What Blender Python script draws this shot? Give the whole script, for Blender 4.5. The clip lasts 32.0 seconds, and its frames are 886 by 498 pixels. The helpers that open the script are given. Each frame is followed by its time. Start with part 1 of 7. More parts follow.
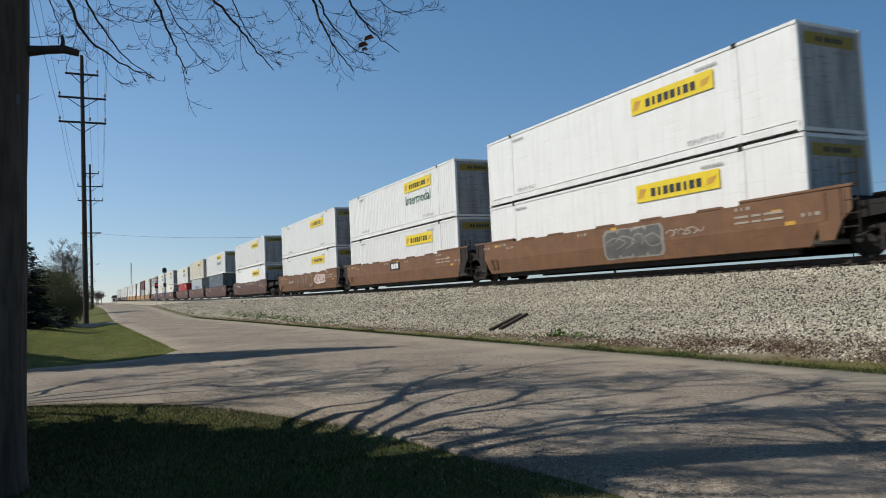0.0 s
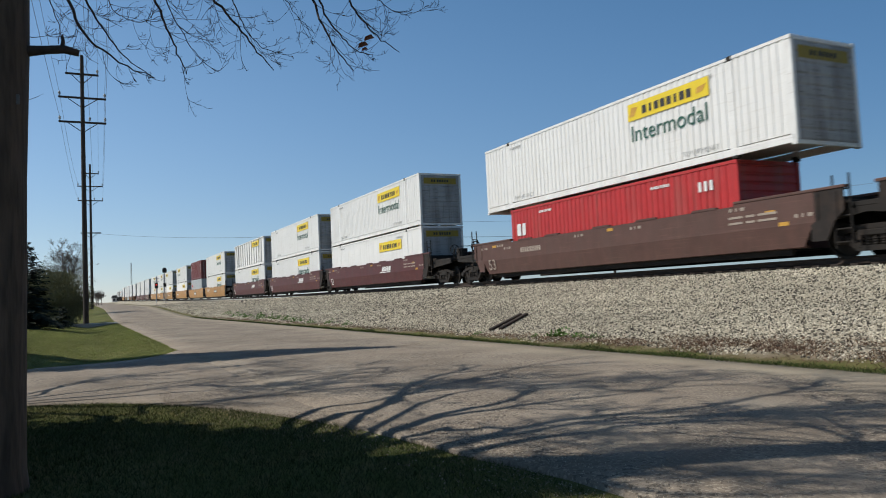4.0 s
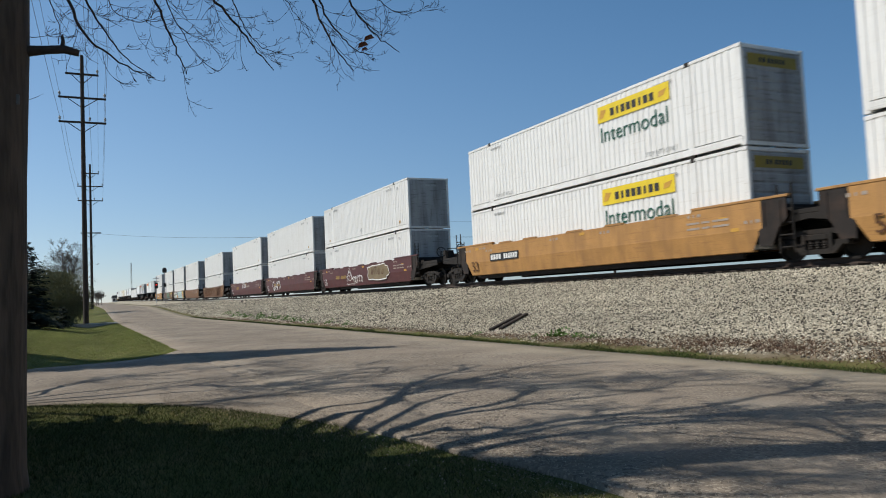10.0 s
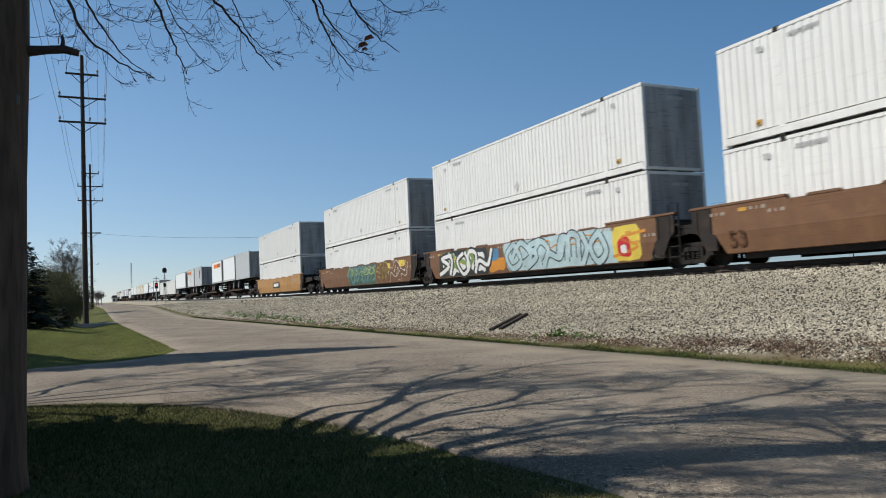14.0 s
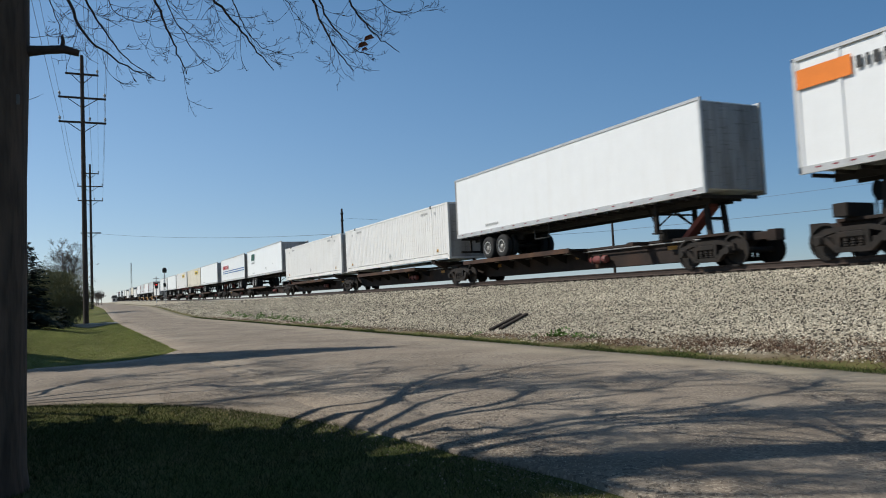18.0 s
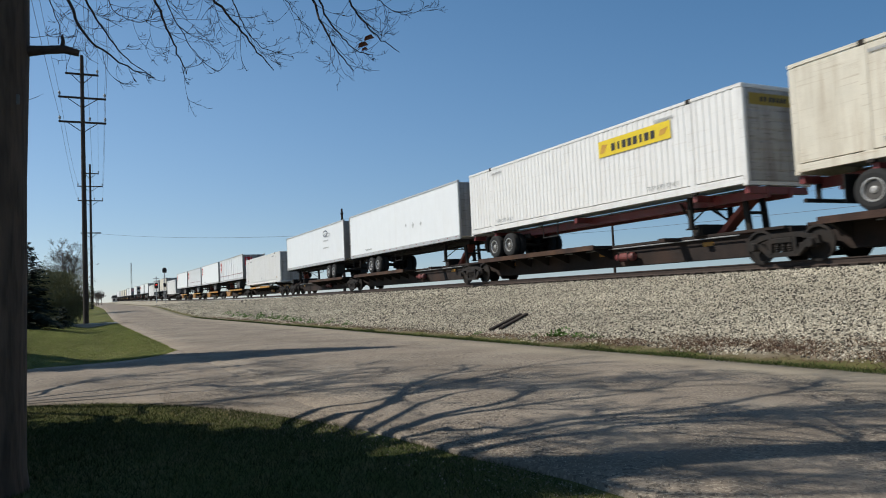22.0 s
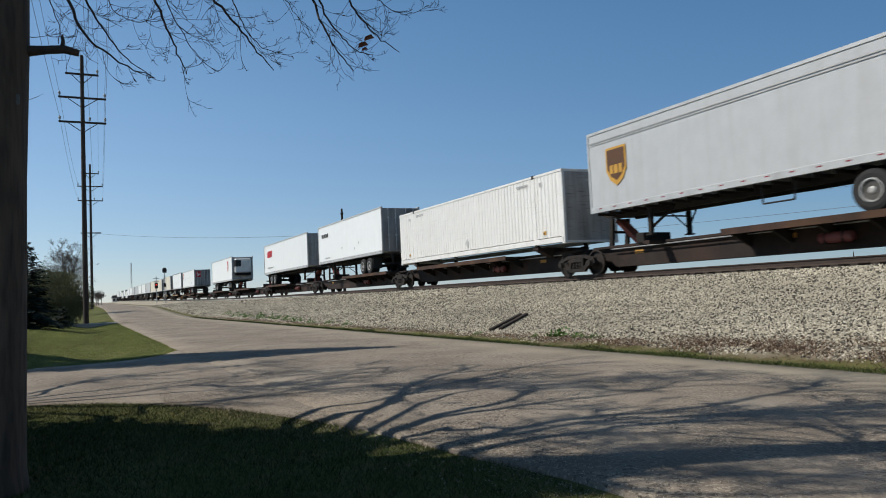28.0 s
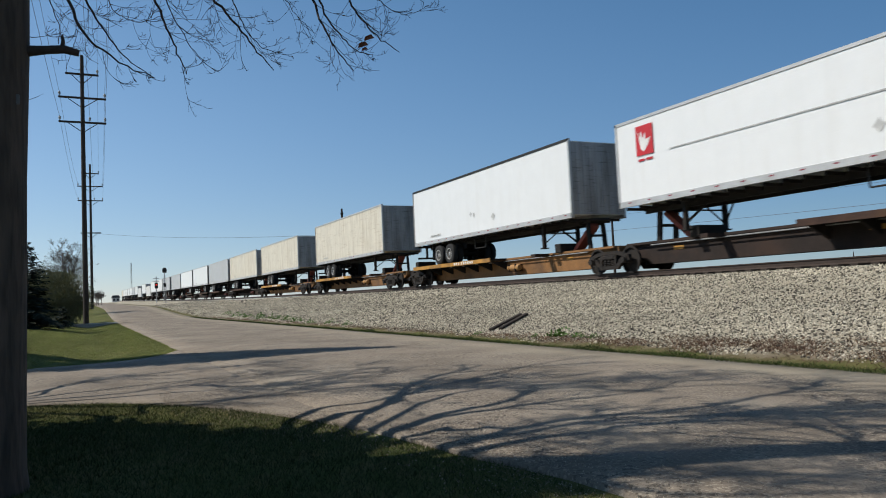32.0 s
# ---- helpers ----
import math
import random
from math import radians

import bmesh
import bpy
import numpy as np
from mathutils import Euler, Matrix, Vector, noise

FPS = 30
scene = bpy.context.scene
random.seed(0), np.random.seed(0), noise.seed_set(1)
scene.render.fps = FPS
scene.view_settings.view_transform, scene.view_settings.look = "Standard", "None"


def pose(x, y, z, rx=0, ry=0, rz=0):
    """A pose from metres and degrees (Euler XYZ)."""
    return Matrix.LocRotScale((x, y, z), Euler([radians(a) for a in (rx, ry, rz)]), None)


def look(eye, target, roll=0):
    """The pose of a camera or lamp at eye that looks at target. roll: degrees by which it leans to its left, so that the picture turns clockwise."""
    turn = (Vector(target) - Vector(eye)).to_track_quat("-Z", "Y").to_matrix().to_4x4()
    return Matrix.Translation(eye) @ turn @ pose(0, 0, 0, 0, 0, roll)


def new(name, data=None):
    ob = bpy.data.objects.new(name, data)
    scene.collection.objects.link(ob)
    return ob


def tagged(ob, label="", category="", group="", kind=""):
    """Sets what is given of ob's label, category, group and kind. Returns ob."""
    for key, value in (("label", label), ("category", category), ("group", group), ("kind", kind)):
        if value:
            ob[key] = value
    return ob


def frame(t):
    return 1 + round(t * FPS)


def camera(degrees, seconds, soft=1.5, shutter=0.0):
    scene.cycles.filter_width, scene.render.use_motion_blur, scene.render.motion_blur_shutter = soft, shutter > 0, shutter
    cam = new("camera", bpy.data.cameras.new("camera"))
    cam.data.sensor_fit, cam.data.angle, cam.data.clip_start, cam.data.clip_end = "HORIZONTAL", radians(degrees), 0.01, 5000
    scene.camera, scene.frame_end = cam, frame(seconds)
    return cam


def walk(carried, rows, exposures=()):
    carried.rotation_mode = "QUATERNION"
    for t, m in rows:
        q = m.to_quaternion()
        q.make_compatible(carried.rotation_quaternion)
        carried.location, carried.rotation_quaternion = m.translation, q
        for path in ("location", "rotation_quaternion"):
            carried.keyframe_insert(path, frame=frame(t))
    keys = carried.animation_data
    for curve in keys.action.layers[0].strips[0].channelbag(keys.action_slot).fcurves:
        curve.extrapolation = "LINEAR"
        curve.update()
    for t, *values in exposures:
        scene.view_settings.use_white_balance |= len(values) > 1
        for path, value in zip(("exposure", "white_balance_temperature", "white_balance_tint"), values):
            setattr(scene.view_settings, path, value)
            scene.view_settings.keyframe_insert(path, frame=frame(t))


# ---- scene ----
EYE = (0.0, -17.69, 1.25)
WAY = (-0.89599, 0.44011, 0.059225)
cam = camera(62.34, 32.0, soft=1.0, shutter=0.1)
walk(cam, [(0.0, look(EYE, [e + w for e, w in zip(EYE, WAY)], -2.637)),
           (32.0, look(EYE, [e + w for e, w in zip(EYE, WAY)], -2.637))],
     exposures=[(0.0, 0.0), (32.0, 0.0)])

# ---- daylight ----
SUN_WAY = Vector((0.46, 0.89, 0)).normalized()      # the way the light travels over the ground
SUN_UP = radians(46)
world = bpy.data.worlds.new("world")
scene.world = world
world.use_nodes = True
wn = world.node_tree.nodes
sky = wn.new("ShaderNodeTexSky")
sky.sky_type = "NISHITA"
sky.sun_disc = False
sky.sun_elevation = SUN_UP
sky.sun_rotation = math.atan2(-SUN_WAY.x, -SUN_WAY.y)
sky.air_density, sky.dust_density, sky.ozone_density = 0.9, 0.05, 2.0
wn["Background"].inputs["Strength"].default_value = 0.121
haze = wn.new("ShaderNodeMix")      # a thin even blue haze over the clear sky
haze.data_type = "RGBA"
haze.inputs["Factor"].default_value = 0.55
world.node_tree.links.new(sky.outputs["Color"], haze.inputs[6])
haze.inputs[7].default_value = (1.42, 2.78, 4.75, 1)
sky_way = wn.new("ShaderNodeTexCoord")
sky_split = wn.new("ShaderNodeSeparateXYZ")
world.node_tree.links.new(sky_way.outputs["Generated"], sky_split.inputs[0])
deep = wn.new("ShaderNodeMapRange")         # a clear sky deepens towards the zenith
deep.interpolation_type = "SMOOTHSTEP"
for key, value in (("From Min", 0.12), ("From Max", 1.0), ("To Min", 0.98), ("To Max", 0.36)):
    deep.inputs[key].default_value = value
world.node_tree.links.new(sky_split.outputs["Z"], deep.inputs["Value"])
facing = wn.new("ShaderNodeVectorMath")     # and pales towards the sun's side
facing.operation = "DOT_PRODUCT"
facing.inputs[1].default_value = -SUN_WAY
world.node_tree.links.new(sky_way.outputs["Generated"], facing.inputs[0])
pale = wn.new("ShaderNodeMapRange")
for key, value in (("From Min", -1.0), ("From Max", 1.0), ("To Min", 0.60), ("To Max", 1.36)):
    pale.inputs[key].default_value = value
world.node_tree.links.new(facing.outputs["Value"], pale.inputs["Value"])
depth = wn.new("ShaderNodeMath")
depth.operation = "MULTIPLY"
world.node_tree.links.new(deep.outputs["Result"], depth.inputs[0])
world.node_tree.links.new(pale.outputs["Result"], depth.inputs[1])
toned = wn.new("ShaderNodeVectorMath")
toned.operation = "SCALE"
world.node_tree.links.new(haze.outputs[2], toned.inputs[0])
world.node_tree.links.new(depth.outputs[0], toned.inputs["Scale"])
height = wn.new("ShaderNodeMapRange")
for key, value in (("From Min", 0.0), ("From Max", 0.42), ("To Min", 0.0), ("To Max", 0.45)):
    height.inputs[key].default_value = value
world.node_tree.links.new(sky_split.outputs["Z"], height.inputs["Value"])
away = wn.new("ShaderNodeMapRange")
for key, value in (("From Min", 0.7), ("From Max", -0.7), ("To Min", -0.1), ("To Max", 0.5)):
    away.inputs[key].default_value = value
world.node_tree.links.new(facing.outputs["Value"], away.inputs["Value"])
azure = wn.new("ShaderNodeMath")
azure.operation, azure.use_clamp = "ADD", True
world.node_tree.links.new(height.outputs["Result"], azure.inputs[0])
world.node_tree.links.new(away.outputs["Result"], azure.inputs[1])
tint = wn.new("ShaderNodeMix")
tint.data_type = "RGBA"
tint.inputs[6].default_value = (1.12, 1.02, 0.93, 1)
tint.inputs[7].default_value = (0.54, 0.87, 1.08, 1)
world.node_tree.links.new(azure.outputs[0], tint.inputs["Factor"])
coloured = wn.new("ShaderNodeVectorMath")
coloured.operation = "MULTIPLY"
world.node_tree.links.new(toned.outputs["Vector"], coloured.inputs[0])
world.node_tree.links.new(tint.outputs[2], coloured.inputs[1])
world.node_tree.links.new(coloured.outputs["Vector"], wn["Background"].inputs["Color"])
sun = new("sun", bpy.data.lights.new("sun", "SUN"))
sun.data.energy, sun.data.angle, sun.data.color = 4.3, radians(0.53), (1.0, 0.95, 0.86)
sun.matrix_world = look((0, 0, 60), (SUN_WAY.x * math.cos(SUN_UP), SUN_WAY.y * math.cos(SUN_UP), 60 - math.sin(SUN_UP)))

SPEED = 31.2        # metres a second, steady
RAIL = 1.67         # top of rail over the road beside the camera


# ---- materials ----
def mat(name, base, rough=0.6, metal=0.0, var=0.15, scales=(2.0, 30.0), bump=0.0, dirt=None, dirt_amount=0.35,
        streak=1.0, rand=0.0, space="Object", dirt_scale=1.3, spec=0.4, stretch=(1, 1, 1)):
    m = bpy.data.materials.new(name)
    m.use_nodes = True
    n, l = m.node_tree.nodes, m.node_tree.links
    b = n["Principled BSDF"]
    b.inputs["Roughness"].default_value, b.inputs["Metallic"].default_value = rough, metal
    b.inputs["Specular IOR Level"].default_value = spec
    if space == "World":
        src = n.new("ShaderNodeNewGeometry").outputs["Position"]
    else:
        src = n.new("ShaderNodeTexCoord").outputs["Object"]
    mp = n.new("ShaderNodeMapping")
    mp.inputs["Scale"].default_value = stretch
    l.new(src, mp.inputs["Vector"])
    src = mp.outputs["Vector"]

    def noise_of(scale, detail=4.0, vec=None):
        t = n.new("ShaderNodeTexNoise")
        t.inputs["Scale"].default_value, t.inputs["Detail"].default_value = scale, detail
        l.new(vec or src, t.inputs["Vector"])
        return t.outputs["Fac"]

    def ramp(v, a, c, lo, hi):
        r = n.new("ShaderNodeMapRange")
        r.inputs["From Min"].default_value, r.inputs["From Max"].default_value = a, c
        r.inputs["To Min"].default_value, r.inputs["To Max"].default_value = lo, hi
        l.new(v, r.inputs["Value"])
        return r.outputs["Result"]

    def mixed(fac, a, c):
        x = n.new("ShaderNodeMix")
        x.data_type = "RGBA"
        if isinstance(fac, float):
            x.inputs["Factor"].default_value = fac
        else:
            l.new(fac, x.inputs["Factor"])
        for k, v in (("A", a), ("B", c)):
            sock = [s for s in x.inputs if s.name == k and s.type == "RGBA"][0]
            if isinstance(v, tuple):
                sock.default_value = (*v, 1)
            else:
                l.new(v, sock)
        return [s for s in x.outputs if s.type == "RGBA"][0]

    lo = tuple(max(0.0, c * (1 - var)) for c in base)
    hi = tuple(min(1.0, c * (1 + var)) for c in base)
    col = mixed(ramp(noise_of(scales[0]), 0.3, 0.7, 0, 1), lo, hi)
    fine = noise_of(scales[1], 5.0)
    dark = tuple(c * (1 - var) ** 2 for c in base)
    col = mixed(ramp(fine, 0.42, 0.75, 0, 0.7), col, dark)
    if dirt:
        sm = n.new("ShaderNodeMapping")
        sm.inputs["Scale"].default_value = (streak, streak, 1.0 if streak == 1 else 0.25)
        l.new(src, sm.inputs["Vector"])
        col = mixed(ramp(noise_of(dirt_scale, 6.0, sm.outputs["Vector"]), 0.48, 0.78, 0, dirt_amount), col, dirt)
    if rand:
        oi = n.new("ShaderNodeObjectInfo")
        hv = n.new("ShaderNodeHueSaturation")
        l.new(ramp(oi.outputs["Random"], 0, 1, 1 - rand, 1 + rand), hv.inputs["Value"])
        l.new(col, hv.inputs["Color"])
        col = hv.outputs["Color"]
    l.new(col, b.inputs["Base Color"])
    if bump:
        bp = n.new("ShaderNodeBump")
        bp.inputs["Strength"].default_value, bp.inputs["Distance"].default_value = bump, 0.02
        l.new(fine, bp.inputs["Height"])
        l.new(bp.outputs["Normal"], b.inputs["Normal"])
    return m


GRIME = (0.16, 0.13, 0.10)
M = {
    "white": mat("white_paint", (0.765, 0.755, 0.73), 0.45, var=0.025, dirt=(0.52, 0.47, 0.40), dirt_amount=0.22, streak=2.5, rand=0.04),
    "vanwhite": mat("van_white_paint", (0.775, 0.785, 0.785), 0.35, var=0.02, dirt=(0.60, 0.57, 0.52), dirt_amount=0.16, streak=2.0, rand=0.03),
    "cream": mat("cream_paint", (0.68, 0.63, 0.52), 0.5, var=0.06, dirt=(0.36, 0.28, 0.19), dirt_amount=0.55, streak=2.5),
    "silver": mat("silver_paint", (0.475, 0.485, 0.495), 0.45, metal=0.05, var=0.05, dirt=(0.36, 0.34, 0.31), streak=2.5),
    "rail_white": mat("rail_paint", (0.77, 0.76, 0.735), 0.45, var=0.05, dirt=(0.40, 0.36, 0.31), dirt_amount=0.35),
    "alu": mat("aluminium", (0.55, 0.55, 0.54), 0.45, metal=0.4, var=0.1, dirt=GRIME, dirt_amount=0.3),
    # end: white paint darkened to hold the ends' shade, plus real soot
    "end": mat("shaded_end_paint", (0.36, 0.355, 0.35), 0.55, var=0.09, dirt=(0.10, 0.085, 0.07), dirt_amount=0.8, streak=2.0, rand=0.12, dirt_scale=0.8),
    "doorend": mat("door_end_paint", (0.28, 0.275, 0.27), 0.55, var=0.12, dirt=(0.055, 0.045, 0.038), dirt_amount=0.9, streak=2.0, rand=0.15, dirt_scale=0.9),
    "grey": mat("grey_paint", (0.12, 0.15, 0.18), 0.5, var=0.1, dirt=GRIME, streak=2.5),
    "palegrey": mat("pale_grey_paint", (0.46, 0.49, 0.50), 0.5, var=0.06, dirt=(0.30, 0.25, 0.20), streak=2.5),
    "red": mat("red_paint", (0.45, 0.03, 0.03), 0.45, var=0.1, dirt=GRIME, streak=2.5),
    "oxide": mat("oxide_paint", (0.17, 0.035, 0.035), 0.5, var=0.1, dirt=GRIME, streak=2.5),
    "rust": mat("rust_brown_paint", (0.178, 0.088, 0.043), 0.7, var=0.18, dirt=(0.13, 0.07, 0.045), dirt_amount=0.6, streak=1.5, bump=0.1),
    "brown": mat("dark_brown_paint", (0.10, 0.05, 0.040), 0.65, var=0.15, dirt=(0.08, 0.05, 0.04), dirt_amount=0.5, streak=1.5),
    "maroon": mat("maroon_paint", (0.092, 0.026, 0.026), 0.55, var=0.15, dirt=(0.075, 0.04, 0.036), dirt_amount=0.6, streak=1.5),
    "yellow": mat("freight_yellow", (0.43, 0.225, 0.072), 0.6, var=0.12, dirt=(0.20, 0.105, 0.05), dirt_amount=0.65, streak=1.5),
    "ruststeel": mat("rusty_steel", (0.024, 0.016, 0.013), 0.85, var=0.35, dirt=(0.085, 0.04, 0.022), dirt_amount=0.5, dirt_scale=0.9, bump=0.15),
    # Yellow beam made near black: the deck's shade and grime in one tone.
    "shadebeam": mat("shaded_grimy_beam", (0.03, 0.02, 0.015), 0.85, var=0.3, dirt=(0.20, 0.10, 0.03), dirt_amount=0.35, dirt_scale=2.0, bump=0.15),
    # Tone for most end plates: shade between cars painted in, over grime.
    "endshade": mat("end_black", (0.022, 0.017, 0.015), 0.85, var=0.3, dirt=(0.08, 0.045, 0.03), dirt_amount=0.5, dirt_scale=2.5),
    "iron": mat("dirty_iron", (0.017, 0.014, 0.012), 0.85, metal=0.0, var=0.3, dirt=(0.05, 0.034, 0.025), dirt_amount=0.4, bump=0.15),
    "frame_iron": mat("cast_frame", (0.017, 0.014, 0.012), 0.85, var=0.3, dirt=(0.055, 0.034, 0.023), dirt_amount=0.5, dirt_scale=3.0, bump=0.15),
    "postgrey": mat("post_grey", (0.40, 0.385, 0.36), 0.6, var=0.12, dirt=GRIME, dirt_amount=0.4, streak=2.0),
    "slategrey": mat("spray_grey", (0.11, 0.105, 0.10), 0.65, var=0.2),
    "tyre": mat("tyre_rubber", (0.022, 0.022, 0.022), 0.85, var=0.2),
    "orangebeam": mat("orange_beam", (0.26, 0.125, 0.042), 0.75, var=0.2, dirt=(0.05, 0.032, 0.022), dirt_amount=0.85, dirt_scale=0.9, bump=0.1),
    "smudgegrey": mat("spray_pale_grey", (0.26, 0.235, 0.205), 0.65, var=0.2),
    "fadedgold": mat("ink_faded_gold", (0.33, 0.21, 0.07), 0.7, var=0.25),
    "darkred": mat("ink_dark_red", (0.24, 0.03, 0.045), 0.6, var=0.15),
    "smudge": mat("rubbed_smudge", (0.50, 0.50, 0.49), 0.6, var=0.15),
    "tan": mat("spray_khaki", (0.20, 0.150, 0.085), 0.65, var=0.2),
    "brownink": mat("ink_brown", (0.10, 0.045, 0.02), 0.6, var=0.1),
    # Sign yellow darkened for panels on the shaded ends, with some dirt.
    "endsign": mat("shaded_sign_yellow", (0.30, 0.21, 0.02), 0.5, var=0.1, dirt=(0.16, 0.12, 0.04), dirt_amount=0.6, streak=2.0),
    "ghost": mat("ink_ghost", (0.21, 0.145, 0.105), 0.7, var=0.2),
    "spray_pink": mat("spray_pink", (0.60, 0.46, 0.42), 0.65, var=0.12),
    "rimdark": mat("wheel_disc", (0.06, 0.058, 0.055), 0.6, var=0.3, dirt=GRIME, dirt_amount=0.4),
    "hub": mat("wheel_rim", (0.45, 0.45, 0.44), 0.45, metal=0.2, var=0.2, dirt=GRIME, dirt_amount=0.5),
    "black": mat("black_paint", (0.02, 0.02, 0.02), 0.6, var=0.2),
    "sign": mat("sign_yellow", (0.76, 0.56, 0.025), 0.45, var=0.05, dirt=(0.4, 0.28, 0.05), dirt_amount=0.25, streak=2.0),
    "ink": mat("ink_black", (0.03, 0.03, 0.03), 0.6, var=0.2),
    "greenink": mat("ink_green", (0.02, 0.10, 0.07), 0.6, var=0.2),
    "greyink": mat("ink_grey", (0.45, 0.45, 0.44), 0.6, var=0.2),
    "blueink": mat("ink_blue", (0.03, 0.07, 0.30), 0.6, var=0.2),
    "skyink": mat("ink_sky_blue", (0.03, 0.13, 0.36), 0.6, var=0.1),
    "redink": mat("ink_red", (0.50, 0.02, 0.03), 0.6, var=0.1),
    "orangeink": mat("ink_orange", (0.75, 0.20, 0.02), 0.6, var=0.08),
    "whiteink": mat("ink_white", (0.72, 0.72, 0.70), 0.6, var=0.1),
    "fadedink": mat("ink_faded", (0.36, 0.30, 0.25), 0.7, var=0.2),
    "goldink": mat("ink_gold", (0.55, 0.30, 0.05), 0.6, var=0.1),
    "edge": mat("edge_yellow", (0.46, 0.23, 0.045), 0.7, var=0.2, dirt=(0.08, 0.05, 0.03), dirt_amount=0.9, dirt_scale=1.6),
    "edgerust": mat("edge_rust", (0.05, 0.026, 0.018), 0.85, var=0.4, dirt=(0.30, 0.14, 0.035), dirt_amount=0.2, dirt_scale=0.8),
    "hitchred": mat("hitch_red", (0.28, 0.07, 0.045), 0.7, var=0.2, dirt=(0.10, 0.05, 0.04), dirt_amount=0.6, dirt_scale=3.0),
    "railsteel": mat("rail_steel", (0.055, 0.038, 0.03), 0.7, metal=0.2, var=0.2, bump=0.1),
    "tie": mat("tie_wood", (0.04, 0.03, 0.024), 0.9, var=0.3, bump=0.3),
    "bark": mat("bark", (0.088, 0.067, 0.052), 0.95, var=0.5, scales=(3, 22), bump=0.8, stretch=(1, 1, 0.15)),
    "twig": mat("twig_bark", (0.06, 0.045, 0.04), 0.9, var=0.3),
    "pole": mat("pole_wood", (0.05, 0.037, 0.031), 0.9, var=0.25, scales=(2, 25), bump=0.3, stretch=(1, 1, 0.1)),
    "wire": mat("wire", (0.10, 0.10, 0.11), 0.6),
    "needle": mat("spruce_needles", (0.013, 0.024, 0.014), 0.9, var=0.4, scales=(1.5, 20)),
    "bush": mat("bush_twigs", (0.15, 0.15, 0.078), 0.9, var=0.3, scales=(1.0, 12)),
    "fartree": mat("far_wood", (0.16, 0.135, 0.12), 0.95, var=0.25, scales=(0.4, 4)),
    "leaf": mat("dead_leaf", (0.22, 0.07, 0.03), 0.8, var=0.3),
    "galv": mat("galvanised", (0.35, 0.36, 0.37), 0.5, metal=0.5, var=0.15),
    "signalblack": mat("signal_black", (0.012, 0.012, 0.012), 0.6, var=0.2),
    "brick": mat("far_wall", (0.62, 0.60, 0.57), 0.8, var=0.15),
    "roof": mat("far_roof", (0.07, 0.07, 0.075), 0.8, var=0.15),
    "weed": mat("weed_leaf", (0.085, 0.18, 0.03), 0.7, var=0.35, scales=(4, 30)),
}


lamp = bpy.data.materials.new("red_lamp")
lamp.use_nodes = True
lamp.node_tree.nodes["Principled BSDF"].inputs["Base Color"].default_value = (0.5, 0.01, 0.01, 1)
lamp.node_tree.nodes["Principled BSDF"].inputs["Emission Color"].default_value = (1.0, 0.03, 0.02, 1)
lamp.node_tree.nodes["Principled BSDF"].inputs["Emission Strength"].default_value = 1.2
M["redlamp"] = lamp


# ---- mesh helpers ----
def box(bm, x0, x1, y0, y1, z0, z1, bevel=0.0):
    v = [bm.verts.new((x, y, z)) for z in (z0, z1) for y in (y0, y1) for x in (x0, x1)]
    fs = [bm.faces.new([v[i] for i in f]) for f in ((0, 2, 3, 1), (4, 5, 7, 6), (0, 1, 5, 4), (2, 6, 7, 3), (0, 4, 6, 2), (1, 3, 7, 5))]
    if bevel:
        es = list({e for f in fs for e in f.edges})
        bmesh.ops.bevel(bm, geom=es, offset=bevel, segments=1, affect="EDGES")


def prism(bm, pts, axis, a, b):
    """A polygon pushed along an axis from a to b. axis y: pts are (x, z); x: (y, z); z: (x, y)."""
    def at(p, t):
        return {"y": (p[0], t, p[1]), "x": (t, p[0], p[1]), "z": (p[0], p[1], t)}[axis]
    r0 = [bm.verts.new(at(p, a)) for p in pts]
    r1 = [bm.verts.new(at(p, b)) for p in pts]
    n = len(pts)
    bm.faces.new(r0)
    bm.faces.new(list(reversed(r1)))
    for i in range(n):
        bm.faces.new((r0[(i + 1) % n], r0[i], r1[i], r1[(i + 1) % n]))


def lathe(bm, prof, axis, centre, seg=20, caps=True):
    """A profile of (radius, along) turned round an axis through centre."""
    rings = []
    for r, t in prof:
        ring = []
        for k in range(seg):
            a = 2 * math.pi * k / seg
            u, w = r * math.cos(a), r * math.sin(a)
            p = {"x": (t, u, w), "y": (u, t, w), "z": (u, w, t)}[axis]
            ring.append(bm.verts.new([c + d for c, d in zip(centre, p)]))
        rings.append(ring)
    for r0, r1 in zip(rings, rings[1:]):
        for k in range(seg):
            bm.faces.new((r0[k], r0[(k + 1) % seg], r1[(k + 1) % seg], r1[k]))
    if caps:
        bm.faces.new(rings[0])
        bm.faces.new(rings[-1])


def rod(bm, a, b, r, seg=6, r1=None):
    a, b = Vector(a), Vector(b)
    d = (b - a).normalized()
    u = d.orthogonal().normalized()
    w = d.cross(u)
    rings = [[bm.verts.new(p + (u * math.cos(2 * math.pi * k / seg) + w * math.sin(2 * math.pi * k / seg)) * q) for k in range(seg)]
             for p, q in ((a, r), (b, r if r1 is None else r1))]
    for k in range(seg):
        bm.faces.new((rings[0][k], rings[0][(k + 1) % seg], rings[1][(k + 1) % seg], rings[1][k]))
    bm.faces.new(rings[0])
    bm.faces.new(rings[1])


MESHES = {}


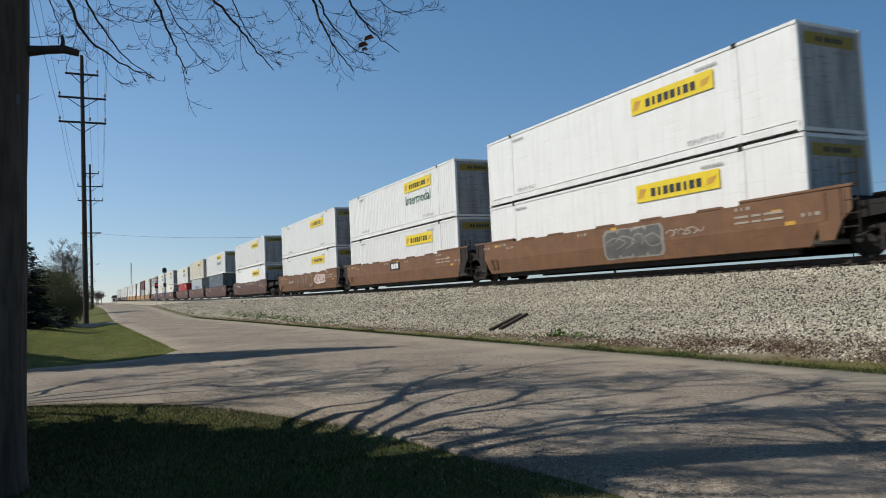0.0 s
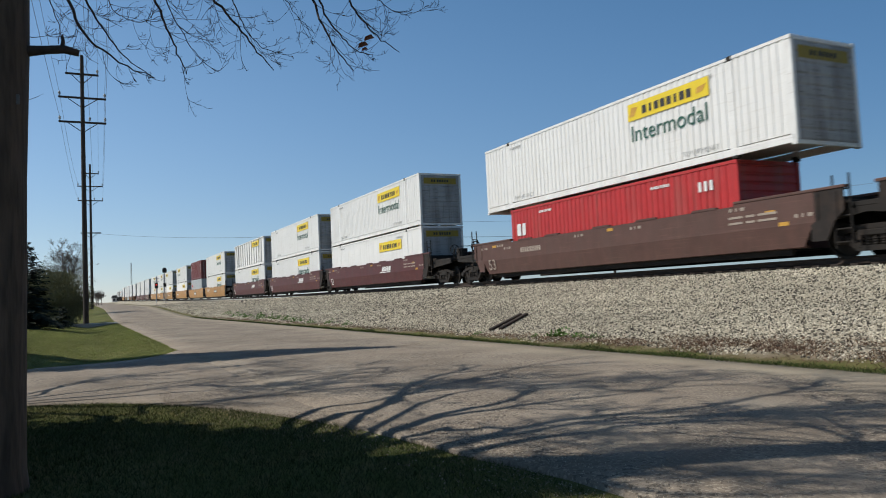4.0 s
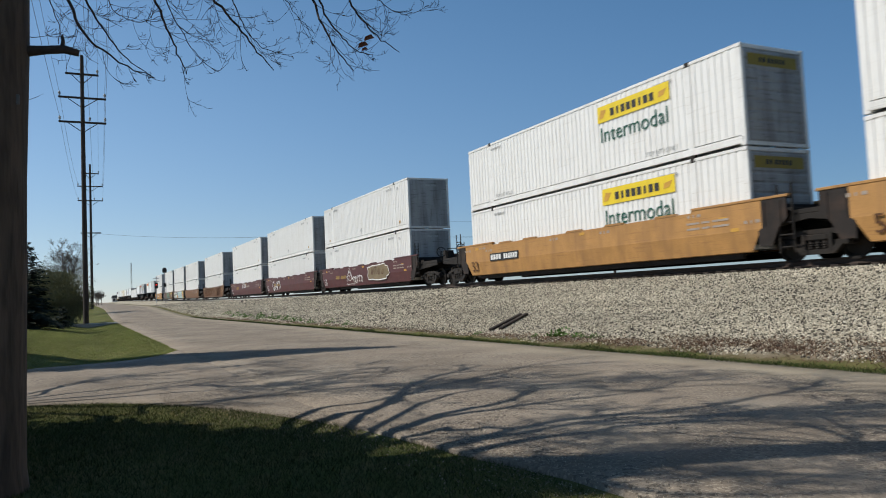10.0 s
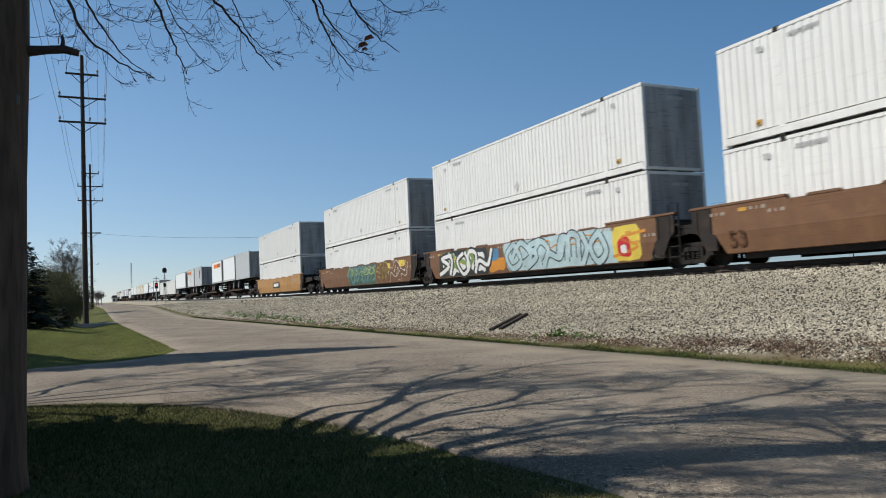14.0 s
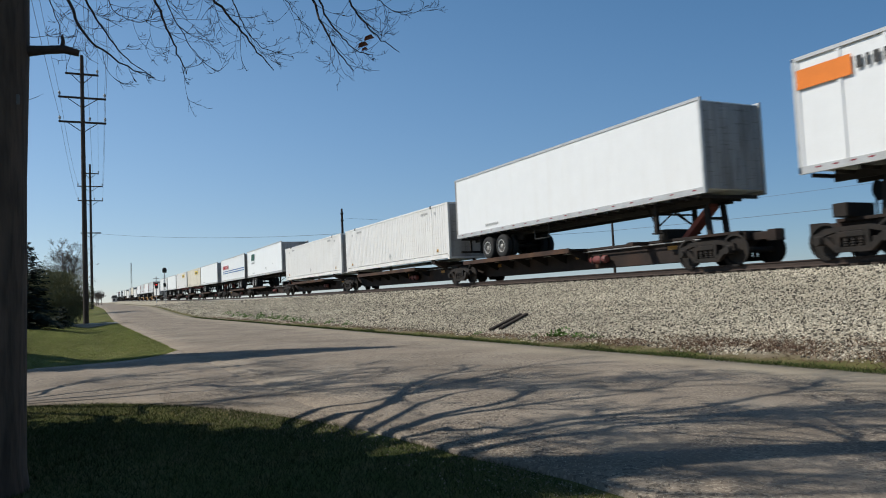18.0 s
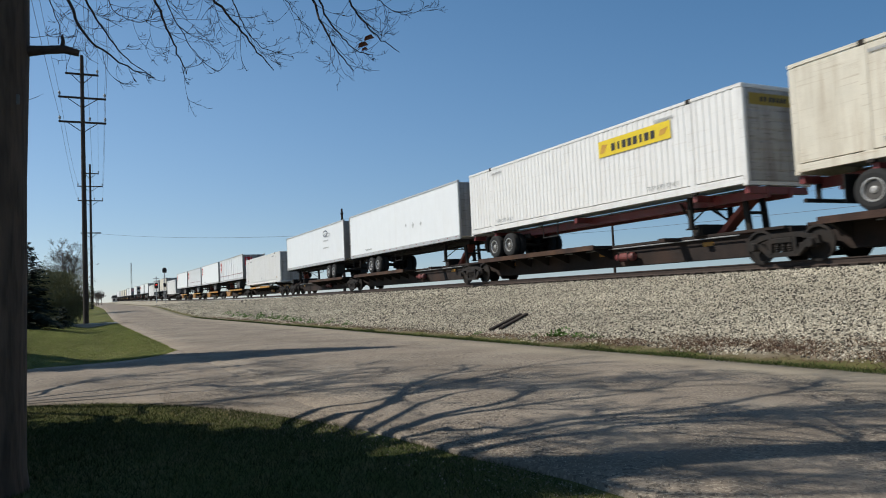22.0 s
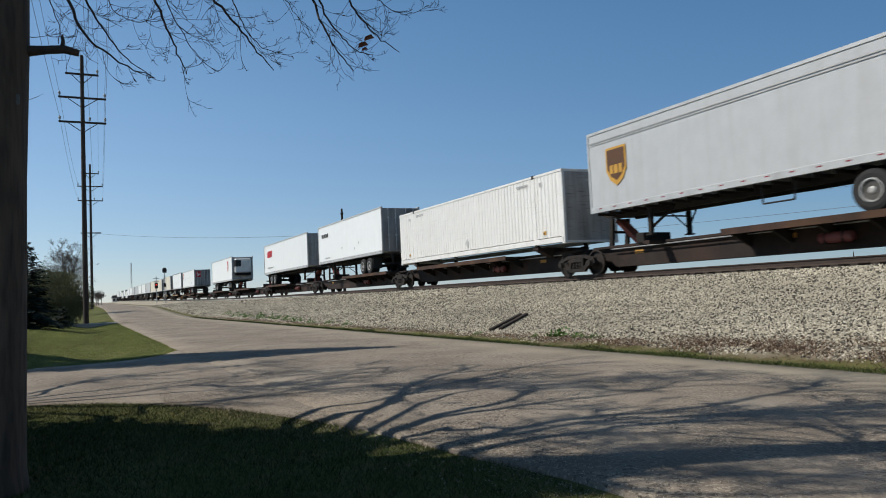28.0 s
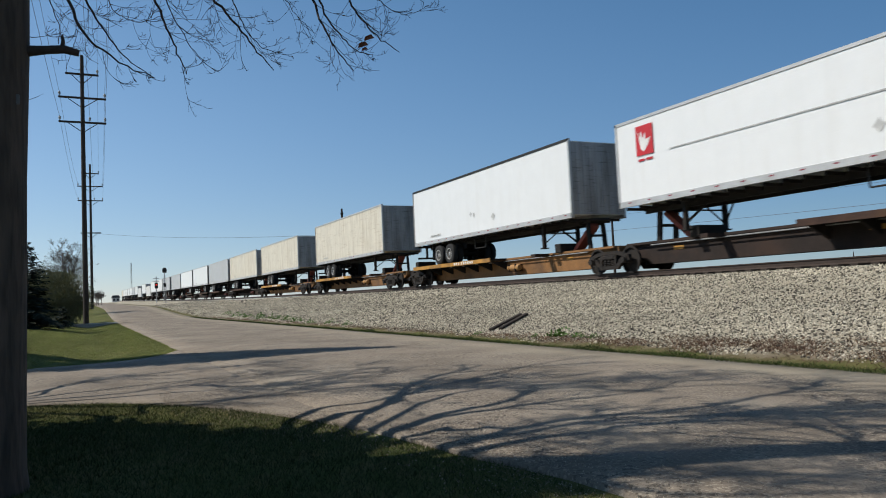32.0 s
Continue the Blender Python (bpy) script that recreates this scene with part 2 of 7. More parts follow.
def shape(key, material, draw, *args):
    """The mesh of that key, drawn once and shared."""
    if key not in MESHES:
        bm = bmesh.new()
        draw(bm, *args)
        bmesh.ops.recalc_face_normals(bm, faces=bm.faces[:])
        me = bpy.data.meshes.new(str(key[0]) if isinstance(key, tuple) else key)
        bm.to_mesh(me)
        bm.free()
        me.materials.append(M[material])
        MESHES[key] = me
    return MESHES[key]


def piece(name, me, parent, at=(0, 0, 0), label="", turn=0):
    ob = new(name, me)
    ob.parent = parent
    ob.matrix_basis = pose(*at, 0, 0, turn)
    if label:
        ob["label"] = label
    if name in ("marking", "wording", "sign_bars", "leaf_clump", "reflector_strip"):
        ob["kind"] = "stuff"
    return ob


def part(name, bm, material, parent, label=""):
    bmesh.ops.recalc_face_normals(bm, faces=bm.faces[:])
    me = bpy.data.meshes.new(name)
    bm.to_mesh(me)
    bm.free()
    me.materials.append(M[material])
    return piece(name, me, parent, label=label)


def raw(name, verts, faces, material, smooth=False):
    me = bpy.data.meshes.new(name)
    me.from_pydata(verts, [], faces)
    me.materials.append(M[material])
    if smooth:
        me.polygons.foreach_set("use_smooth", [True] * len(me.polygons))
    return me


# ---- the lie of the land ----
def ease(v):
    v = min(1.0, max(0.0, v))
    return v * v * (3 - 2 * v)


def land(x):
    """How far road and lawn rise towards the distance."""
    return 1.2 * ease((-62 - x) / 60) + 0.0088 * max(0.0, -118 - x)


def soft_ramp(v, w):
    return w * math.log1p(math.exp(min(40.0, v / w)))


BEND, RADIUS = -440.0, 1300.0
TRACK_Y = 0.12      # the track's middle line
LEAD = -0.35        # the train's place at the start, as against its list


def track(s):
    """Place, fall and turn of the track at s metres along it."""
    z = RAIL + 0.009 * soft_ramp(-(s + 95), 18)
    fall = 0.009 / (1 + math.exp(min(40.0, (s + 95) / 18)))
    if s >= BEND:
        return s, TRACK_Y, z, fall, 0.0
    a = (BEND - s) / RADIUS
    return BEND - RADIUS * math.sin(a), TRACK_Y + RADIUS * (1 - math.cos(a)), z, fall, -a


def track_pose(s):
    x, y, z, fall, turn = track(s)
    return pose(x, y, z, 0, math.degrees(math.atan(fall)), math.degrees(turn))


MOVING = []


def rolling(ob, s, lift=0.0):
    """Sets a thing of the train on the track at s, for the start, lift metres over the rail."""
    ob.matrix_basis = track_pose(s + LEAD) @ pose(0, 0, lift)
    MOVING.append((ob, s + LEAD, lift))
    return ob


# ---- ground, road, track ----
ROAD_IN, ROAD_OUT = -15.4, -8.95


def side_edges(y):
    """The side road's two edges at y."""
    k = -15.4 - y
    right = -11.9 + 5.3 * math.exp(-k / 1.5)
    left = -18.2 - 3.2 * math.exp(-k / 0.7)
    return left, right


def inner_edge(x):
    return ROAD_IN + 0.5 * ease((x + 7) / 3)


def on_road(x, y):
    if inner_edge(x) <= y <= ROAD_OUT:
        return True
    if y < ROAD_IN:
        l, r = side_edges(y)
        return l < x < r
    return False


def ground_height(x, y):
    e = land(x)
    top = track(x)[2] - 0.26 if x > BEND else RAIL + 3.1 - 0.26
    ty = track(x)[1] if x > BEND else 0.0
    if -2.1 <= y <= ty + 2.1:
        return top
    if y < -2.1:
        # ballast slope down to the road
        for y0, h0, y1, h1 in ((-4.6, 0.52, -2.1, 1.0), (-8.75, 0.02, -4.6, 0.52)):
            if y0 <= y <= y1:
                k = (y - y0) / (y1 - y0)
                return e + (top - e) * (h0 + (h1 - h0) * k)
        if on_road(x, y) and all(on_road(x + a, y + b) for a, b in ((0.8, 0), (-0.8, 0), (0, 0.5), (0, -0.5))):
            return e - 0.05
        if y > ROAD_IN - 0.01:
            return e + 0.0
        h = e + 0.012
        if x < -18:     # swale beside the road, lawn behind it
            d = ROAD_IN - y
            h += 0.30 * ease((d - 3.0) / 3.5) - 0.22 * math.exp(-((d - 2.0) / 1.1) ** 2) * ease((-19 - x) / 3)
        return h
    k = min(1.0, (y - ty - 2.1) / 4.0)
    return (top) * (1 - k) + (e * 0.3) * k


def spread(*stops):
    out = []
    for (a, step), (b, _) in zip(stops, stops[1:]):
        n = max(1, round((b - a) / step))
        out += [a + (b - a) * i / n for i in range(n)]
    return out + [stops[-1][0]]


def build_ground():
    xs = spread((-4000, 600), (-600, 25), (-150, 4), (-60, 0.8), (8, 8), (80, 200), (2000, 1))
    ys = spread((-3000, 500), (-200, 20), (-40, 2), (-22, 0.35), (-8.4, 0.5), (-4.6, 0.5), (-2.1, 0.7), (2.1, 1), (6.1, 20), (120, 300), (3000, 1))
    verts = []
    for x in xs:
        for y in ys:
            verts.append((x, y, ground_height(x, y)))
    w = len(ys)
    faces = [(i * w + j, (i + 1) * w + j, (i + 1) * w + j + 1, i * w + j + 1) for i in range(len(xs) - 1) for j in range(w - 1)]
    me = raw("ground", verts, faces, "weed", True)
    me.materials.clear()
    me.materials.append(ground_material())
    return tagged(new("ground", me), "mown spring lawn and grassy verge beside the railway", "ground", kind="structure")


def ground_material():
    m = bpy.data.materials.new("lawn_and_ballast")
    m.use_nodes = True
    n, l = m.node_tree.nodes, m.node_tree.links
    b = n["Principled BSDF"]
    b.inputs["Roughness"].default_value = 0.95
    b.inputs["Specular IOR Level"].default_value = 0.1
    pos = n.new("ShaderNodeNewGeometry").outputs["Position"]
    sep = n.new("ShaderNodeSeparateXYZ")
    l.new(pos, sep.inputs[0])

    def noise_of(scale, detail=5.0):
        t = n.new("ShaderNodeTexNoise")
        t.inputs["Scale"].default_value, t.inputs["Detail"].default_value = scale, detail
        l.new(pos, t.inputs["Vector"])
        return t.outputs["Fac"]

    def ramp(v, a, c, lo=0.0, hi=1.0):
        r = n.new("ShaderNodeMapRange")
        r.inputs["From Min"].default_value, r.inputs["From Max"].default_value = a, c
        r.inputs["To Min"].default_value, r.inputs["To Max"].default_value = lo, hi
        l.new(v, r.inputs["Value"])
        return r.outputs["Result"]

    def add(a, c, op="ADD"):
        x = n.new("ShaderNodeMath")
        x.operation = op
        for i, v in enumerate((a, c)):
            if isinstance(v, float):
                x.inputs[i].default_value = v
            else:
                l.new(v, x.inputs[i])
        return x.outputs[0]

    def mixed(fac, a, c):
        x = n.new("ShaderNodeMix")
        x.data_type = "RGBA"
        l.new(fac, x.inputs["Factor"])
        for k, v in (("A", a), ("B", c)):
            sock = [s for s in x.inputs if s.name == k and s.type == "RGBA"][0]
            if isinstance(v, tuple):
                sock.default_value = (*v, 1)
            else:
                l.new(v, sock)
        return [s for s in x.outputs if s.type == "RGBA"][0]

    big, mid, fine = noise_of(0.35), noise_of(2.5), noise_of(40.0)
    lawn = mixed(ramp(big, 0.35, 0.65), (0.070, 0.090, 0.024), (0.125, 0.125, 0.042))
    lawn = mixed(ramp(mid, 0.45, 0.7, 0, 0.6), lawn, (0.155, 0.125, 0.055))
    lawn = mixed(ramp(fine, 0.45, 0.7, 0, 0.45), lawn, (0.045, 0.055, 0.016))
    stone = mixed(ramp(noise_of(22.0), 0.35, 0.65), (0.33, 0.295, 0.228), (0.52, 0.47, 0.365))
    stone = mixed(ramp(fine, 0.45, 0.65, 0, 0.8), stone, (0.13, 0.12, 0.105))
    dirt = mixed(ramp(mid, 0.4, 0.65), (0.125, 0.082, 0.055), (0.22, 0.17, 0.12))
    edge = add(sep.outputs["Y"], ramp(noise_of(1.2), 0.2, 0.8, -0.5, 0.5))
    # across the track: field grass, ballast, toe with dirt, then the lawns
    y = mixed(ramp(edge, -8.9, -8.1), lawn, dirt)
    y = mixed(ramp(edge, -8.5, -7.9), y, stone)
    y = mixed(ramp(edge, 3.5, 5.0), y, (0.15, 0.14, 0.07))
    l.new(y, b.inputs["Base Color"])
    bp = n.new("ShaderNodeBump")
    bp.inputs["Strength"].default_value, bp.inputs["Distance"].default_value = 0.6, 0.03
    l.new(fine, bp.inputs["Height"])
    l.new(bp.outputs["Normal"], b.inputs["Normal"])
    return m


M["asphalt"] = mat("weathered_asphalt", (0.245, 0.203, 0.160), 0.9, var=0.30, scales=(0.6, 38), bump=0.8, dirt=(0.32, 0.285, 0.235),
                   dirt_amount=0.6, space="World", dirt_scale=0.9, spec=0.2)


def scratches(m, tone, most):
    """Long level scrapes and run-down stains worn through the paint."""
    n, l = m.node_tree.nodes, m.node_tree.links
    b = n["Principled BSDF"]
    col = b.inputs["Base Color"].links[0].from_socket
    at = n.new("ShaderNodeTexCoord").outputs["Object"]
    for scale, lo, hi, amount in (((0.5, 1.0, 14.0), 0.58, 0.72, most), ((7.0, 7.0, 0.6), 0.56, 0.76, most * 0.7)):
        mp = n.new("ShaderNodeMapping")
        mp.inputs["Scale"].default_value = scale
        l.new(at, mp.inputs["Vector"])
        t = n.new("ShaderNodeTexNoise")
        t.inputs["Scale"].default_value, t.inputs["Detail"].default_value = 1.4, 6.0
        l.new(mp.outputs["Vector"], t.inputs["Vector"])
        r = n.new("ShaderNodeMapRange")
        r.inputs["From Min"].default_value, r.inputs["From Max"].default_value, r.inputs["To Max"].default_value = lo, hi, amount
        l.new(t.outputs["Fac"], r.inputs["Value"])
        x = n.new("ShaderNodeMix")
        x.data_type = "RGBA"
        l.new(r.outputs["Result"], x.inputs["Factor"])
        l.new(col, x.inputs[6])
        x.inputs[7].default_value = (*tone, 1)
        col = x.outputs[2]
    l.new(col, b.inputs["Base Color"])


scratches(M["yellow"], (0.20, 0.10, 0.045), 0.55)
scratches(M["rust"], (0.09, 0.048, 0.03), 0.6)
scratches(M["brown"], (0.16, 0.085, 0.06), 0.5)
scratches(M["maroon"], (0.15, 0.075, 0.065), 0.45)
scratches(M["cream"], (0.34, 0.24, 0.15), 0.5)
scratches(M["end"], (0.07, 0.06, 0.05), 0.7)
scratches(M["white"], (0.50, 0.45, 0.38), 0.22)
scratches(M["rail_white"], (0.34, 0.28, 0.22), 0.4)


def chippings(m):
    """Pale and dark stone chips showing in the worn surface."""
    n, l = m.node_tree.nodes, m.node_tree.links
    b = n["Principled BSDF"]
    col = b.inputs["Base Color"].links[0].from_socket
    pos = n.new("ShaderNodeNewGeometry").outputs["Position"]
    patch_of = n.new("ShaderNodeTexNoise")
    patch_of.inputs["Scale"].default_value, patch_of.inputs["Detail"].default_value = 1.1, 5.0
    l.new(pos, patch_of.inputs["Vector"])
    for scale, lo, hi, tone, most in ((55.0, 0.30, 0.62, (0.40, 0.345, 0.27), 0.75), (34.0, 0.34, 0.66, (0.055, 0.048, 0.042), 0.75)):
        v = n.new("ShaderNodeTexVoronoi")
        v.inputs["Scale"].default_value = scale
        l.new(pos, v.inputs["Vector"])
        sep = n.new("ShaderNodeSeparateColor")
        l.new(v.outputs["Color"], sep.inputs[0])
        pick = n.new("ShaderNodeMapRange")
        pick.inputs["From Min"].default_value, pick.inputs["From Max"].default_value = 0.80, 0.84
        pick.inputs["To Max"].default_value = most
        l.new(sep.outputs[0], pick.inputs["Value"])
        where = n.new("ShaderNodeMapRange")
        where.inputs["From Min"].default_value, where.inputs["From Max"].default_value = lo, hi
        l.new(patch_of.outputs["Fac"], where.inputs["Value"])
        both = n.new("ShaderNodeMath")
        both.operation = "MULTIPLY"
        l.new(pick.outputs["Result"], both.inputs[0])
        l.new(where.outputs["Result"], both.inputs[1])
        x = n.new("ShaderNodeMix")
        x.data_type = "RGBA"
        l.new(both.outputs[0], x.inputs["Factor"])
        l.new(col, x.inputs[6])
        x.inputs[7].default_value = (*tone, 1)
        col = x.outputs[2]
    l.new(col, b.inputs["Base Color"])


chippings(M["asphalt"])


def sandy_edge(m):
    """Sand and dust washed down from the ballast along the far side of the road."""
    n, l = m.node_tree.nodes, m.node_tree.links
    b = n["Principled BSDF"]
    col = b.inputs["Base Color"].links[0].from_socket
    pos = n.new("ShaderNodeNewGeometry").outputs["Position"]
    sep = n.new("ShaderNodeSeparateXYZ")
    l.new(pos, sep.inputs[0])
    t = n.new("ShaderNodeTexNoise")
    t.inputs["Scale"].default_value, t.inputs["Detail"].default_value = 0.7, 6.0
    l.new(pos, t.inputs["Vector"])
    wide = n.new("ShaderNodeMath")
    wide.operation, wide.inputs[1].default_value = "MULTIPLY_ADD", 2.4
    l.new(t.outputs["Fac"], wide.inputs[0])
    l.new(sep.outputs["Y"], wide.inputs[2])
    r = n.new("ShaderNodeMapRange")
    r.inputs["From Min"].default_value, r.inputs["From Max"].default_value, r.inputs["To Max"].default_value = -9.6, -7.9, 0.7
    l.new(wide.outputs[0], r.inputs["Value"])
    x = n.new("ShaderNodeMix")
    x.data_type = "RGBA"
    l.new(r.outputs["Result"], x.inputs["Factor"])
    l.new(col, x.inputs[6])
    x.inputs[7].default_value = (0.40, 0.345, 0.255, 1)
    l.new(x.outputs[2], b.inputs["Base Color"])


sandy_edge(M["asphalt"])


def build_road():
    verts, faces = [], []

    def strip(rows):
        base, w = len(verts), len(rows[0])
        for r in rows:
            verts.extend(r)
        for i in range(len(rows) - 1):
            for j in range(w - 1):
                a = base + i * w + j
                faces.append((a, a + 1, a + w + 1, a + w))

    def top(x, y):
        camber = 0.06 * (1 - ((y - (ROAD_IN + ROAD_OUT) / 2) / 3.2) ** 2) if ROAD_IN <= y <= ROAD_OUT else 0.0
        return land(x) + 0.02 + max(0.0, camber)

    xs = spread((-560, 10), (-140, 3), (-50, 0.5), (10, 5), (80, 1))
    rows = []
    for x in xs:
        wob = 0.12 * noise.noise((x * 0.5, 3, 0)) + 0.05 * noise.noise((x * 2.3, 3, 0))
        wob2 = 0.12 * noise.noise((x * 0.4, 9, 0)) + 0.06 * noise.noise((x * 2.1, 9, 0))
        inner = inner_edge(x) + (wob if not -22 < x < -6 else 0)
        outer = ROAD_OUT + wob2
        ys = [inner - 0.02] + [inner + (outer - inner) * k / 8 for k in range(9)] + [outer + 0.02]
        rows.append([(x, y, top(x, y) if 0 < i < 10 else land(x) - 0.06) for i, y in enumerate(ys)])
    strip(rows)
    rows = []
    for y in spread((-70, 4), (-24, 0.5), (-15.4, 1)):
        l, r = side_edges(y)
        l += 0.12 * noise.noise((5, y * 0.9, 0))
        r += 0.15 * noise.noise((8, y * 0.9, 0))
        xs2 = [l - 0.02] + [l + (r - l) * k / 10 for k in range(11)] + [r + 0.02]
        rows.append([(x, y, land(x) + 0.02 if 0 < i < 12 else -0.06) for i, x in enumerate(xs2)])
    strip(rows)
    tagged(new("road", raw("road", verts, faces, "asphalt", True)), "weathered grey-tan asphalt road with a side road mouth", "road", kind="structure")


def build_track():
    ss = spread((-900, 12), (-440, 20), (-120, 6), (60, 1))
    for side in (-0.75, 0.75):
        bm = bmesh.new()
        prof = [(-0.075, -0.17), (0.075, -0.17), (0.012, -0.13), (0.012, -0.045), (0.036, -0.03), (0.036, 0), (-0.036, 0), (-0.036, -0.03), (-0.012, -0.045), (-0.012, -0.13)]
        rings = []
        for s in ss:
            m = track_pose(s)
            rings.append([bm.verts.new(m @ Vector((0, side + a, b))) for a, b in prof])
        for r0, r1 in zip(rings, rings[1:]):
            for k in range(len(prof)):
                bm.faces.new((r0[k], r0[(k + 1) % 10], r1[(k + 1) % 10], r1[k]))
        rail = part("rail", bm, "railsteel", None)
        tagged(rail, "brown rusted steel rail on wooden sleepers", "rail", "rails", "structure")
    tie = shape("tie", "tie", lambda bm: box(bm, -0.11, 0.11, -1.3, 1.3, -0.35, -0.175, 0.01))
    owner = None
    for i in range(140):
        s = 12 - i * 0.52
        if owner is None:
            owner = tagged(new("sleeper_row", tie), "dark timber sleepers under the rails", "sleeper", kind="structure")
            owner.matrix_basis = track_pose(s)
        else:
            o = new("sleeper", tie)
            o.parent = owner
            o.matrix_basis = owner.matrix_basis.inverted() @ track_pose(s)


build_ground()
build_road()
build_track()


# ---- containers ----
CW = 1.295


def side_panels(bm, L, z0, z1, kind):
    """The two long walls, roof and floor of a box body."""
    x0, x1 = -L / 2 + 0.06, L / 2 - 0.06
    prof = []       # (x, inset)
    if kind == "corr":
        p = 0.255
        n = int((x1 - x0) / p)
        p = (x1 - x0) / n
        for i in range(n):
            a = x0 + i * p
            prof += [(a, 0.010), (a + p * 0.54, 0.010), (a + p * 0.63, 0.030), (a + p * 0.90, 0.030)]
        prof.append((x1, 0.012))
    elif kind == "post":
        n = int((x1 - x0) / 1.16)
        p = (x1 - x0) / n
        for i in range(n):
            a = x0 + i * p
            prof += [(a, 0.012), (a + 0.10, 0.012), (a + 0.115, 0.05), (a + p - 0.015, 0.05)]
        prof.append((x1, 0.012))
    else:
        n = int((x1 - x0) / 1.22)
        p = (x1 - x0) / n
        deep = 0.0215 if kind == "sheet" else 0.025
        for i in range(n):
            a = x0 + i * p
            prof += [(a, 0.02), (a + p - 0.022, 0.02), (a + p - 0.018, deep), (a + p - 0.004, deep)]
        prof.append((x1, 0.02))
    if kind == "slat":
        n = 16
        for sg in (-1, 1):
            rows = []
            for i in range(n):
                za, zb = z0 + (z1 - z0) * i / n, z0 + (z1 - z0) * (i + 1) / n
                for z, d in ((za, 0.02), (zb - 0.012, 0.02), (zb - 0.010, 0.027), (zb - 0.002, 0.027)):
                    rows.append([bm.verts.new((x, sg * (CW - d), z)) for x in (x0, x1)])
            for r0, r1 in zip(rows, rows[1:]):
                bm.faces.new((r0[0], r0[1], r1[1], r1[0]))
        prof = []
    for sg in ((-1, 1) if prof else ()):
        lo = [bm.verts.new((x, sg * (CW - d), z0)) for x, d in prof]
        hi = [bm.verts.new((x, sg * (CW - d), z1)) for x, d in prof]
        for i in range(len(prof) - 1):
            bm.faces.new((lo[i], lo[i + 1], hi[i + 1], hi[i]))
    box(bm, x0, x1, -CW + 0.06, CW - 0.06, z1 - 0.03, z1 - 0.005)
    box(bm, x0, x1, -CW + 0.06, CW - 0.06, z0 + 0.005, z0 + 0.15)


def end_panel(bm, h, kind):
    """An end wall that stands across x = 0, seen from +x."""
    y = CW - 0.09
    if kind == "doors":
        prism(bm, [(-0.05, -y), (0, -y), (0, -0.015), (-0.02, -0.012), (-0.02, 0.012), (0, 0.015), (0, y), (-0.05, y)], "z", 0.12, h - 0.1)
    elif kind == "flat":
        box(bm, -0.05, 0.0, -y, y, 0.12, h - 0.1)
    else:
        upright = kind != "ribs"
        n, lo, hi = (8, -y, y) if upright else (9, 0.14, h - 0.12)
        step = (hi - lo) / n
        prof = []
        for i in range(n):
            c = lo + i * step
            prof += [(c, -0.02), (c + step * 0.16, 0.0), (c + step * 0.74, 0.0), (c + step * 0.9, -0.02)]
        prof.append((hi, -0.02))
        e0, e1 = (0.14, h - 0.12) if upright else (-y, y)
        rows = [[bm.verts.new((d, c, e) if upright else (d, e, c)) for c, d in prof] for e in (e0, e1)]
        back = [[bm.verts.new((-0.06, c, e) if upright else (-0.06, e, c)) for c in (lo, hi)] for e in (e0, e1)]
        for i in range(len(prof) - 1):
            bm.faces.new((rows[0][i], rows[0][i + 1], rows[1][i + 1], rows[1][i]))
        bm.faces.new((back[0][0], back[0][1], back[1][1], back[1][0]))
        for k in (0, 1):
            bm.faces.new((*rows[k], back[k][1], back[k][0]))
        bm.faces.new((rows[0][0], rows[1][0], back[1][0], back[0][0]))
        bm.faces.new((rows[0][-1], rows[1][-1], back[1][1], back[0][1]))


def door_bars(bm, h):
    for yy in (-0.85, -0.35, 0.35, 0.85):
        rod(bm, (0.04, yy, 0.1), (0.04, yy, h - 0.1), 0.022, 6)
        box(bm, 0.0, 0.05, yy - 0.06, yy + 0.06, h * 0.38, h * 0.38 + 0.05)
        box(bm, 0.0, 0.05, yy - 0.05, yy + 0.05, h * 0.75, h * 0.75 + 0.05)


def corner(bm, h):
    box(bm, -0.09, 0.09, -0.06, 0.06, 0.118, h - 0.118, 0.01)
    box(bm, -0.09, 0.09, -0.075, 0.075, 0, 0.118, 0.012)
    box(bm, -0.09, 0.09, -0.075, 0.075, h - 0.118, h, 0.012)


def slab(bm, w, h, t=0.008):
    box(bm, -w / 2, w / 2, -t, 0, -h / 2, h / 2)


TEXTS = {}


def words(text, height, material):
    key = (text, height, material)
    if key not in TEXTS:
        cu = bpy.data.curves.new("lettering", "FONT")
        cu.body, cu.size, cu.align_x, cu.align_y, cu.extrude = text, height * 1.38, "CENTER", "CENTER", 0.002
        cu.resolution_u = 3
        ob = new("lettering", cu)
        dg = bpy.context.evaluated_depsgraph_get()
        me = bpy.data.meshes.new_from_object(ob.evaluated_get(dg))
        bpy.data.objects.remove(ob)
        me.transform(Matrix.Rotation(radians(90), 4, "X"))
        me.materials.clear()
        me.materials.append(M[material])
        TEXTS[key] = me
    return TEXTS[key]


def bars(bm, widths, h, gap, slant=0.0):
    """A row of upright bars in place of lettering."""
    total = sum(widths) + gap * (len(widths) - 1)
    x = -total / 2
    for w in widths:
        prism(bm, [(x - slant * h / 2, -h / 2), (x + w - slant * h / 2, -h / 2), (x + w + slant * h / 2, h / 2), (x + slant * h / 2, h / 2)], "y", -0.006, 0)
        x += w + gap


NEAR = -CW - 0.006


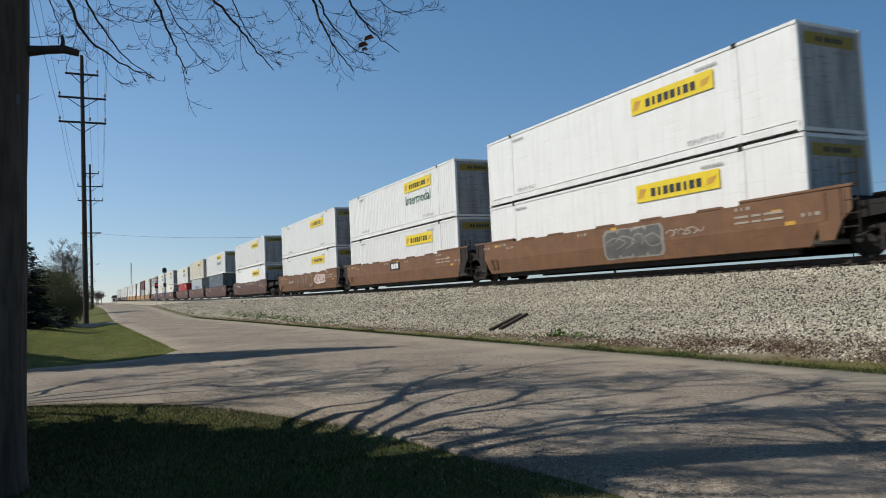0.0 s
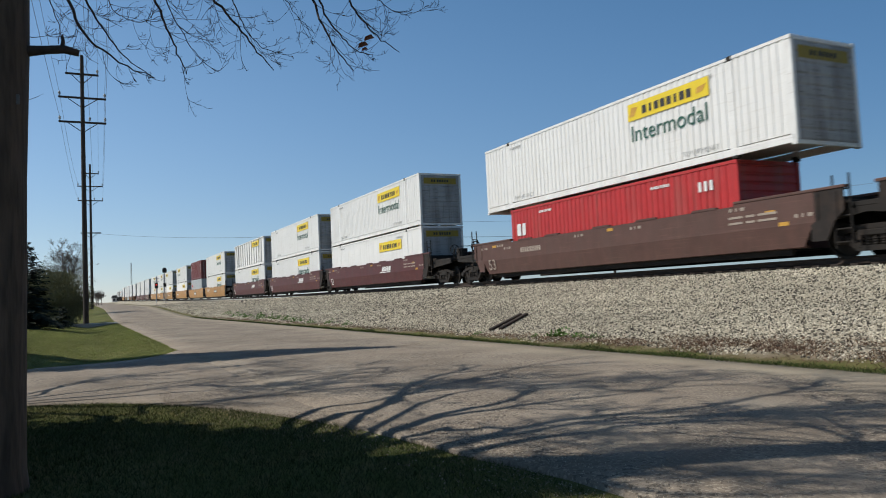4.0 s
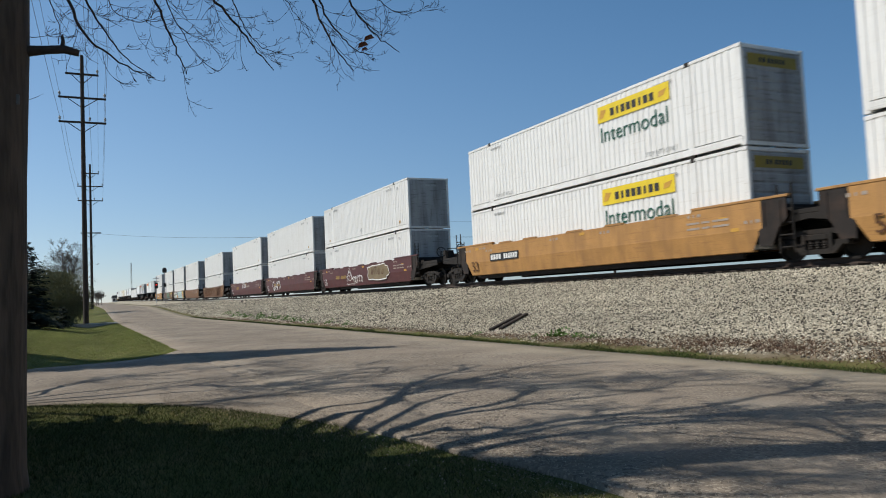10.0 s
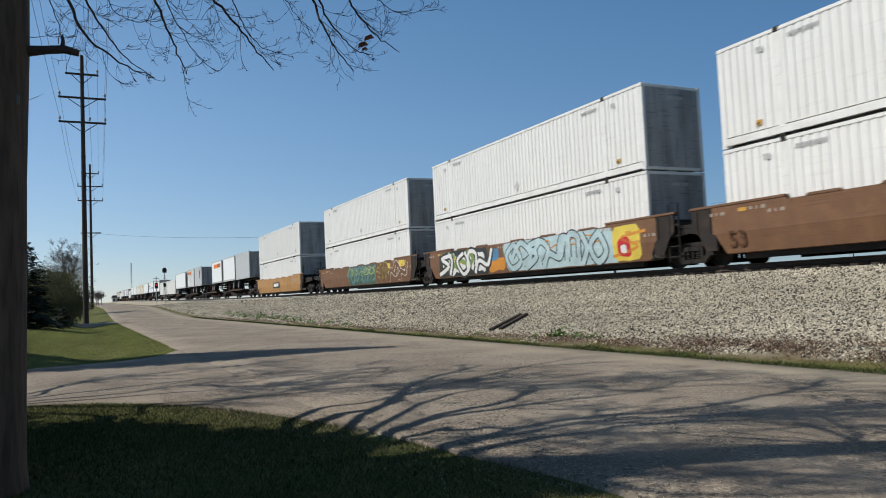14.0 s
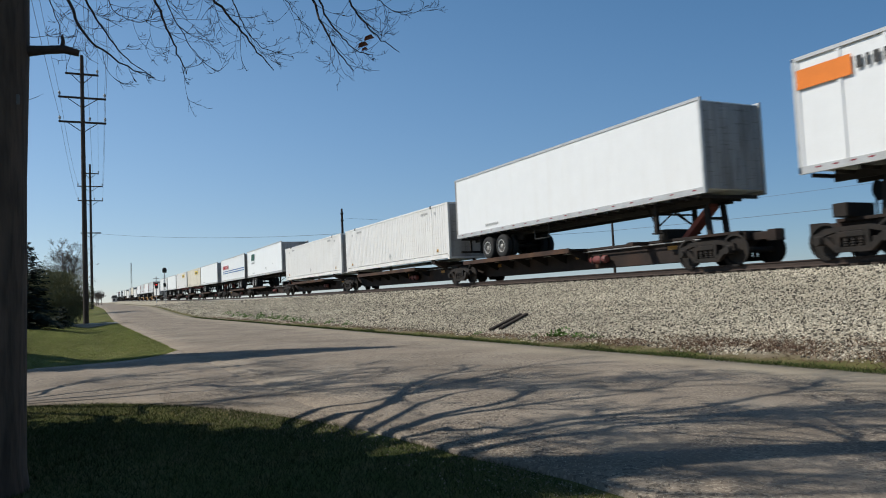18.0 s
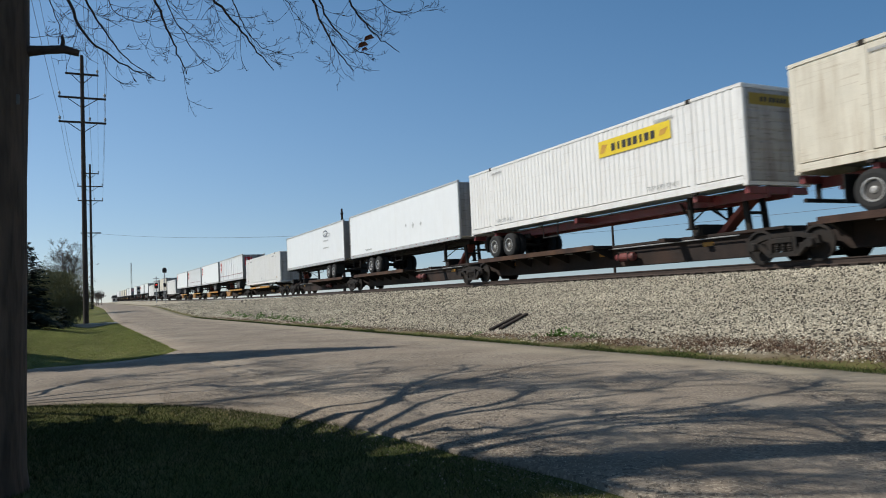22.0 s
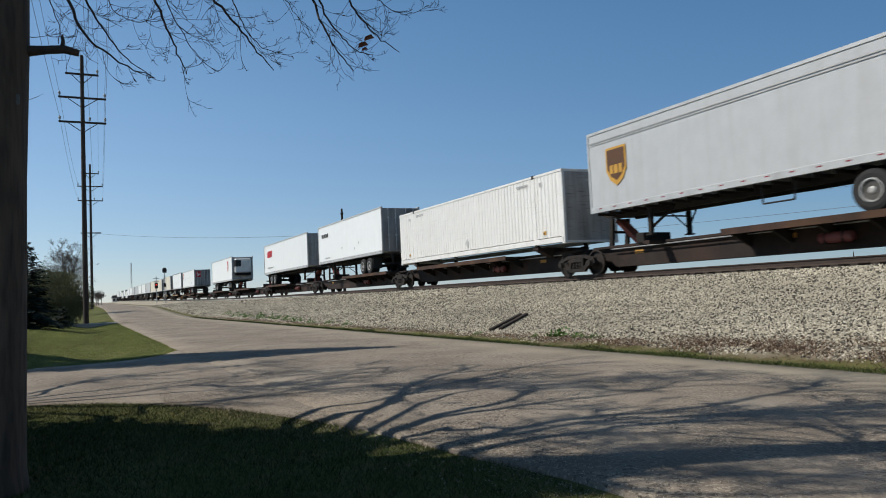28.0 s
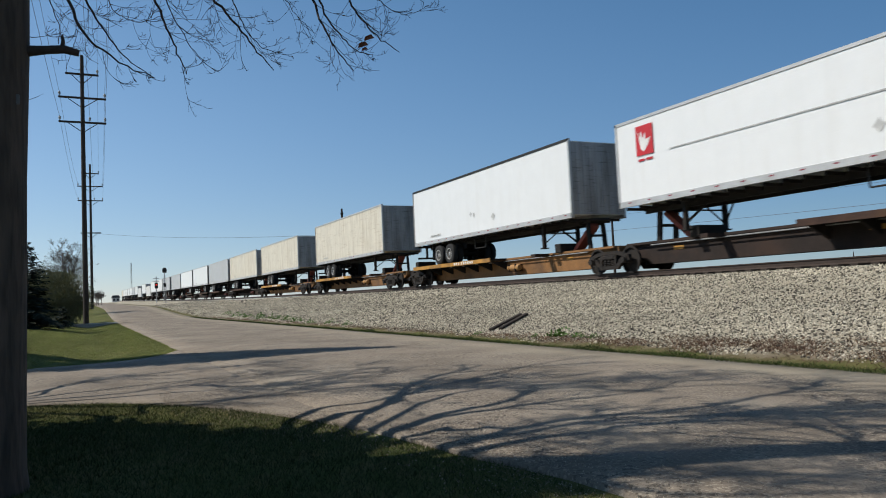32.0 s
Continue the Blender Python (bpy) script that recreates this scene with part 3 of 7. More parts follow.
def blocks(bm, count, w, h, gap):
    """A row of plain upright blocks in place of a name."""
    x = -(count * w + (count - 1) * gap) / 2
    for k in range(count):
        wide = w * (0.55 if k % 4 == 1 else 1.0)
        prism(bm, [(x, -h / 2), (x + wide, -h / 2), (x + wide, h / 2), (x, h / 2)], "y", -0.006, 0)
        x += wide + gap


def yellow_sign(body, x=3.48, z=2.22, intermodal="", length=3.56, height=0.57):
    s = piece("sign", shape(("sign", length, height), "sign", slab, length, height), body, (x, NEAR, z), "yellow name panel with black blocks")
    for k in range(8):
        wide = 0.11 if k % 4 == 1 else 0.20
        piece("sign_bar", shape(("sign_bar", wide, height), "ink", slab, wide, height * 0.46, 0.006), s, (-0.98 + 0.28 * k, -0.009, -0.02))
    piece("sign_mark", shape("sign_mark", "goldink", lambda bm: prism(bm, [(-0.22, -0.15), (0.0, -0.15), (0.2, 0.12), (-0.1, 0.16)], "y", -0.006, 0)), s, (-length / 2 + 0.3, -0.009, 0))
    piece("sign_mark", shape("sign_mark_b", "goldink", lambda bm: prism(bm, [(-0.2, -0.13), (0.05, -0.1), (0.2, 0.1), (-0.16, 0.05)], "y", -0.006, 0)), s, (length / 2 - 0.3, -0.009, 0))
    if intermodal:
        piece("wording", words("Intermodal", 0.56, intermodal), body, (x, NEAR, z - height / 2 - 0.48))


def small_marks(body, L, h, tone="greyink"):
    me = shape(("marks", tone), tone, lambda bm: bars(bm, [0.07, 0.07, 0.07, 0.07, 0.03, 0.07, 0.07, 0.07, 0.07], 0.09, 0.03))
    piece("marking", me, body, (L / 2 - 3.1, NEAR, h - 0.33))
    piece("marking", me, body, (-L / 2 + 2.6, NEAR, h - 0.30))
    me2 = words("TOP LIFT ONLY", 0.15, tone)
    if L > 15:
        piece("wording", me2, body, (L / 2 - 3.3, NEAR, 0.45))
        piece("wording", me2, body, (-L / 2 + 3.1, NEAR, 0.45))


def smudge(bm, r):
    """A rubbed lozenge where a placard was."""
    prism(bm, [(0, -r), (r * 0.5, -r * 0.35), (r * 0.95, 0.02), (r * 0.4, r * 0.5), (0, r * 1.1), (-r * 0.55, r * 0.4), (-r, 0), (-r * 0.4, -r * 0.55)], "y", -0.003, 0)


def plain_marks(body, L, h):
    """Faint figures, two yellow labels and a rubbed placard spot."""
    fig = shape("plain_figures", "greyink", bars, [0.06, 0.06, 0.06, 0.06, 0.03, 0.06, 0.06, 0.06, 0.06, 0.06], 0.12, 0.035)
    small = shape("plain_small", "smudge", bars, [0.07, 0.1], 0.16, 0.03)
    for e in (-1, 1):
        piece("marking", fig, body, (e * 5.25, NEAR, h - 0.32))
        piece("marking", small, body, (e * 6.6, NEAR, h - 0.42))
        lab = piece("label", shape("yellow_label", "goldink", slab, 0.2, 0.15, 0.004), body, (e * 6.75, NEAR, 0.50), "small yellow label")
        piece("label_bar", shape("label_bar", "ink", slab, 0.1, 0.06, 0.003), lab, (-0.03, -0.005, -0.02))
    piece("scuff", shape("smudge", "smudge", smudge, 0.20), body, (0.15, NEAR, 0.62))
    me = shape("end_figures", "greyink", lambda bm: [box(bm, 0, 0.004, y, y + 0.06, -0.05, 0.05) for y in (-0.32, -0.24, -0.16, -0.08, 0.04, 0.12, 0.2, 0.28)])
    piece("marking", me, body, (L / 2 - 0.025, 0.15, h - 0.42))


def container(s, z, L=16.154, h=2.896, side="corr", colour="white", sign=None, end="ribs", end_sign=True, marks=True, extra=(), bare=False, label="", category="container"):
    """A freight container with its floor z metres over the rail."""
    base = new("container")
    body = piece("body", shape(("body", L, h, side, colour), colour, side_panels, L, 0.30, h - 0.07, side), base)
    rails = "rail_white" if colour in ("white", "cream") else colour
    if colour == "cream":
        rails = "cream"
    for sg in (-1, 1):
        piece("top_rail", shape(("top_rail", L, rails), rails, lambda bm: box(bm, -L / 2 + 0.09, L / 2 - 0.09, -0.04, 0.035, -0.095, 0, 0.008)), base, (0, sg * (CW - 0.036), h))
        piece("bottom_rail", shape(("bottom_rail", L, rails), rails, lambda bm: box(bm, -L / 2 + 0.09, L / 2 - 0.09, -0.045, 0.032, 0.06, 0.27, 0.008)), base, (0, sg * (CW - 0.036), 0))
        if side == "post":
            n = int((L - 0.12) / 1.16)
            for i in range(1, n):
                piece("outside_post", shape(("outside_post", h), "postgrey", lambda bm: box(bm, -0.01, 0.11, -0.014, 0.014, 0.29, h - 0.1)), base, (-L / 2 + 0.06 + i * (L - 0.12) / n, sg * (CW - 0.001), 0))
        for e in (-1, 1):
            piece("corner_post", shape(("corner", h, rails), rails, corner, h), base, (e * (L / 2 - 0.09), sg * (CW - 0.072), 0))
            if L > 15:
                post = piece("lift_post", shape(("lift", h, rails), rails, lambda bm: box(bm, -0.11, 0.11, -0.06, 0.06, 0.1, h - 0.1, 0.012)), base, (e * 6.05, sg * (CW - 0.064), 0))
                for zc in (0.05, h - 0.06):
                    piece("casting", shape("casting", "iron", lambda bm: box(bm, -0.1, 0.1, -0.07, 0.07, -0.07, 0.085, 0.015)), post, (0, 0, zc))
    # White bodies take the end tone with shade and soot in it.
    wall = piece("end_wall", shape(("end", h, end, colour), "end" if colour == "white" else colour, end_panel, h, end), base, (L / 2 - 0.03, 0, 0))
    if end == "doors":
        piece("lock_rod", shape(("lock", h), "alu", door_bars, h), wall)
    back = "doors" if end != "doors" else "ribs"
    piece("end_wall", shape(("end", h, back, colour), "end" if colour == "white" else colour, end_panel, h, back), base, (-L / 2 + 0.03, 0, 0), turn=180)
    for k in (-0.42, 0.42):
        piece("header", shape(("header", rails), rails, lambda bm: box(bm, -0.05, 0.05, -CW + 0.13, CW - 0.13, -0.11, 0, 0.008)), base, (L / 2 * (1 if k > 0 else -1) - k * 0.2, 0, h))
        piece("threshold", shape(("header", rails), rails, lambda bm: box(bm, 0, 1, 0, 1, 0, 1)), base, (L / 2 * (1 if k > 0 else -1) - k * 0.2, 0, 0.13))
    if end_sign:
        e = piece("sign", shape("end_sign", "endsign", lambda bm: box(bm, 0, 0.006, -1.0, 1.0, -0.17, 0.17)), base, (L / 2 - 0.028, 0, h - 0.42), "yellow name panel with black blocks")
        piece("sign_bars", shape("end_sign_bars", "ink", lambda bm: [box(bm, 0, 0.004, y, y + 0.1, -0.07, 0.07) for y in (-0.55, -0.4, -0.2, -0.05, 0.1, 0.25, 0.4)]), e, (0.007, 0, 0))
    for args in (sign or ()):
        yellow_sign(base, *args)
    for tone, widths, bh, x, bz, gap in extra:
        left = x - (sum(widths) + gap * (len(widths) - 1)) / 2
        for bw in widths:
            piece("marking", shape(("extra", tone, bw, bh), tone, slab, bw, bh, 0.006), base, (left + bw / 2, NEAR, bz))
            left += bw + gap
    if bare:
        plain_marks(base, L, h)
    elif marks:
        small_marks(base, L, h, "greyink" if colour in ("white", "cream", "palegrey") else "whiteink")
    group = "containers on the train"
    tagged(base, label or "white corrugated steel freight container riding on the train", category, group)
    return rolling(base, s, z)


# ---- running gear ----
def wheelset(bm):
    for sg in (-1, 1):
        lathe(bm, [(0.10, -0.02), (0.16, 0.0), (0.38, 0.0), (0.40, -0.03), (0.46, -0.03), (0.485, -0.05), (0.485, -0.065), (0.42, -0.07), (0.42, 0.07), (0.40, 0.075), (0.36, 0.03), (0.16, 0.04), (0.10, 0.07)],
              "y", (0, sg * 0.76, 0.42) if sg > 0 else (0, -0.76, 0.42), 20)
    rod(bm, (0, -1.12, 0.42), (0, 1.12, 0.42), 0.085, 10)
    for sg in (-1, 1):
        rod(bm, (0, sg * 1.08, 0.42), (0, sg * 1.2, 0.42), 0.11, 10)


def side_frame(bm):
    """A cast frame with two open windows round the spring nest."""
    prism(bm, [(-1.12, 0.40), (-1.06, 0.60), (-0.45, 0.75), (0.45, 0.75), (1.06, 0.60), (1.12, 0.40), (0.96, 0.40), (0.90, 0.52), (0.42, 0.63), (-0.42, 0.63), (-0.90, 0.52), (-0.96, 0.40)], "y", -0.07, 0.07)
    prism(bm, [(-0.92, 0.52), (-0.70, 0.52), (-0.38, 0.24), (0.38, 0.24), (0.70, 0.52), (0.92, 0.52), (0.46, 0.11), (-0.46, 0.11)], "y", -0.07, 0.07)
    for sg in (-1, 1):
        a, b = sorted((sg * 0.33, sg * 0.43))
        box(bm, a, b, -0.08, 0.07, 0.2, 0.66)
        box(bm, sg * 0.89 - 0.13, sg * 0.89 + 0.13, -0.12, 0.09, 0.31, 0.56, 0.03)
    for x in (-0.2, 0.0, 0.2):
        lathe(bm, [(0.055, 0), (0.075, 0.03), (0.055, 0.06), (0.075, 0.09), (0.055, 0.12), (0.075, 0.15), (0.055, 0.18), (0.055, 0.24)], "z", (x, -0.02, 0.24), 8)
    box(bm, -0.33, 0.33, -0.1, 0.07, 0.47, 0.62, 0.02)


def bolster(bm):
    box(bm, -0.2, 0.2, -1.05, 1.05, 0.46, 0.70, 0.02)
    lathe(bm, [(0.3, 0.70), (0.3, 0.80)], "z", (0, 0, 0), 14)
    for sg in (-1, 1):
        box(bm, sg * 0.5 - 0.06, sg * 0.5 + 0.06, -1.0, 1.0, 0.34, 0.46, 0.01)


def truck(car, x):
    t = piece("truck", shape("bolster", "iron", bolster), car, (x, 0, 0), "rust-dusted cast steel wheel truck")
    for sg in (-1, 1):
        piece("side_frame", shape("side_frame", "frame_iron", side_frame), t, (0, sg * 1.0, 0), turn=0 if sg < 0 else 180)
        piece("wheelset", shape("wheelset", "iron", wheelset), t, (sg * 0.89, 0, 0))


def coupler(bm):
    box(bm, -0.75, 0.55, -0.12, 0.12, 0.68, 0.92, 0.02)
    prism(bm, [(0.55, -0.17), (0.85, -0.19), (0.95, -0.05), (0.85, 0.19), (0.6, 0.2), (0.5, 0.1)], "z", 0.64, 0.96)


# ---- well cars ----
def well_sheet(bm, half, kind):
    """The deep plate of a well's side, with raised ends."""
    half -= 0.55
    pts = [(-half - 0.06, 0.80), (-half - 0.06, 1.66), (-half + 2.45, 1.66), (-half + 2.5, 1.57), (half - 2.5, 1.57), (half - 2.45, 1.66), (half + 0.06, 1.66), (half + 0.06, 0.80),
           (half - 0.1, 0.58), (-half + 0.1, 0.58)]
    if kind != "smooth":
        pts[-2:] = [(half - 0.5, 0.30), (-half + 0.5, 0.30)]
    else:       # the plate ends where the lower one begins
        pts[-3:] = [(half + 0.06, 0.90), (-half - 0.06, 0.90)]
        pts[0] = (-half - 0.06, 1.0)
    y = -1.40 if kind == "smooth" else -1.36
    prism(bm, pts, "y", y - 0.04, y)


def top_chord(bm, half, kind):
    if kind == "smooth":
        prism(bm, [(-1.4435, 1.50), (-1.4435, 1.60), (-1.32, 1.60), (-1.32, 1.575), (-1.435, 1.50)], "x", -half + 3.06, half - 3.06)
    else:
        box(bm, -half + 3.06, half - 3.06, -1.47, -1.402, 1.49, 1.60, 0.008)


def low_chord(bm, half, kind):
    if kind == "smooth":
        n = len(bm.verts)
        prism(bm, [(-1.4405, 0.93), (-1.4425, 0.90), (-1.36, 0.31), (-1.18, 0.29), (-1.18, 0.33), (-1.34, 0.36), (-1.432, 0.86)], "x", -half + 0.55, half - 0.55)
        for v in bm.verts:      # the lower plate is cut back under both ends
            if v.co.z < 0.5:
                v.co.x -= math.copysign(0.35, v.co.x)
    else:
        box(bm, -half + 0.9, half - 0.9, -1.47, -1.402, 0.27, 0.40, 0.008)


def guide_tab(bm):
    prism(bm, [(-0.5, 1.60), (-0.42, 1.665), (0.42, 1.665), (0.5, 1.60)], "y", -1.46, -1.33)


def end_plate(bm, k):
    """The dark end of a well's side, cut away below."""
    pts = [(k * -0.62, 0.42), (k * -0.62, 1.66), (k * 0.30, 1.66), (k * 0.30, 1.12), (k * 0.02, 0.86), (k * -0.2, 0.42)]
    prism(bm, pts if k > 0 else pts[::-1], "y", -1.435, -1.395)
    for x in (-0.4, 0.1):
        box(bm, k * x - 0.03, k * x + 0.03, -1.455, -1.436, 0.95, 1.6)


def end_cap(bm):
    box(bm, -0.45, 2.92, -1.46, -1.30, 1.66, 1.735, 0.012)


def well_rib(bm):
    box(bm, -0.05, 0.05, -1.46, -1.401, 0.40, 1.49)


def cross_beam(bm):
    box(bm, -0.12, 0.12, -1.17, 1.17, 0.30, 0.345, 0.01)


def bulkhead(bm):
    box(bm, -0.075, 0.075, -1.35, 1.35, 0.5, 1.62, 0.01)


def end_platform(bm, reach):
    box(bm, -0.9, reach, -1.25, 1.25, 1.18, 1.30, 0.01)
    box(bm, -0.9, reach - 0.05, -0.45, 0.45, 0.75, 1.18, 0.02)
    for sg in (-1, 1):
        prism(bm, [(-0.9, 0.8), (-0.9, 1.18), (reach, 1.18), (reach, 1.05)], "y", sg * 1.2 - 0.04, sg * 1.2 + 0.04)
    box(bm, -0.3, 0.1, -0.9, 0.9, 1.30, 1.42, 0.01)


def ladder(bm):
    for x in (-0.22, 0.22):
        rod(bm, (x, 0, 0.55), (x, 0, 2.35), 0.025, 6)
    for k in range(5):
        rod(bm, (-0.22, 0, 0.7 + 0.32 * k), (0.22, 0, 0.7 + 0.32 * k), 0.02, 6)


def hand_rail(bm):
    rod(bm, (0, -0.5, 1.3), (0, -0.5, 1.9), 0.022, 6)
    rod(bm, (0, 0.5, 1.3), (0, 0.5, 1.9), 0.022, 6)
    rod(bm, (0, -0.5, 1.9), (0, 0.5, 1.9), 0.022, 6)
    rod(bm, (0, -0.5, 1.6), (0, 0.5, 1.6), 0.018, 6)


def brake_box(bm):
    box(bm, -0.18, 0.18, -0.25, 0.25, 1.30, 1.85, 0.03)
    rod(bm, (0.0, -0.2, 1.32), (0.3, -0.45, 0.9), 0.03, 6)


def brake_wheel(bm):
    lathe(bm, [(0.235, 0.0), (0.275, 0.0), (0.275, 0.03), (0.235, 0.03), (0.235, 0.0)], "x", (0.12, 0.0, 1.75), 14, False)
    for k in range(3):
        a = k * math.pi / 3
        rod(bm, (0.135, -0.25 * math.cos(a), 1.75 - 0.25 * math.sin(a)), (0.135, 0.25 * math.cos(a), 1.75 + 0.25 * math.sin(a)), 0.014, 5)
    rod(bm, (0.1, 0.0, 1.3), (0.1, 0.0, 1.75), 0.03, 6)
    rod(bm, (0.08, 0, 1.75), (0.16, 0, 1.75), 0.04, 6)


HALF = 9.0
WELL_WORDS = {"rust": "rusty brown steel", "brown": "dark brown steel", "maroon": "maroon steel", "yellow": "dusty yellow steel"}


def well_car(s, colour, front, back, kind="smooth", decals=(), number=True):
    """One well of a double-stack car. front, back: 'joint' or 'coupler'."""
    base = new("well_car")
    for sg in (-1, 1):
        w = piece("side_wall", shape(("well", kind, colour), colour, well_sheet, HALF, kind), base, turn=0 if sg < 0 else 180)
        piece("top_chord", shape(("top_chord", kind, colour), colour, top_chord, HALF, kind), w)
        piece("low_chord", shape(("low_chord", kind, colour), colour, low_chord, HALF, kind), w)
        for sgn in (-1, 1):
            # Only brown coupler ends keep the car's colour; others get the shade-dark tone.
            tone = colour if colour in ("rust", "brown") and (front if sgn > 0 else back) == "coupler" else "endshade"
            piece("end_plate", shape(("end_plate", sgn, tone), tone, end_plate, sgn), w, (sgn * HALF, 0, 0), "grimy end of the side wall, shade-dark at joints, cut away below")
        for x in (-HALF + 0.08, HALF - 2.55):
            piece("end_cap", shape(("end_cap", colour), colour, end_cap), w, (x, 0, 0))
        for x in (-4.9, -2.95, 0.1, 2.4, 4.9):
            piece("guide_tab", shape(("guide_tab", colour), colour, guide_tab), w, (x, 0, 0))
        if kind == "ribbed":
            for i in range(15):
                piece("rib", shape(("well_rib", colour), colour, well_rib), w, (-6.9 + i * 13.8 / 14, 0, 0))
        if sg < 0:
            tag = shape("safety_tag", "goldink", slab, 0.30, 0.10)
            few = shape("few_marks", "fadedink", bars, [0.1, 0.05, 0.14], 0.09, 0.12)
            for x, z in ((-8.3, 1.45), (-6.9, 1.5), (-6.3, 1.36), (-1.2, 1.44), (1.9, 1.42), (6.1, 1.5), (8.2, 1.12)):
                piece("marking", few, w, (x, -1.443, z))
            for x, z in ((-7.4, 1.5), (0.6, 1.48), (7.2, 1.3), (7.6, 0.95)):
                piece("safety_tag", tag, w, (x, -1.443 if kind == "smooth" else -1.402, z))
            if number:
                fig53 = piece("wording", words("53", 0.48, {"maroon": "whiteink", "brown": "fadedink", "yellow": "brownink"}.get(colour, "brownink")), w)
                fig53.matrix_basis = pose(-HALF + 1.38, -1.452, 0.68, 9)
                fig = shape(("car_figures", colour), "ink" if colour == "yellow" else "fadedink", lambda bm: bars(bm, [0.11, 0.11, 0.11, 0.11, 0.05, 0.11, 0.11, 0.11, 0.11, 0.11], 0.2, 0.05))
                if not decals:
                    piece("marking", fig, w, (-HALF + 4.5, -1.442, 1.2))
                piece("marking", shape("car_small", "fadedink", lambda bm: bars(bm, [0.5, 0.3, 0.6], 0.06, 0.1)), w, (HALF - 2.4, -1.446, 1.28))
                piece("marking", shape("car_small", "fadedink", bars), w, (HALF - 2.4, -1.446, 1.12))
            for d in decals:
                d(w)
    for i in range(9):
        piece("cross_beam", shape("cross_beam", "iron", cross_beam), base, (-6.85 + i * 13.7 / 8, 0, 0))
    for y in (-1.12, 1.12):
        piece("floor_sill", shape("floor_sill", "iron", lambda bm: box(bm, -HALF + 1.4, HALF - 1.4, -0.09, 0.09, 0.13, 0.30, 0.01)), base, (0, y, 0))
    for sg in (-1, 1):
        piece("bulkhead", shape("bulkhead", "iron", bulkhead), base, (sg * (HALF - 0.82), 0, 0))
    for sg, how in ((1, front), (-1, back)):
        reach = 0.95 if how == "joint" else 2.5
        piece("end_platform", shape(("end_platform", how), "iron", end_platform, reach), base, (sg * (HALF - 0.1), 0, 0), turn=0 if sg > 0 else 180)
        if how == "coupler":
            truck(base, sg * 10.15)
            piece("coupler", shape("coupler", "ruststeel", coupler), base, (sg * 10.9, 0, 0), turn=0 if sg > 0 else 180)
            piece("brake_box", shape("brake_box", "iron", brake_box), base, (sg * 10.3, 0, 0), turn=0 if sg > 0 else 180)
            piece("brake_wheel", shape("brake_wheel", "iron", brake_wheel), base, (sg * 10.5, -0.6, 0), turn=0 if sg > 0 else 180)
            piece("hand_rail", shape("hand_rail", "iron", hand_rail), base, (sg * 11.2, 0, 0))
            for y in (-1.42, 1.42):
                piece("ladder", shape("ladder", colour if colour != "rust" else "iron", ladder), base, (sg * (HALF + 0.25), y, 0))
        elif sg < 0:
            truck(base, -9.72)
            for y in (-0.5, 0.5):
                piece("hose", shape("hose", "black", lambda bm: rod(bm, (-0.4, 0, 1.1), (0.4, 0, 0.75), 0.03, 6)), base, (-9.7, y, 0))
        else:
            piece("ladder", shape("ladder", colour, ladder), base, (HALF + 0.2, -1.35, -0.35))
    tagged(base, "%s double-stack well car of a freight train" % WELL_WORDS[colour], "rail car", "well cars of the train")
    return rolling(base, s)


def plate(width, height, material, x, z, label=""):
    return lambda w: piece("decal", shape(("plate", width, height, material), material, slab, width, height), w, (x, -1.456, z), label)


def bar_word(widths, h, material, x, z, slant=0.0, y=-1.456):
    return lambda w: piece("marking", shape(("bar_word", tuple(widths), h, material, slant), material, bars, widths, h, 0.06, slant), w, (x, y, z))


def ribbon(bm, pts, r, y):
    """A flat stroke along pts, narrower at its ends."""
    left, right = [], []
    for i, (x, z) in enumerate(pts):
        xa, za = pts[max(i - 1, 0)]
        xb, zb = pts[min(i + 1, len(pts) - 1)]
        d = math.hypot(xb - xa, zb - za) or 1
        k = r * (0.75 if i in (0, len(pts) - 1) else 1.0)
        left.append(bm.verts.new((x - (zb - za) / d * k, y, z + (xb - xa) / d * k)))
        right.append(bm.verts.new((x + (zb - za) / d * k, y, z - (xb - xa) / d * k)))
    for i in range(len(pts) - 1):
        bm.faces.new((left[i], left[i + 1], right[i + 1], right[i]))


def scrawl(bm, seed, w, h, n, r):
    """A row of sprayed signs, each of two or three bent strokes."""
    rng = random.Random(seed)
    cell = w / n
    for k in range(n):
        cx = -w / 2 + cell * (k + 0.5)
        for j in range(rng.choice((2, 2, 3))):
            a0, turn = rng.uniform(0, 6.28), rng.choice((-1, 1)) * rng.uniform(1.2, 4.2)
            rx, rz = cell * rng.uniform(0.22, 0.5), h * rng.uniform(0.3, 0.5)
            ox, oz = cell * rng.uniform(-0.12, 0.12), h * rng.uniform(-0.1, 0.1)
            lean = rng.uniform(-0.25, 0.35)
            pts = []
            for i in range(9):
                a = a0 + turn * i / 8
                z = oz + rz * math.sin(a)
                pts.append((cx + ox + rx * math.cos(a) + lean * z, max(-h / 2, min(h / 2, z))))
            if rng.random() < 0.4:
                pts = [(cx + ox - rx * 0.6, -h * 0.45), (cx + ox - rx * 0.2, oz), (cx + ox + rx * 0.3, h * 0.45), (cx + ox + rx * 0.7, -h * 0.4)]
            ribbon(bm, pts, r, -0.004 - 0.0004 * (3 * k + j))


def paint(seed, w, h, n, r, material, x, z, y=-1.446):
    return lambda wl: piece("graffiti", shape(("scrawl", seed, w, h, n, r, material), material, scrawl, seed, w, h, n, r), wl, (x, y, z), "sprayed paint loops")


def outline(bm, seed, w, h, r):
    pts = blob_edge(seed, w, h)
    ribbon(bm, pts + pts[:1], r, -0.005)


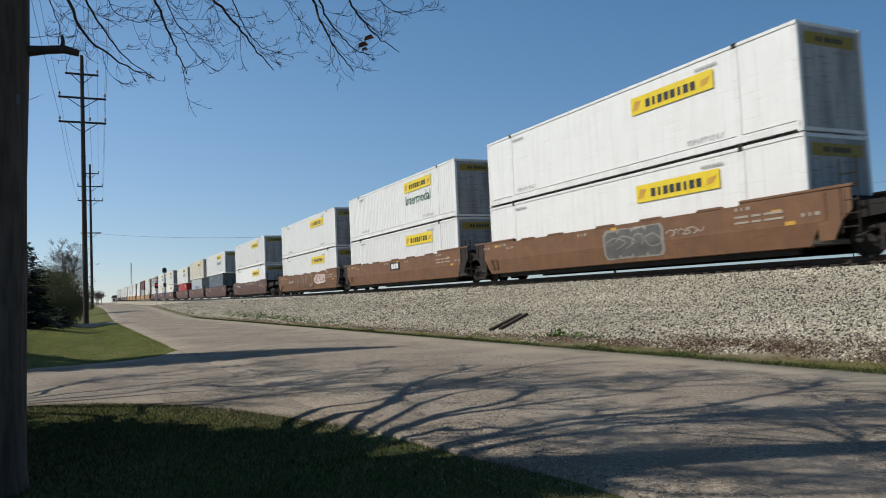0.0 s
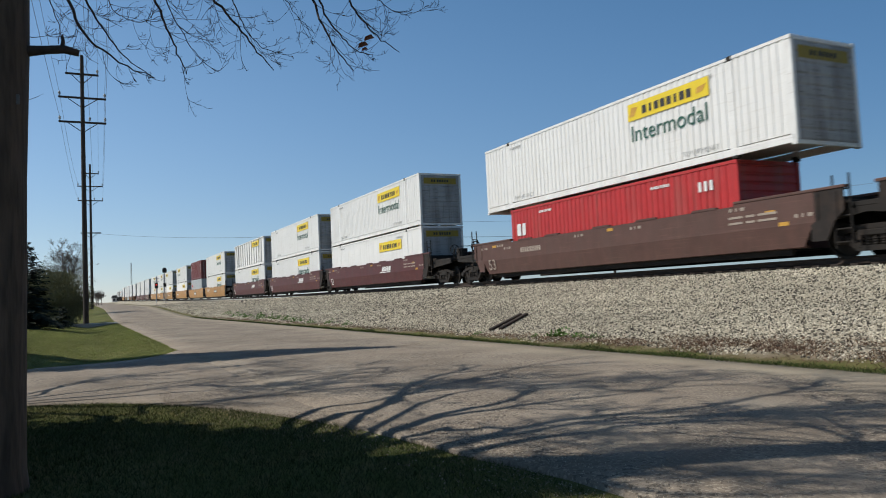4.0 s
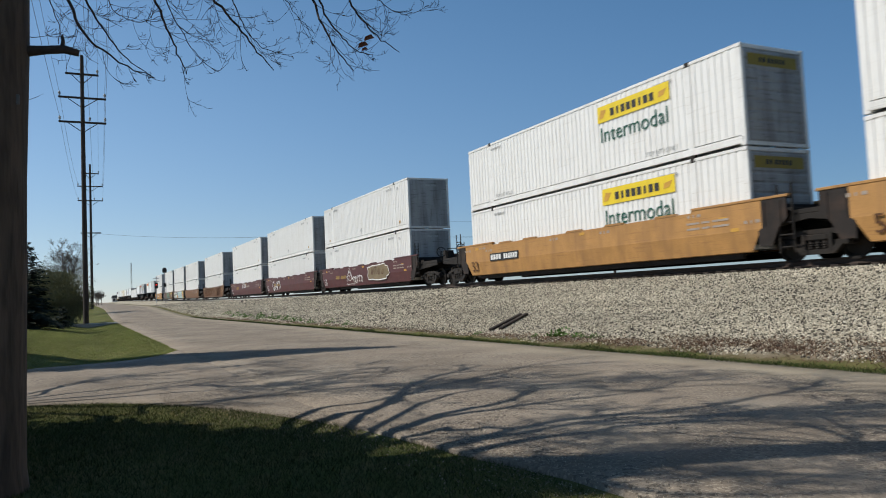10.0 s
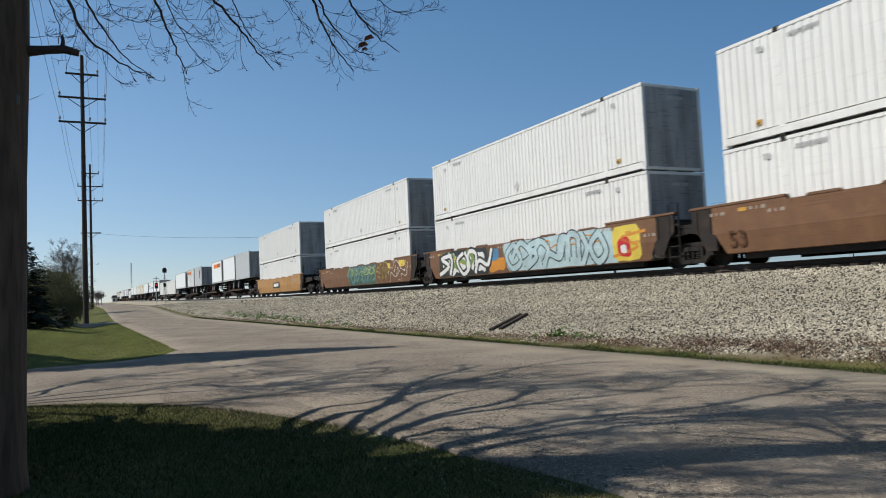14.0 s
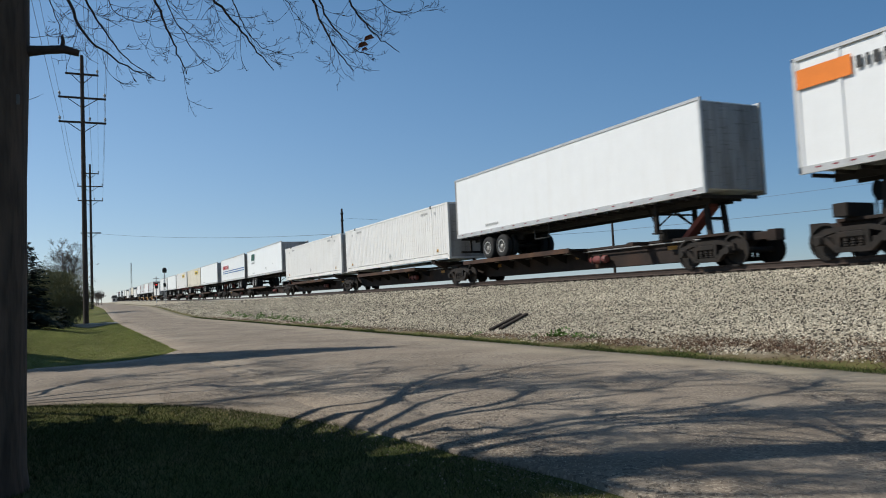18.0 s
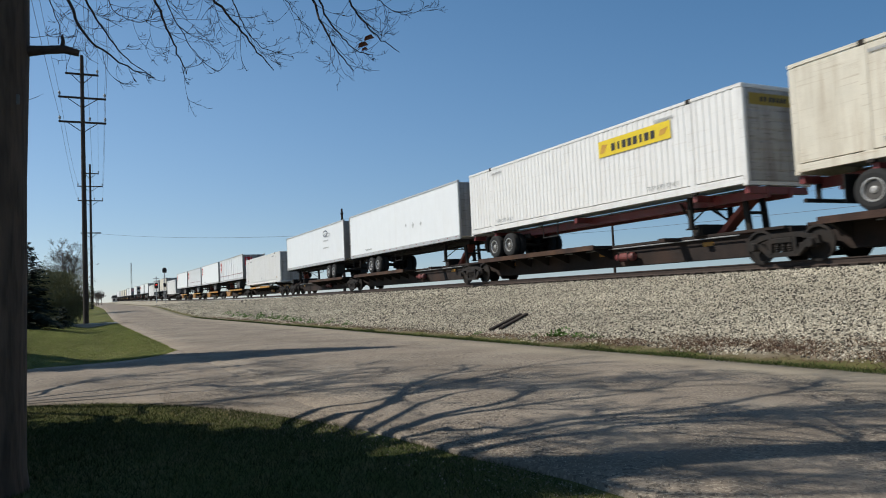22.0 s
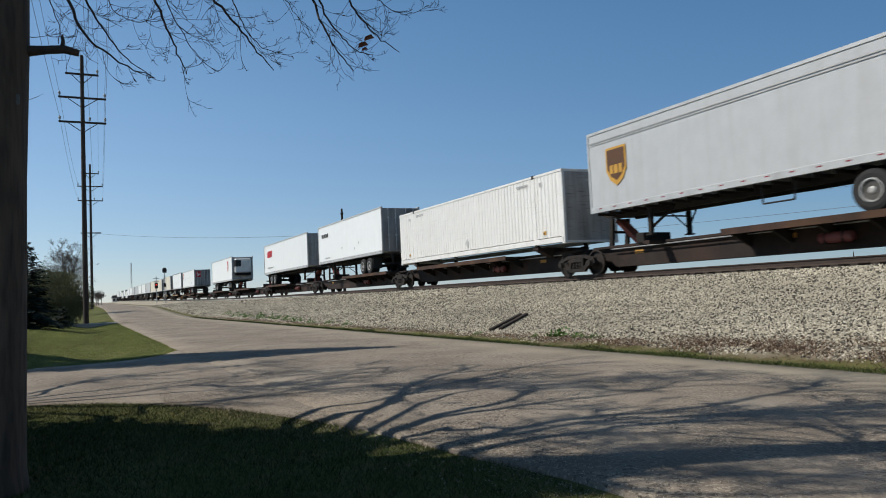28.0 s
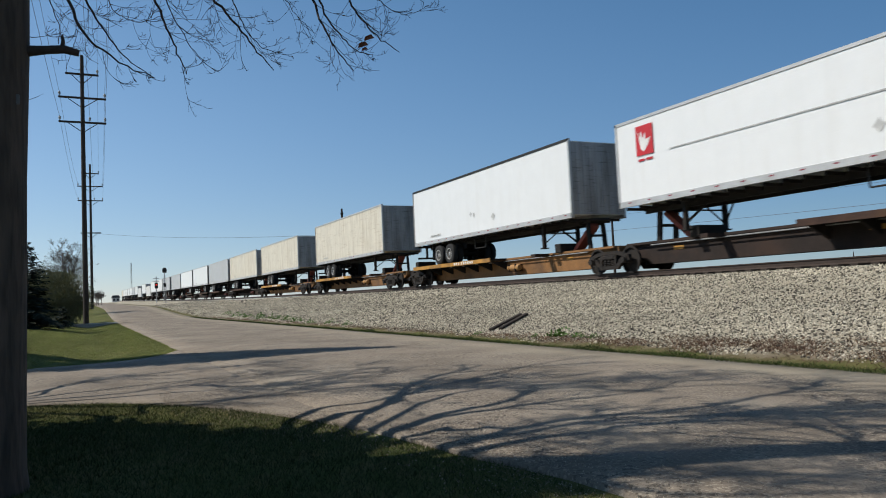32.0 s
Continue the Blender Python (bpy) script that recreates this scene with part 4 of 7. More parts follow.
def blob(bm, seed, w, h):
    bm.faces.new([bm.verts.new((p[0], -0.003, p[1])) for p in blob_edge(seed, w, h)])


def blob_edge(seed, w, h):
    rng = random.Random(seed)
    pts = []
    p1, p2 = rng.uniform(0, 6), rng.uniform(0, 6)
    for i in range(44):
        a = 2 * math.pi * i / 44
        k = 0.92 + 0.05 * math.sin(5 * a + p1) + 0.04 * math.sin(9 * a + p2)
        pts.append((w / 2 * k * math.copysign(abs(math.cos(a)) ** 0.55, math.cos(a)), h / 2 * k * math.copysign(abs(math.sin(a)) ** 0.55, math.sin(a))))
    return pts


def rimmed(seed, w, h, r, material, x, z, y):
    return lambda wl: piece("graffiti", shape(("outline", seed, w, h, r, material), material, outline, seed, w, h, r), wl, (x, y, z), "sprayed outline")


def patch(seed, w, h, material, x, z, y=-1.444):
    return lambda wl: piece("graffiti", shape(("blob", seed, w, h, material), material, blob, seed, w, h), wl, (x, y, z), "sprayed paint patch")


def skin(x, z, lift):
    """A place on the near side of a well, lift metres off the plate; the lower plate leans inwards."""
    return x, -1.4465 - lift + max(0.0, 0.90 - z) * 0.1398, z


def clip_at(pts, cut, sign):
    out = []
    for (xa, za), (xb, zb) in zip(pts, pts[1:] + pts[:1]):
        if sign * (za - cut) >= 0:
            out.append((xa, za))
        if (za - cut) * (zb - cut) < 0:
            t = (cut - za) / (zb - za)
            out.append((xa + (xb - xa) * t, cut))
    return out


def lay(bm, pts, lift):
    """A flat convex patch laid on the plates, folded at their edge."""
    for sign in (-1, 1):
        q = clip_at(pts, 0.90, sign)
        if len(q) > 2:
            bm.faces.new([bm.verts.new(skin(x, z, lift)) for x, z in q])


def smooth_line(pts, n=5):
    k = [pts[0], *pts, pts[-1]]
    out = []
    for a, b, c, d in zip(k, k[1:], k[2:], k[3:]):
        for j in range(n):
            t = j / n
            out.append(tuple(0.5 * (2 * b[i] + (c[i] - a[i]) * t + (2 * a[i] - 5 * b[i] + 4 * c[i] - d[i]) * t * t + (3 * b[i] - a[i] - 3 * c[i] + d[i]) * t ** 3) for i in (0, 1)))
    return out + [pts[-1]]


def stroke_line(bm, pts, r, lift):
    pts = smooth_line(pts)
    rim = []
    for i, (x, z) in enumerate(pts):
        (xa, za), (xb, zb) = pts[max(i - 1, 0)], pts[min(i + 1, len(pts) - 1)]
        d = math.hypot(xb - xa, zb - za) or 1
        rim.append(((x - (zb - za) / d * r, z + (xb - xa) / d * r), (x + (zb - za) / d * r, z - (xb - xa) / d * r)))
    for (a, b), (c, d) in zip(rim, rim[1:]):
        lay(bm, [a, c, d, b], lift)


def field(bm, seed, x0, x1, z0, z1, rough, slant, lift):
    """A sprayed ground with wavering edges."""
    n = max(6, int((x1 - x0) / 0.15))

    def edge(x, k):
        return rough * (noise.noise((x * 1.7, seed * 3.1 + k, 0)) + 0.5 * noise.noise((x * 5.1, seed * 1.7 + k, 0)))
    for i in range(n):
        xa, xb = x0 + (x1 - x0) * i / n, x0 + (x1 - x0) * (i + 1) / n
        quad = []
        for x, k in ((xa, 0), (xb, 0), (xb, 9), (xa, 9)):
            near = min(1.0, (x - x0) / 0.3 + 0.7, (x1 - x) / 0.3 + 0.7)
            mid = (z0 + z1) / 2
            z = mid + ((z0 if k == 0 else z1) - mid) * near + edge(x, k)
            quad.append((x + slant * (z - mid), min(1.585, max(0.33, z))))
        lay(bm, quad, lift)


HOOKS = (((0.0, 0.15), (0.25, 0.95), (0.8, 0.85), (0.75, 0.2)), ((1.05, 0.95), (0.25, 0.85), (0.8, 0.35), (-0.05, 0.05)), ((0.55, 1), (0.0, 0.6), (0.35, 0.0), (1.0, 0.35), (0.6, 0.95)),
         ((-0.2, 0.55), (0.4, 0.95), (1.1, 0.5), (0.5, 0.1)), ((0.1, 1.0), (0.45, 0.5), (0.1, 0.0)), ((-0.1, 0.0), (0.3, 0.5), (0.9, 0.3), (1.2, 0.9)))


def hooks(seed, x0, x1, z0, z1, n, layers):
    """A row of n sprayed bent shapes; layers: (material, half width) from the lowest up."""
    rng = random.Random(seed)
    cell = (x1 - x0) / n
    rows = []
    for k in range(n):
        h = rng.choice(HOOKS)
        a, b = rng.uniform(-0.25, 0.0), rng.uniform(1.0, 1.35)
        rows.append([(x0 + cell * (k + a + (b - a) * u + rng.uniform(-0.06, 0.06)), z0 + (z1 - z0) * min(1.0, max(0.0, v + rng.uniform(-0.08, 0.08)))) for u, v in h])

    def put(wl):
        for j, (material, r) in enumerate(layers):
            for k, pts in enumerate(rows):
                piece("sprayed_stroke", shape(("hook", seed, k, j), material, stroke_line, pts, r, 0.006 + 0.004 * j + 0.0012 * (k % 3)), wl)
    return put


def ground_coat(seed, material, x0, x1, z0=0.36, z1=1.57, rough=0.05, slant=0.0, lift=0.001):
    return lambda wl: piece("graffiti", shape(("field", seed, material, x0, x1, z0, z1), material, field, seed, x0, x1, z0, z1, rough, slant, lift), wl, label="sprayed paint ground")


def line_mark(seed, material, pts, r, lift=0.006):
    return lambda wl: piece("sprayed_stroke", shape(("line", seed, material, r, tuple(pts)), material, stroke_line, pts, r, lift), wl)


# ---- trailers ----
def van_body(bm, L, z0, z1, kind):
    side_panels(bm, L, z0, z1, kind)


def under_rails(bm, L):
    for y in (-0.45, 0.45):
        box(bm, -L / 2 + 0.4, L / 2 - 0.6, y - 0.05, y + 0.05, -0.22, 0.0)
    n = int(L / 0.6)
    for i in range(n):
        x = -L / 2 + 0.3 + i * (L - 0.6) / (n - 1)
        box(bm, x - 0.03, x + 0.03, -1.2, 1.2, -0.1, 0.0)


def landing_gear(bm):
    for y in (-0.85, 0.85):
        box(bm, -0.07, 0.07, y - 0.07, y + 0.07, -0.95, 0.0, 0.01)
        box(bm, -0.13, 0.13, y - 0.13, y + 0.13, -1.0, -0.95, 0.01)
        rod(bm, (0.0, y, -0.75), (0.75, y * 0.6, -0.1), 0.035, 6)
    rod(bm, (0, -0.85, -0.35), (0, 0.85, -0.35), 0.03, 6)
    rod(bm, (0, -0.85, -0.8), (0, 0.0, -0.2), 0.025, 6)
    rod(bm, (0, 0.85, -0.8), (0, 0.0, -0.2), 0.025, 6)


def tyre(bm):
    lathe(bm, [(0.27, -0.14), (0.40, -0.15), (0.49, -0.12), (0.515, -0.06), (0.515, 0.06), (0.49, 0.12), (0.40, 0.15), (0.27, 0.14), (0.27, -0.14)], "y", (0, 0, 0), 24, False)


def rim(bm):
    lathe(bm, [(0.285, -0.12), (0.290, -0.152), (0.262, -0.155), (0.240, -0.11), (0.285, -0.12)], "y", (0, 0, 0), 20, False)


def wheel_disc(bm):
    lathe(bm, [(0.24, -0.10), (0.215, -0.02), (0.13, 0.0), (0.115, -0.06)], "y", (0, 0, 0), 18)


def hub_cap(bm):
    lathe(bm, [(0.10, -0.06), (0.09, -0.12), (0.05, -0.14), (0.01, -0.14)], "y", (0, 0, 0), 12)


def bogie(bm):
    for y in (-0.5, 0.5):
        box(bm, -1.3, 1.3, y - 0.07, y + 0.07, -0.42, -0.22, 0.01)
    box(bm, -0.15, 0.15, -0.5, 0.5, -0.42, -0.25)


def rear_guard(bm):
    for y in (-0.6, 0.6):
        box(bm, -0.05, 0.05, y - 0.05, y + 0.05, -0.62, 0.0)
    box(bm, -0.05, 0.05, -1.15, 1.15, -0.7, -0.6, 0.01)


def mud_flap(bm):
    box(bm, -0.008, 0.008, -0.3, 0.3, -0.85, -0.15)


def reefer_unit(bm):
    box(bm, 0.0, 0.52, -1.0, 1.0, 0.95, 2.72, 0.12)


def reefer_base(bm):
    box(bm, 0.0, 0.36, -0.95, 0.95, 0.62, 0.95, 0.03)
    box(bm, 0.1, 0.56, -0.8, 0.8, 0.84, 0.93, 0.02)


def grille(bm):
    """A dark rounded intake that wraps round the unit's near corner."""
    prism(bm, [(0.08, -1.012), (0.42, -1.012), (0.532, -0.9), (0.532, -0.25), (0.50, -0.25), (0.50, -0.88), (0.41, -0.99), (0.08, -0.99)], "z", 1.72, 2.52)


def fuel_tank(bm):
    lathe(bm, [(0.05, -0.62), (0.27, -0.58), (0.29, -0.5), (0.29, 0.5), (0.27, 0.58), (0.05, 0.62)], "x", (0, -0.75, -0.48), 18)
    for x in (-0.35, 0.35):
        box(bm, x - 0.03, x + 0.03, -0.8, -0.7, -0.2, 0.0)


TRAILER_FLOOR = 2.16


def trailer(s, L, nose, side="sheet", colour="vanwhite", decals=(), label="", stripe=False, chassis=None, reefer=False, single=False, end="doors", h=2.9, top="alu", emblem=False, axle=3.5):
    """A highway trailer on a spine car. nose: +1 with its nose forwards, -1 with its nose backwards."""
    base = new("trailer")
    f = TRAILER_FLOOR
    if chassis is None:
        body = piece("body", shape(("van", L, h, side, colour), colour, van_body, L, 0.12, h - 0.08, side), base)
        for sg in (-1, 1):
            piece("top_rail", shape(("van_top", L, top), top, lambda bm: box(bm, -L / 2, L / 2, -0.03, 0.03, -0.10, 0, 0.008)), base, (0, sg * (CW - 0.025), h))
            piece("bottom_rail", shape(("van_bottom", L), "alu", lambda bm: box(bm, -L / 2, L / 2, -0.03, 0.03, 0, 0.2, 0.008)), base, (0, sg * (CW - 0.025), 0))
            lights = shape(("marker", L), "darkred", lambda bm: [box(bm, -L / 2 + 0.5 + i * (L - 1.0) / 16, -L / 2 + 0.65 + i * (L - 1.0) / 16, -0.034, -0.03, 0.11, 0.145) for i in range(17)])
            if sg < 0:
                piece("reflector_strip", lights, base, (0, -CW + 0.023, 0))
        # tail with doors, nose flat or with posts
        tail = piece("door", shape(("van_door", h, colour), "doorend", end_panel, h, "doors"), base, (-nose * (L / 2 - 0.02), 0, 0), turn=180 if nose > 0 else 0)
        piece("lock_rod", shape(("lock", h), "alu", door_bars, h), tail)
        if emblem:
            panel = piece("door_emblem", shape("door_emblem", "redink", lambda bm: box(bm, 0, 0.006, -0.42, 0.42, -0.5, 0.5)), tail, (0.001, -0.62, h - 0.85), "red emblem panel with a white figure")
        if emblem:
            piece("emblem_figure", shape("emblem_figure", "whiteink", lambda bm: prism(bm, [(-0.3, 0.36), (-0.14, 0.30), (0.0, 0.02), (0.3, 0.10), (0.32, -0.04), (0.04, -0.16), (-0.12, -0.36), (-0.2, -0.34), (-0.12, -0.02)], "x", 0.0, 0.004)), tail, (0.008, -0.62, h - 0.85), "white figure on red")
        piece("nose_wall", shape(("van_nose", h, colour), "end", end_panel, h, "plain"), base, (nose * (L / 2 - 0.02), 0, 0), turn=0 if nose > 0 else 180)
        for e in (-1, 1):
            for sg in (-1, 1):
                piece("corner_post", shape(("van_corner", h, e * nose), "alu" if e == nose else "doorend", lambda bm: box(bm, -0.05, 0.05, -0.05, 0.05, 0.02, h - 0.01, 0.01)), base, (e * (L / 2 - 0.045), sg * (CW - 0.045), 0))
        piece("underframe", shape(("under", L), "iron", under_rails, L), base)
        if reefer:
            r = piece("cooling_unit", shape("reefer", "rail_white", reefer_unit), base, (nose * (L / 2 - 0.02), 0, 0), "white refrigeration unit", turn=0 if nose > 0 else 180)
            piece("grille", shape("grille", "black", grille), r, label="black intake grille")
            piece("unit_base", shape("reefer_base", "iron", reefer_base), r)
            piece("fuel_tank", shape("fuel_tank", "alu", fuel_tank), base, (nose * (L / 2 - 4.6), 0, 0), "dull metal fuel tank")
        for d in decals:
            d(base)
        host = base
        axle_x = -nose * (L / 2 - (axle if not single else 1.3))
    else:
        host = base
        piece("chassis", shape(("chassis", L), "oxide", lambda bm: [box(bm, -L / 2, L / 2, y - 0.07, y + 0.07, -0.32, -0.05) for y in (-0.45, 0.45)] + [box(bm, x - 0.08, x + 0.08, -1.2, 1.2, -0.22, -0.02) for x in (-L / 2 + 0.1, -6, 0, 6, L / 2 - 0.1)]), base, (0, 0, 0), "dark red skeletal trailer chassis")
        axle_x = -nose * (L / 2 - 2.6)
    zc = f - 0.645
    offs = (-0.62, 0.62) if not single else (0.0,)
    piece("bogie", shape("bogie", "iron", bogie), host, (axle_x, 0, 0))
    for o in offs:
        for y in (-1.1, 1.1, -0.78, 0.78):
            w = piece("tyre", shape("tyre", "tyre", tyre), host, (axle_x + o, y, zc - f), turn=0 if y < 0 else 180)
            if abs(y) > 1:
                piece("rim", shape("rim", "hub", rim), w)
                piece("wheel_disc", shape("wheel_disc", "rimdark", wheel_disc), w)
                piece("hub_cap", shape("hub_cap", "hub", hub_cap), w)
        piece("axle", shape("axle", "iron", lambda bm: rod(bm, (0, -1, 0), (0, 1, 0), 0.07, 8)), host, (axle_x + o, 0, zc - f))
    for y in (-0.92, 0.92):
        piece("mud_flap", shape("mud_flap", "black", mud_flap), host, (axle_x - nose * (1.35 if not single else 0.75), y, 0))
    piece("landing_gear", shape("landing_gear", "iron", landing_gear), host, (nose * (L / 2 - 2.6), 0, 0), turn=0 if nose < 0 else 180)
    piece("rear_guard", shape("rear_guard", "iron", rear_guard), host, (-nose * (L / 2 - 0.1), 0, 0))
    if not single:
        piece("spare_rack", shape("spare_rack", "black", lambda bm: [rod(bm, (-0.5, -0.95, -0.55), (0.5, -0.95, -0.55), 0.025, 6), rod(bm, (-0.5, -0.95, -0.55), (-0.55, -0.95, 0), 0.025, 6), rod(bm, (0.5, -0.95, -0.55), (0.55, -0.95, 0), 0.025, 6)]), host, (axle_x + nose * 3.4, 0, 0))
    tagged(base, label or "white box trailer riding on a spine car", "trailer", "trailers on the train")
    return rolling(base, s, f)


# ---- spine cars ----
def spine_beam(bm, a, b):
    """A deep box beam, tapered at its ends, with flanges."""
    for y0, y1, up, low in ((-0.36, 0.36, 0.92, 0.28), (-0.5, 0.5, 0.99, 0.92)):
        if up > 0.95:
            box(bm, a + 0.1, b - 0.1, y0, y1, low - 0.01, up)
        else:
            prism(bm, [(a, 0.72), (a + 1.2, 0.22), (b - 1.2, 0.22), (b, 0.72), (b, 0.95), (a, 0.95)], "y", y0, y1)


def beam_end(bm):
    """A yellow casing added where the beam beside a hitch catches the sun."""
    prism(bm, [(-1.9, 0.26), (1.0, 0.26), (1.7, 0.60), (1.7, 0.98), (-1.6, 0.98), (-1.3, 0.7)], "y", -0.56, -0.365)


def wheel_deck(bm, L):
    box(bm, -L / 2, L / 2, -1.32, 1.32, 0.93, 1.0)
    n = 7
    for i in range(n):
        x = -L / 2 + 0.2 + i * (L - 0.4) / (n - 1)
        prism(bm, [(-1.25, 0.88), (1.25, 0.88), (0.4, 0.5), (-0.4, 0.5)], "x", x - 0.04, x + 0.04)


def deck_edge(bm, L):
    box(bm, -L / 2, L / 2, -1.36, -1.32, 0.85, 1.03)
    box(bm, -L / 2, L / 2, 1.32, 1.36, 0.85, 1.03)


def hitch(bm):
    """The upright legs and tilted top plate of a trailer stand."""
    for y in (-0.36, 0.36):
        prism(bm, [(-0.02, 0.98), (0.16, 0.98), (0.04, 2.0), (-0.12, 2.0)], "y", y - 0.05, y + 0.05)
    prism(bm, [(-0.36, 2.0), (0.34, 2.06), (0.32, 2.15), (-0.32, 2.10)], "y", -0.45, 0.45)
    rod(bm, (0.03, -0.36, 1.5), (0.03, 0.36, 1.5), 0.05, 6)


def hitch_strut(bm):
    prism(bm, [(-1.35, 0.98), (-1.1, 0.98), (-0.02, 1.86), (-0.10, 1.98)], "y", -0.2, 0.2)


def hitch_box(bm):
    box(bm, -0.2, 0.2, -0.62, 0.62, 0.95, 1.32, 0.03)


def pedestal(bm):
    prism(bm, [(-1.28, 1.20), (1.28, 1.20), (1.28, 1.12), (0.4, 0.75), (-0.4, 0.75), (-1.28, 1.12)], "x", -0.18, 0.18)
    for y in (-1.18, 1.18):
        box(bm, -0.16, 0.16, y - 0.08, y + 0.08, 1.20, 1.245)


def spine_car(s, pitch_front, pitch_back, load, colour="ruststeel", front="joint", back="joint"):
    """One unit of a spine car, from its front pivot to its back pivot. load: 'back' or 'front' or 'mid' (the wheels' end), 'box' or 'both'."""
    base = new("spine_car")
    a, b = -pitch_back + 0.25, pitch_front - 0.25
    beam = piece("centre_beam", shape(("spine", round(a, 2), round(b, 2), colour), colour, spine_beam, a, b), base)
    for e, want in ((1, load in ("back", "both", "box")), (-1, load in ("front", "both"))):
        if want and colour == "shadebeam":
            piece("beam_end", shape("beam_end", "yellow", beam_end), beam, (e * 6.4 if e > 0 else -6.4, 0, 0), "yellow casing added for the beam's sunlit end")
    tags = shape("lube_tag", "edge", slab, 0.42, 0.13)
    for x in (a + 2.5, 0.4, b - 3.0):
        piece("safety_tag", tags, beam, (x, -0.361, 0.7))
    edge = "edgerust" if colour == "ruststeel" else "edge"
    if load != "box":
        decks = {"back": [(-3.2, 8.6)], "front": [(3.2, 8.6)], "mid": [(0.0, 9.0)], "both": [(0.0, 9.0)]}[load]
        for x, L in decks:
            d = piece("wheel_deck", shape(("deck", L), "iron", wheel_deck, L), base, (x, 0, 0))
            piece("deck_edge", shape(("deck_edge", L, edge), edge, deck_edge, L), d, (0, 0, 0), "worn deck edge with traces of yellow paint")
        spots = {"back": [(7.1, 0)], "front": [(-7.1, 180)], "mid": [(7.3, 0), (-7.3, 180)], "both": [(7.1, 0), (-7.1, 180)]}[load]
        for x, turn in spots:
            hh = piece("trailer_hitch", shape("hitch", "iron", hitch), base, (x, 0, 0), turn=turn)
            piece("strut", shape("hitch_strut", "hitchred", hitch_strut), hh, label="faded red hitch strut")
            piece("latch_box", shape("hitch_box", "iron", hitch_box), hh, (-1.75, 0, 0))
        if load in ("back", "front"):
            k = 1 if load == "back" else -1
            piece("pedestal", shape("pedestal_low", "ruststeel", lambda bm: box(bm, -0.15, 0.15, -1.2, 1.2, 0.86, 0.98)), base, (k * 4.4, 0, 0))
    else:
        for x in (-6.05, 6.05):
            piece("pedestal", shape("pedestal", "ruststeel", pedestal), base, (x, 0, 0))
        L = 9.5
        d = piece("wheel_deck", shape(("deck", L), "iron", wheel_deck, L), base, (-1.0, 0, 0))
        piece("deck_edge", shape(("deck_edge", L, edge), edge, deck_edge, L), d, (0, 0, 0), "worn deck edge with traces of yellow paint")
    tank = piece("air_tank", shape(("air_tank", edge), "yellow" if edge == "edge" else "oxide", lambda bm: lathe(bm, [(0.02, -0.48), (0.12, -0.45), (0.15, -0.36), (0.15, 0.36), (0.12, 0.45), (0.02, 0.48)], "x", (0, 0, 0), 14)), base, (1.95, -0.60, 0.53), "weathered air reservoir")
    piece("tank_strap", shape("tank_strap", "iron", lambda bm: [box(bm, x - 0.03, x + 0.03, -0.16, 0.3, -0.16, 0.16, 0.02) for x in (-0.25, 0.25)]), tank)
    piece("brake_pipe", shape(("brake_pipe", round(b - a, 1)), "galv", lambda bm: rod(bm, (a + 1.6, 0, 0), (b - 1.6, 0, 0), 0.022, 6)), base, (0, -0.53, 0.86))
    if edge == "edge":
        piece("marking", shape("deck_figures", "whiteink", bars, [0.13, 0.13, 0.13, 0.0, 0.13, 0.13, 0.13, 0.13, 0.13, 0.13], 0.12, 0.09), base, (-1.5, -1.362, 0.94))
    if back == "coupler":
        truck(base, a + 0.9)
        piece("coupler", shape("coupler", "ruststeel", coupler), base, (a - 0.05, 0, 0), turn=180)
        piece("brake_gear", shape("spine_brake", "iron", lambda bm: [box(bm, -0.2, 0.2, -0.9, 0.2, 1.0, 1.35, 0.02), rod(bm, (0, 0.6, 1.0), (0, 0.6, 1.8), 0.03, 6), lathe(bm, [(0.26, 0), (0.28, 0.02), (0.05, 0.02)], "x", (0.05, 0.6, 1.7), 12)]), base, (a + 0.5, 0, 0))
    else:
        truck(base, a - 0.25)
    if front == "coupler":
        truck(base, b - 0.9)
        piece("coupler", shape("coupler", "ruststeel", coupler), base, (b + 0.05, 0, 0))
    tagged(base, "rusty steel spine car with yellow deck edges", "rail car", "spine cars of the train")
    return rolling(base, s)


# ---- the train, front to back ----
def two(s, colour, front, back, top, low, kind="smooth", decals=(), number=True):
    """A well car with its two stacked containers."""
    well_car(s, colour, front, back, kind, decals, number)
    low = dict(low)
    h = low.get("h", 2.896)
    container(s + low.pop("shift", 0.0), 0.355, **low)
    top = dict(top)
    container(s + top.pop("shift", 0.0), 0.39 + h, **top)


PLATE = dict(side="plate", sign=[(3.48, 2.16)], end="flat", label="white smooth-sided freight container with a yellow name panel")
CORR = dict(side="corr", sign=[(3.42, 2.22)], end="ribs", label="white corrugated freight container with a yellow name panel")
INTER = dict(side="corr", sign=[(3.5, 2.30, "greenink")], end="ribs", label="white corrugated freight container lettered Intermodal under a yellow panel")
POST = dict(side="post", sign=[(4.0, 2.38)], end="plain", label="white container with dark outside posts and a yellow panel")
BLANK = dict(side="corr", sign=None, end="flat", end_sign=False, bare=True, label="plain white corrugated freight container, lightly weathered")
SHORT = dict(L=12.19, sign=None, end_sign=False)

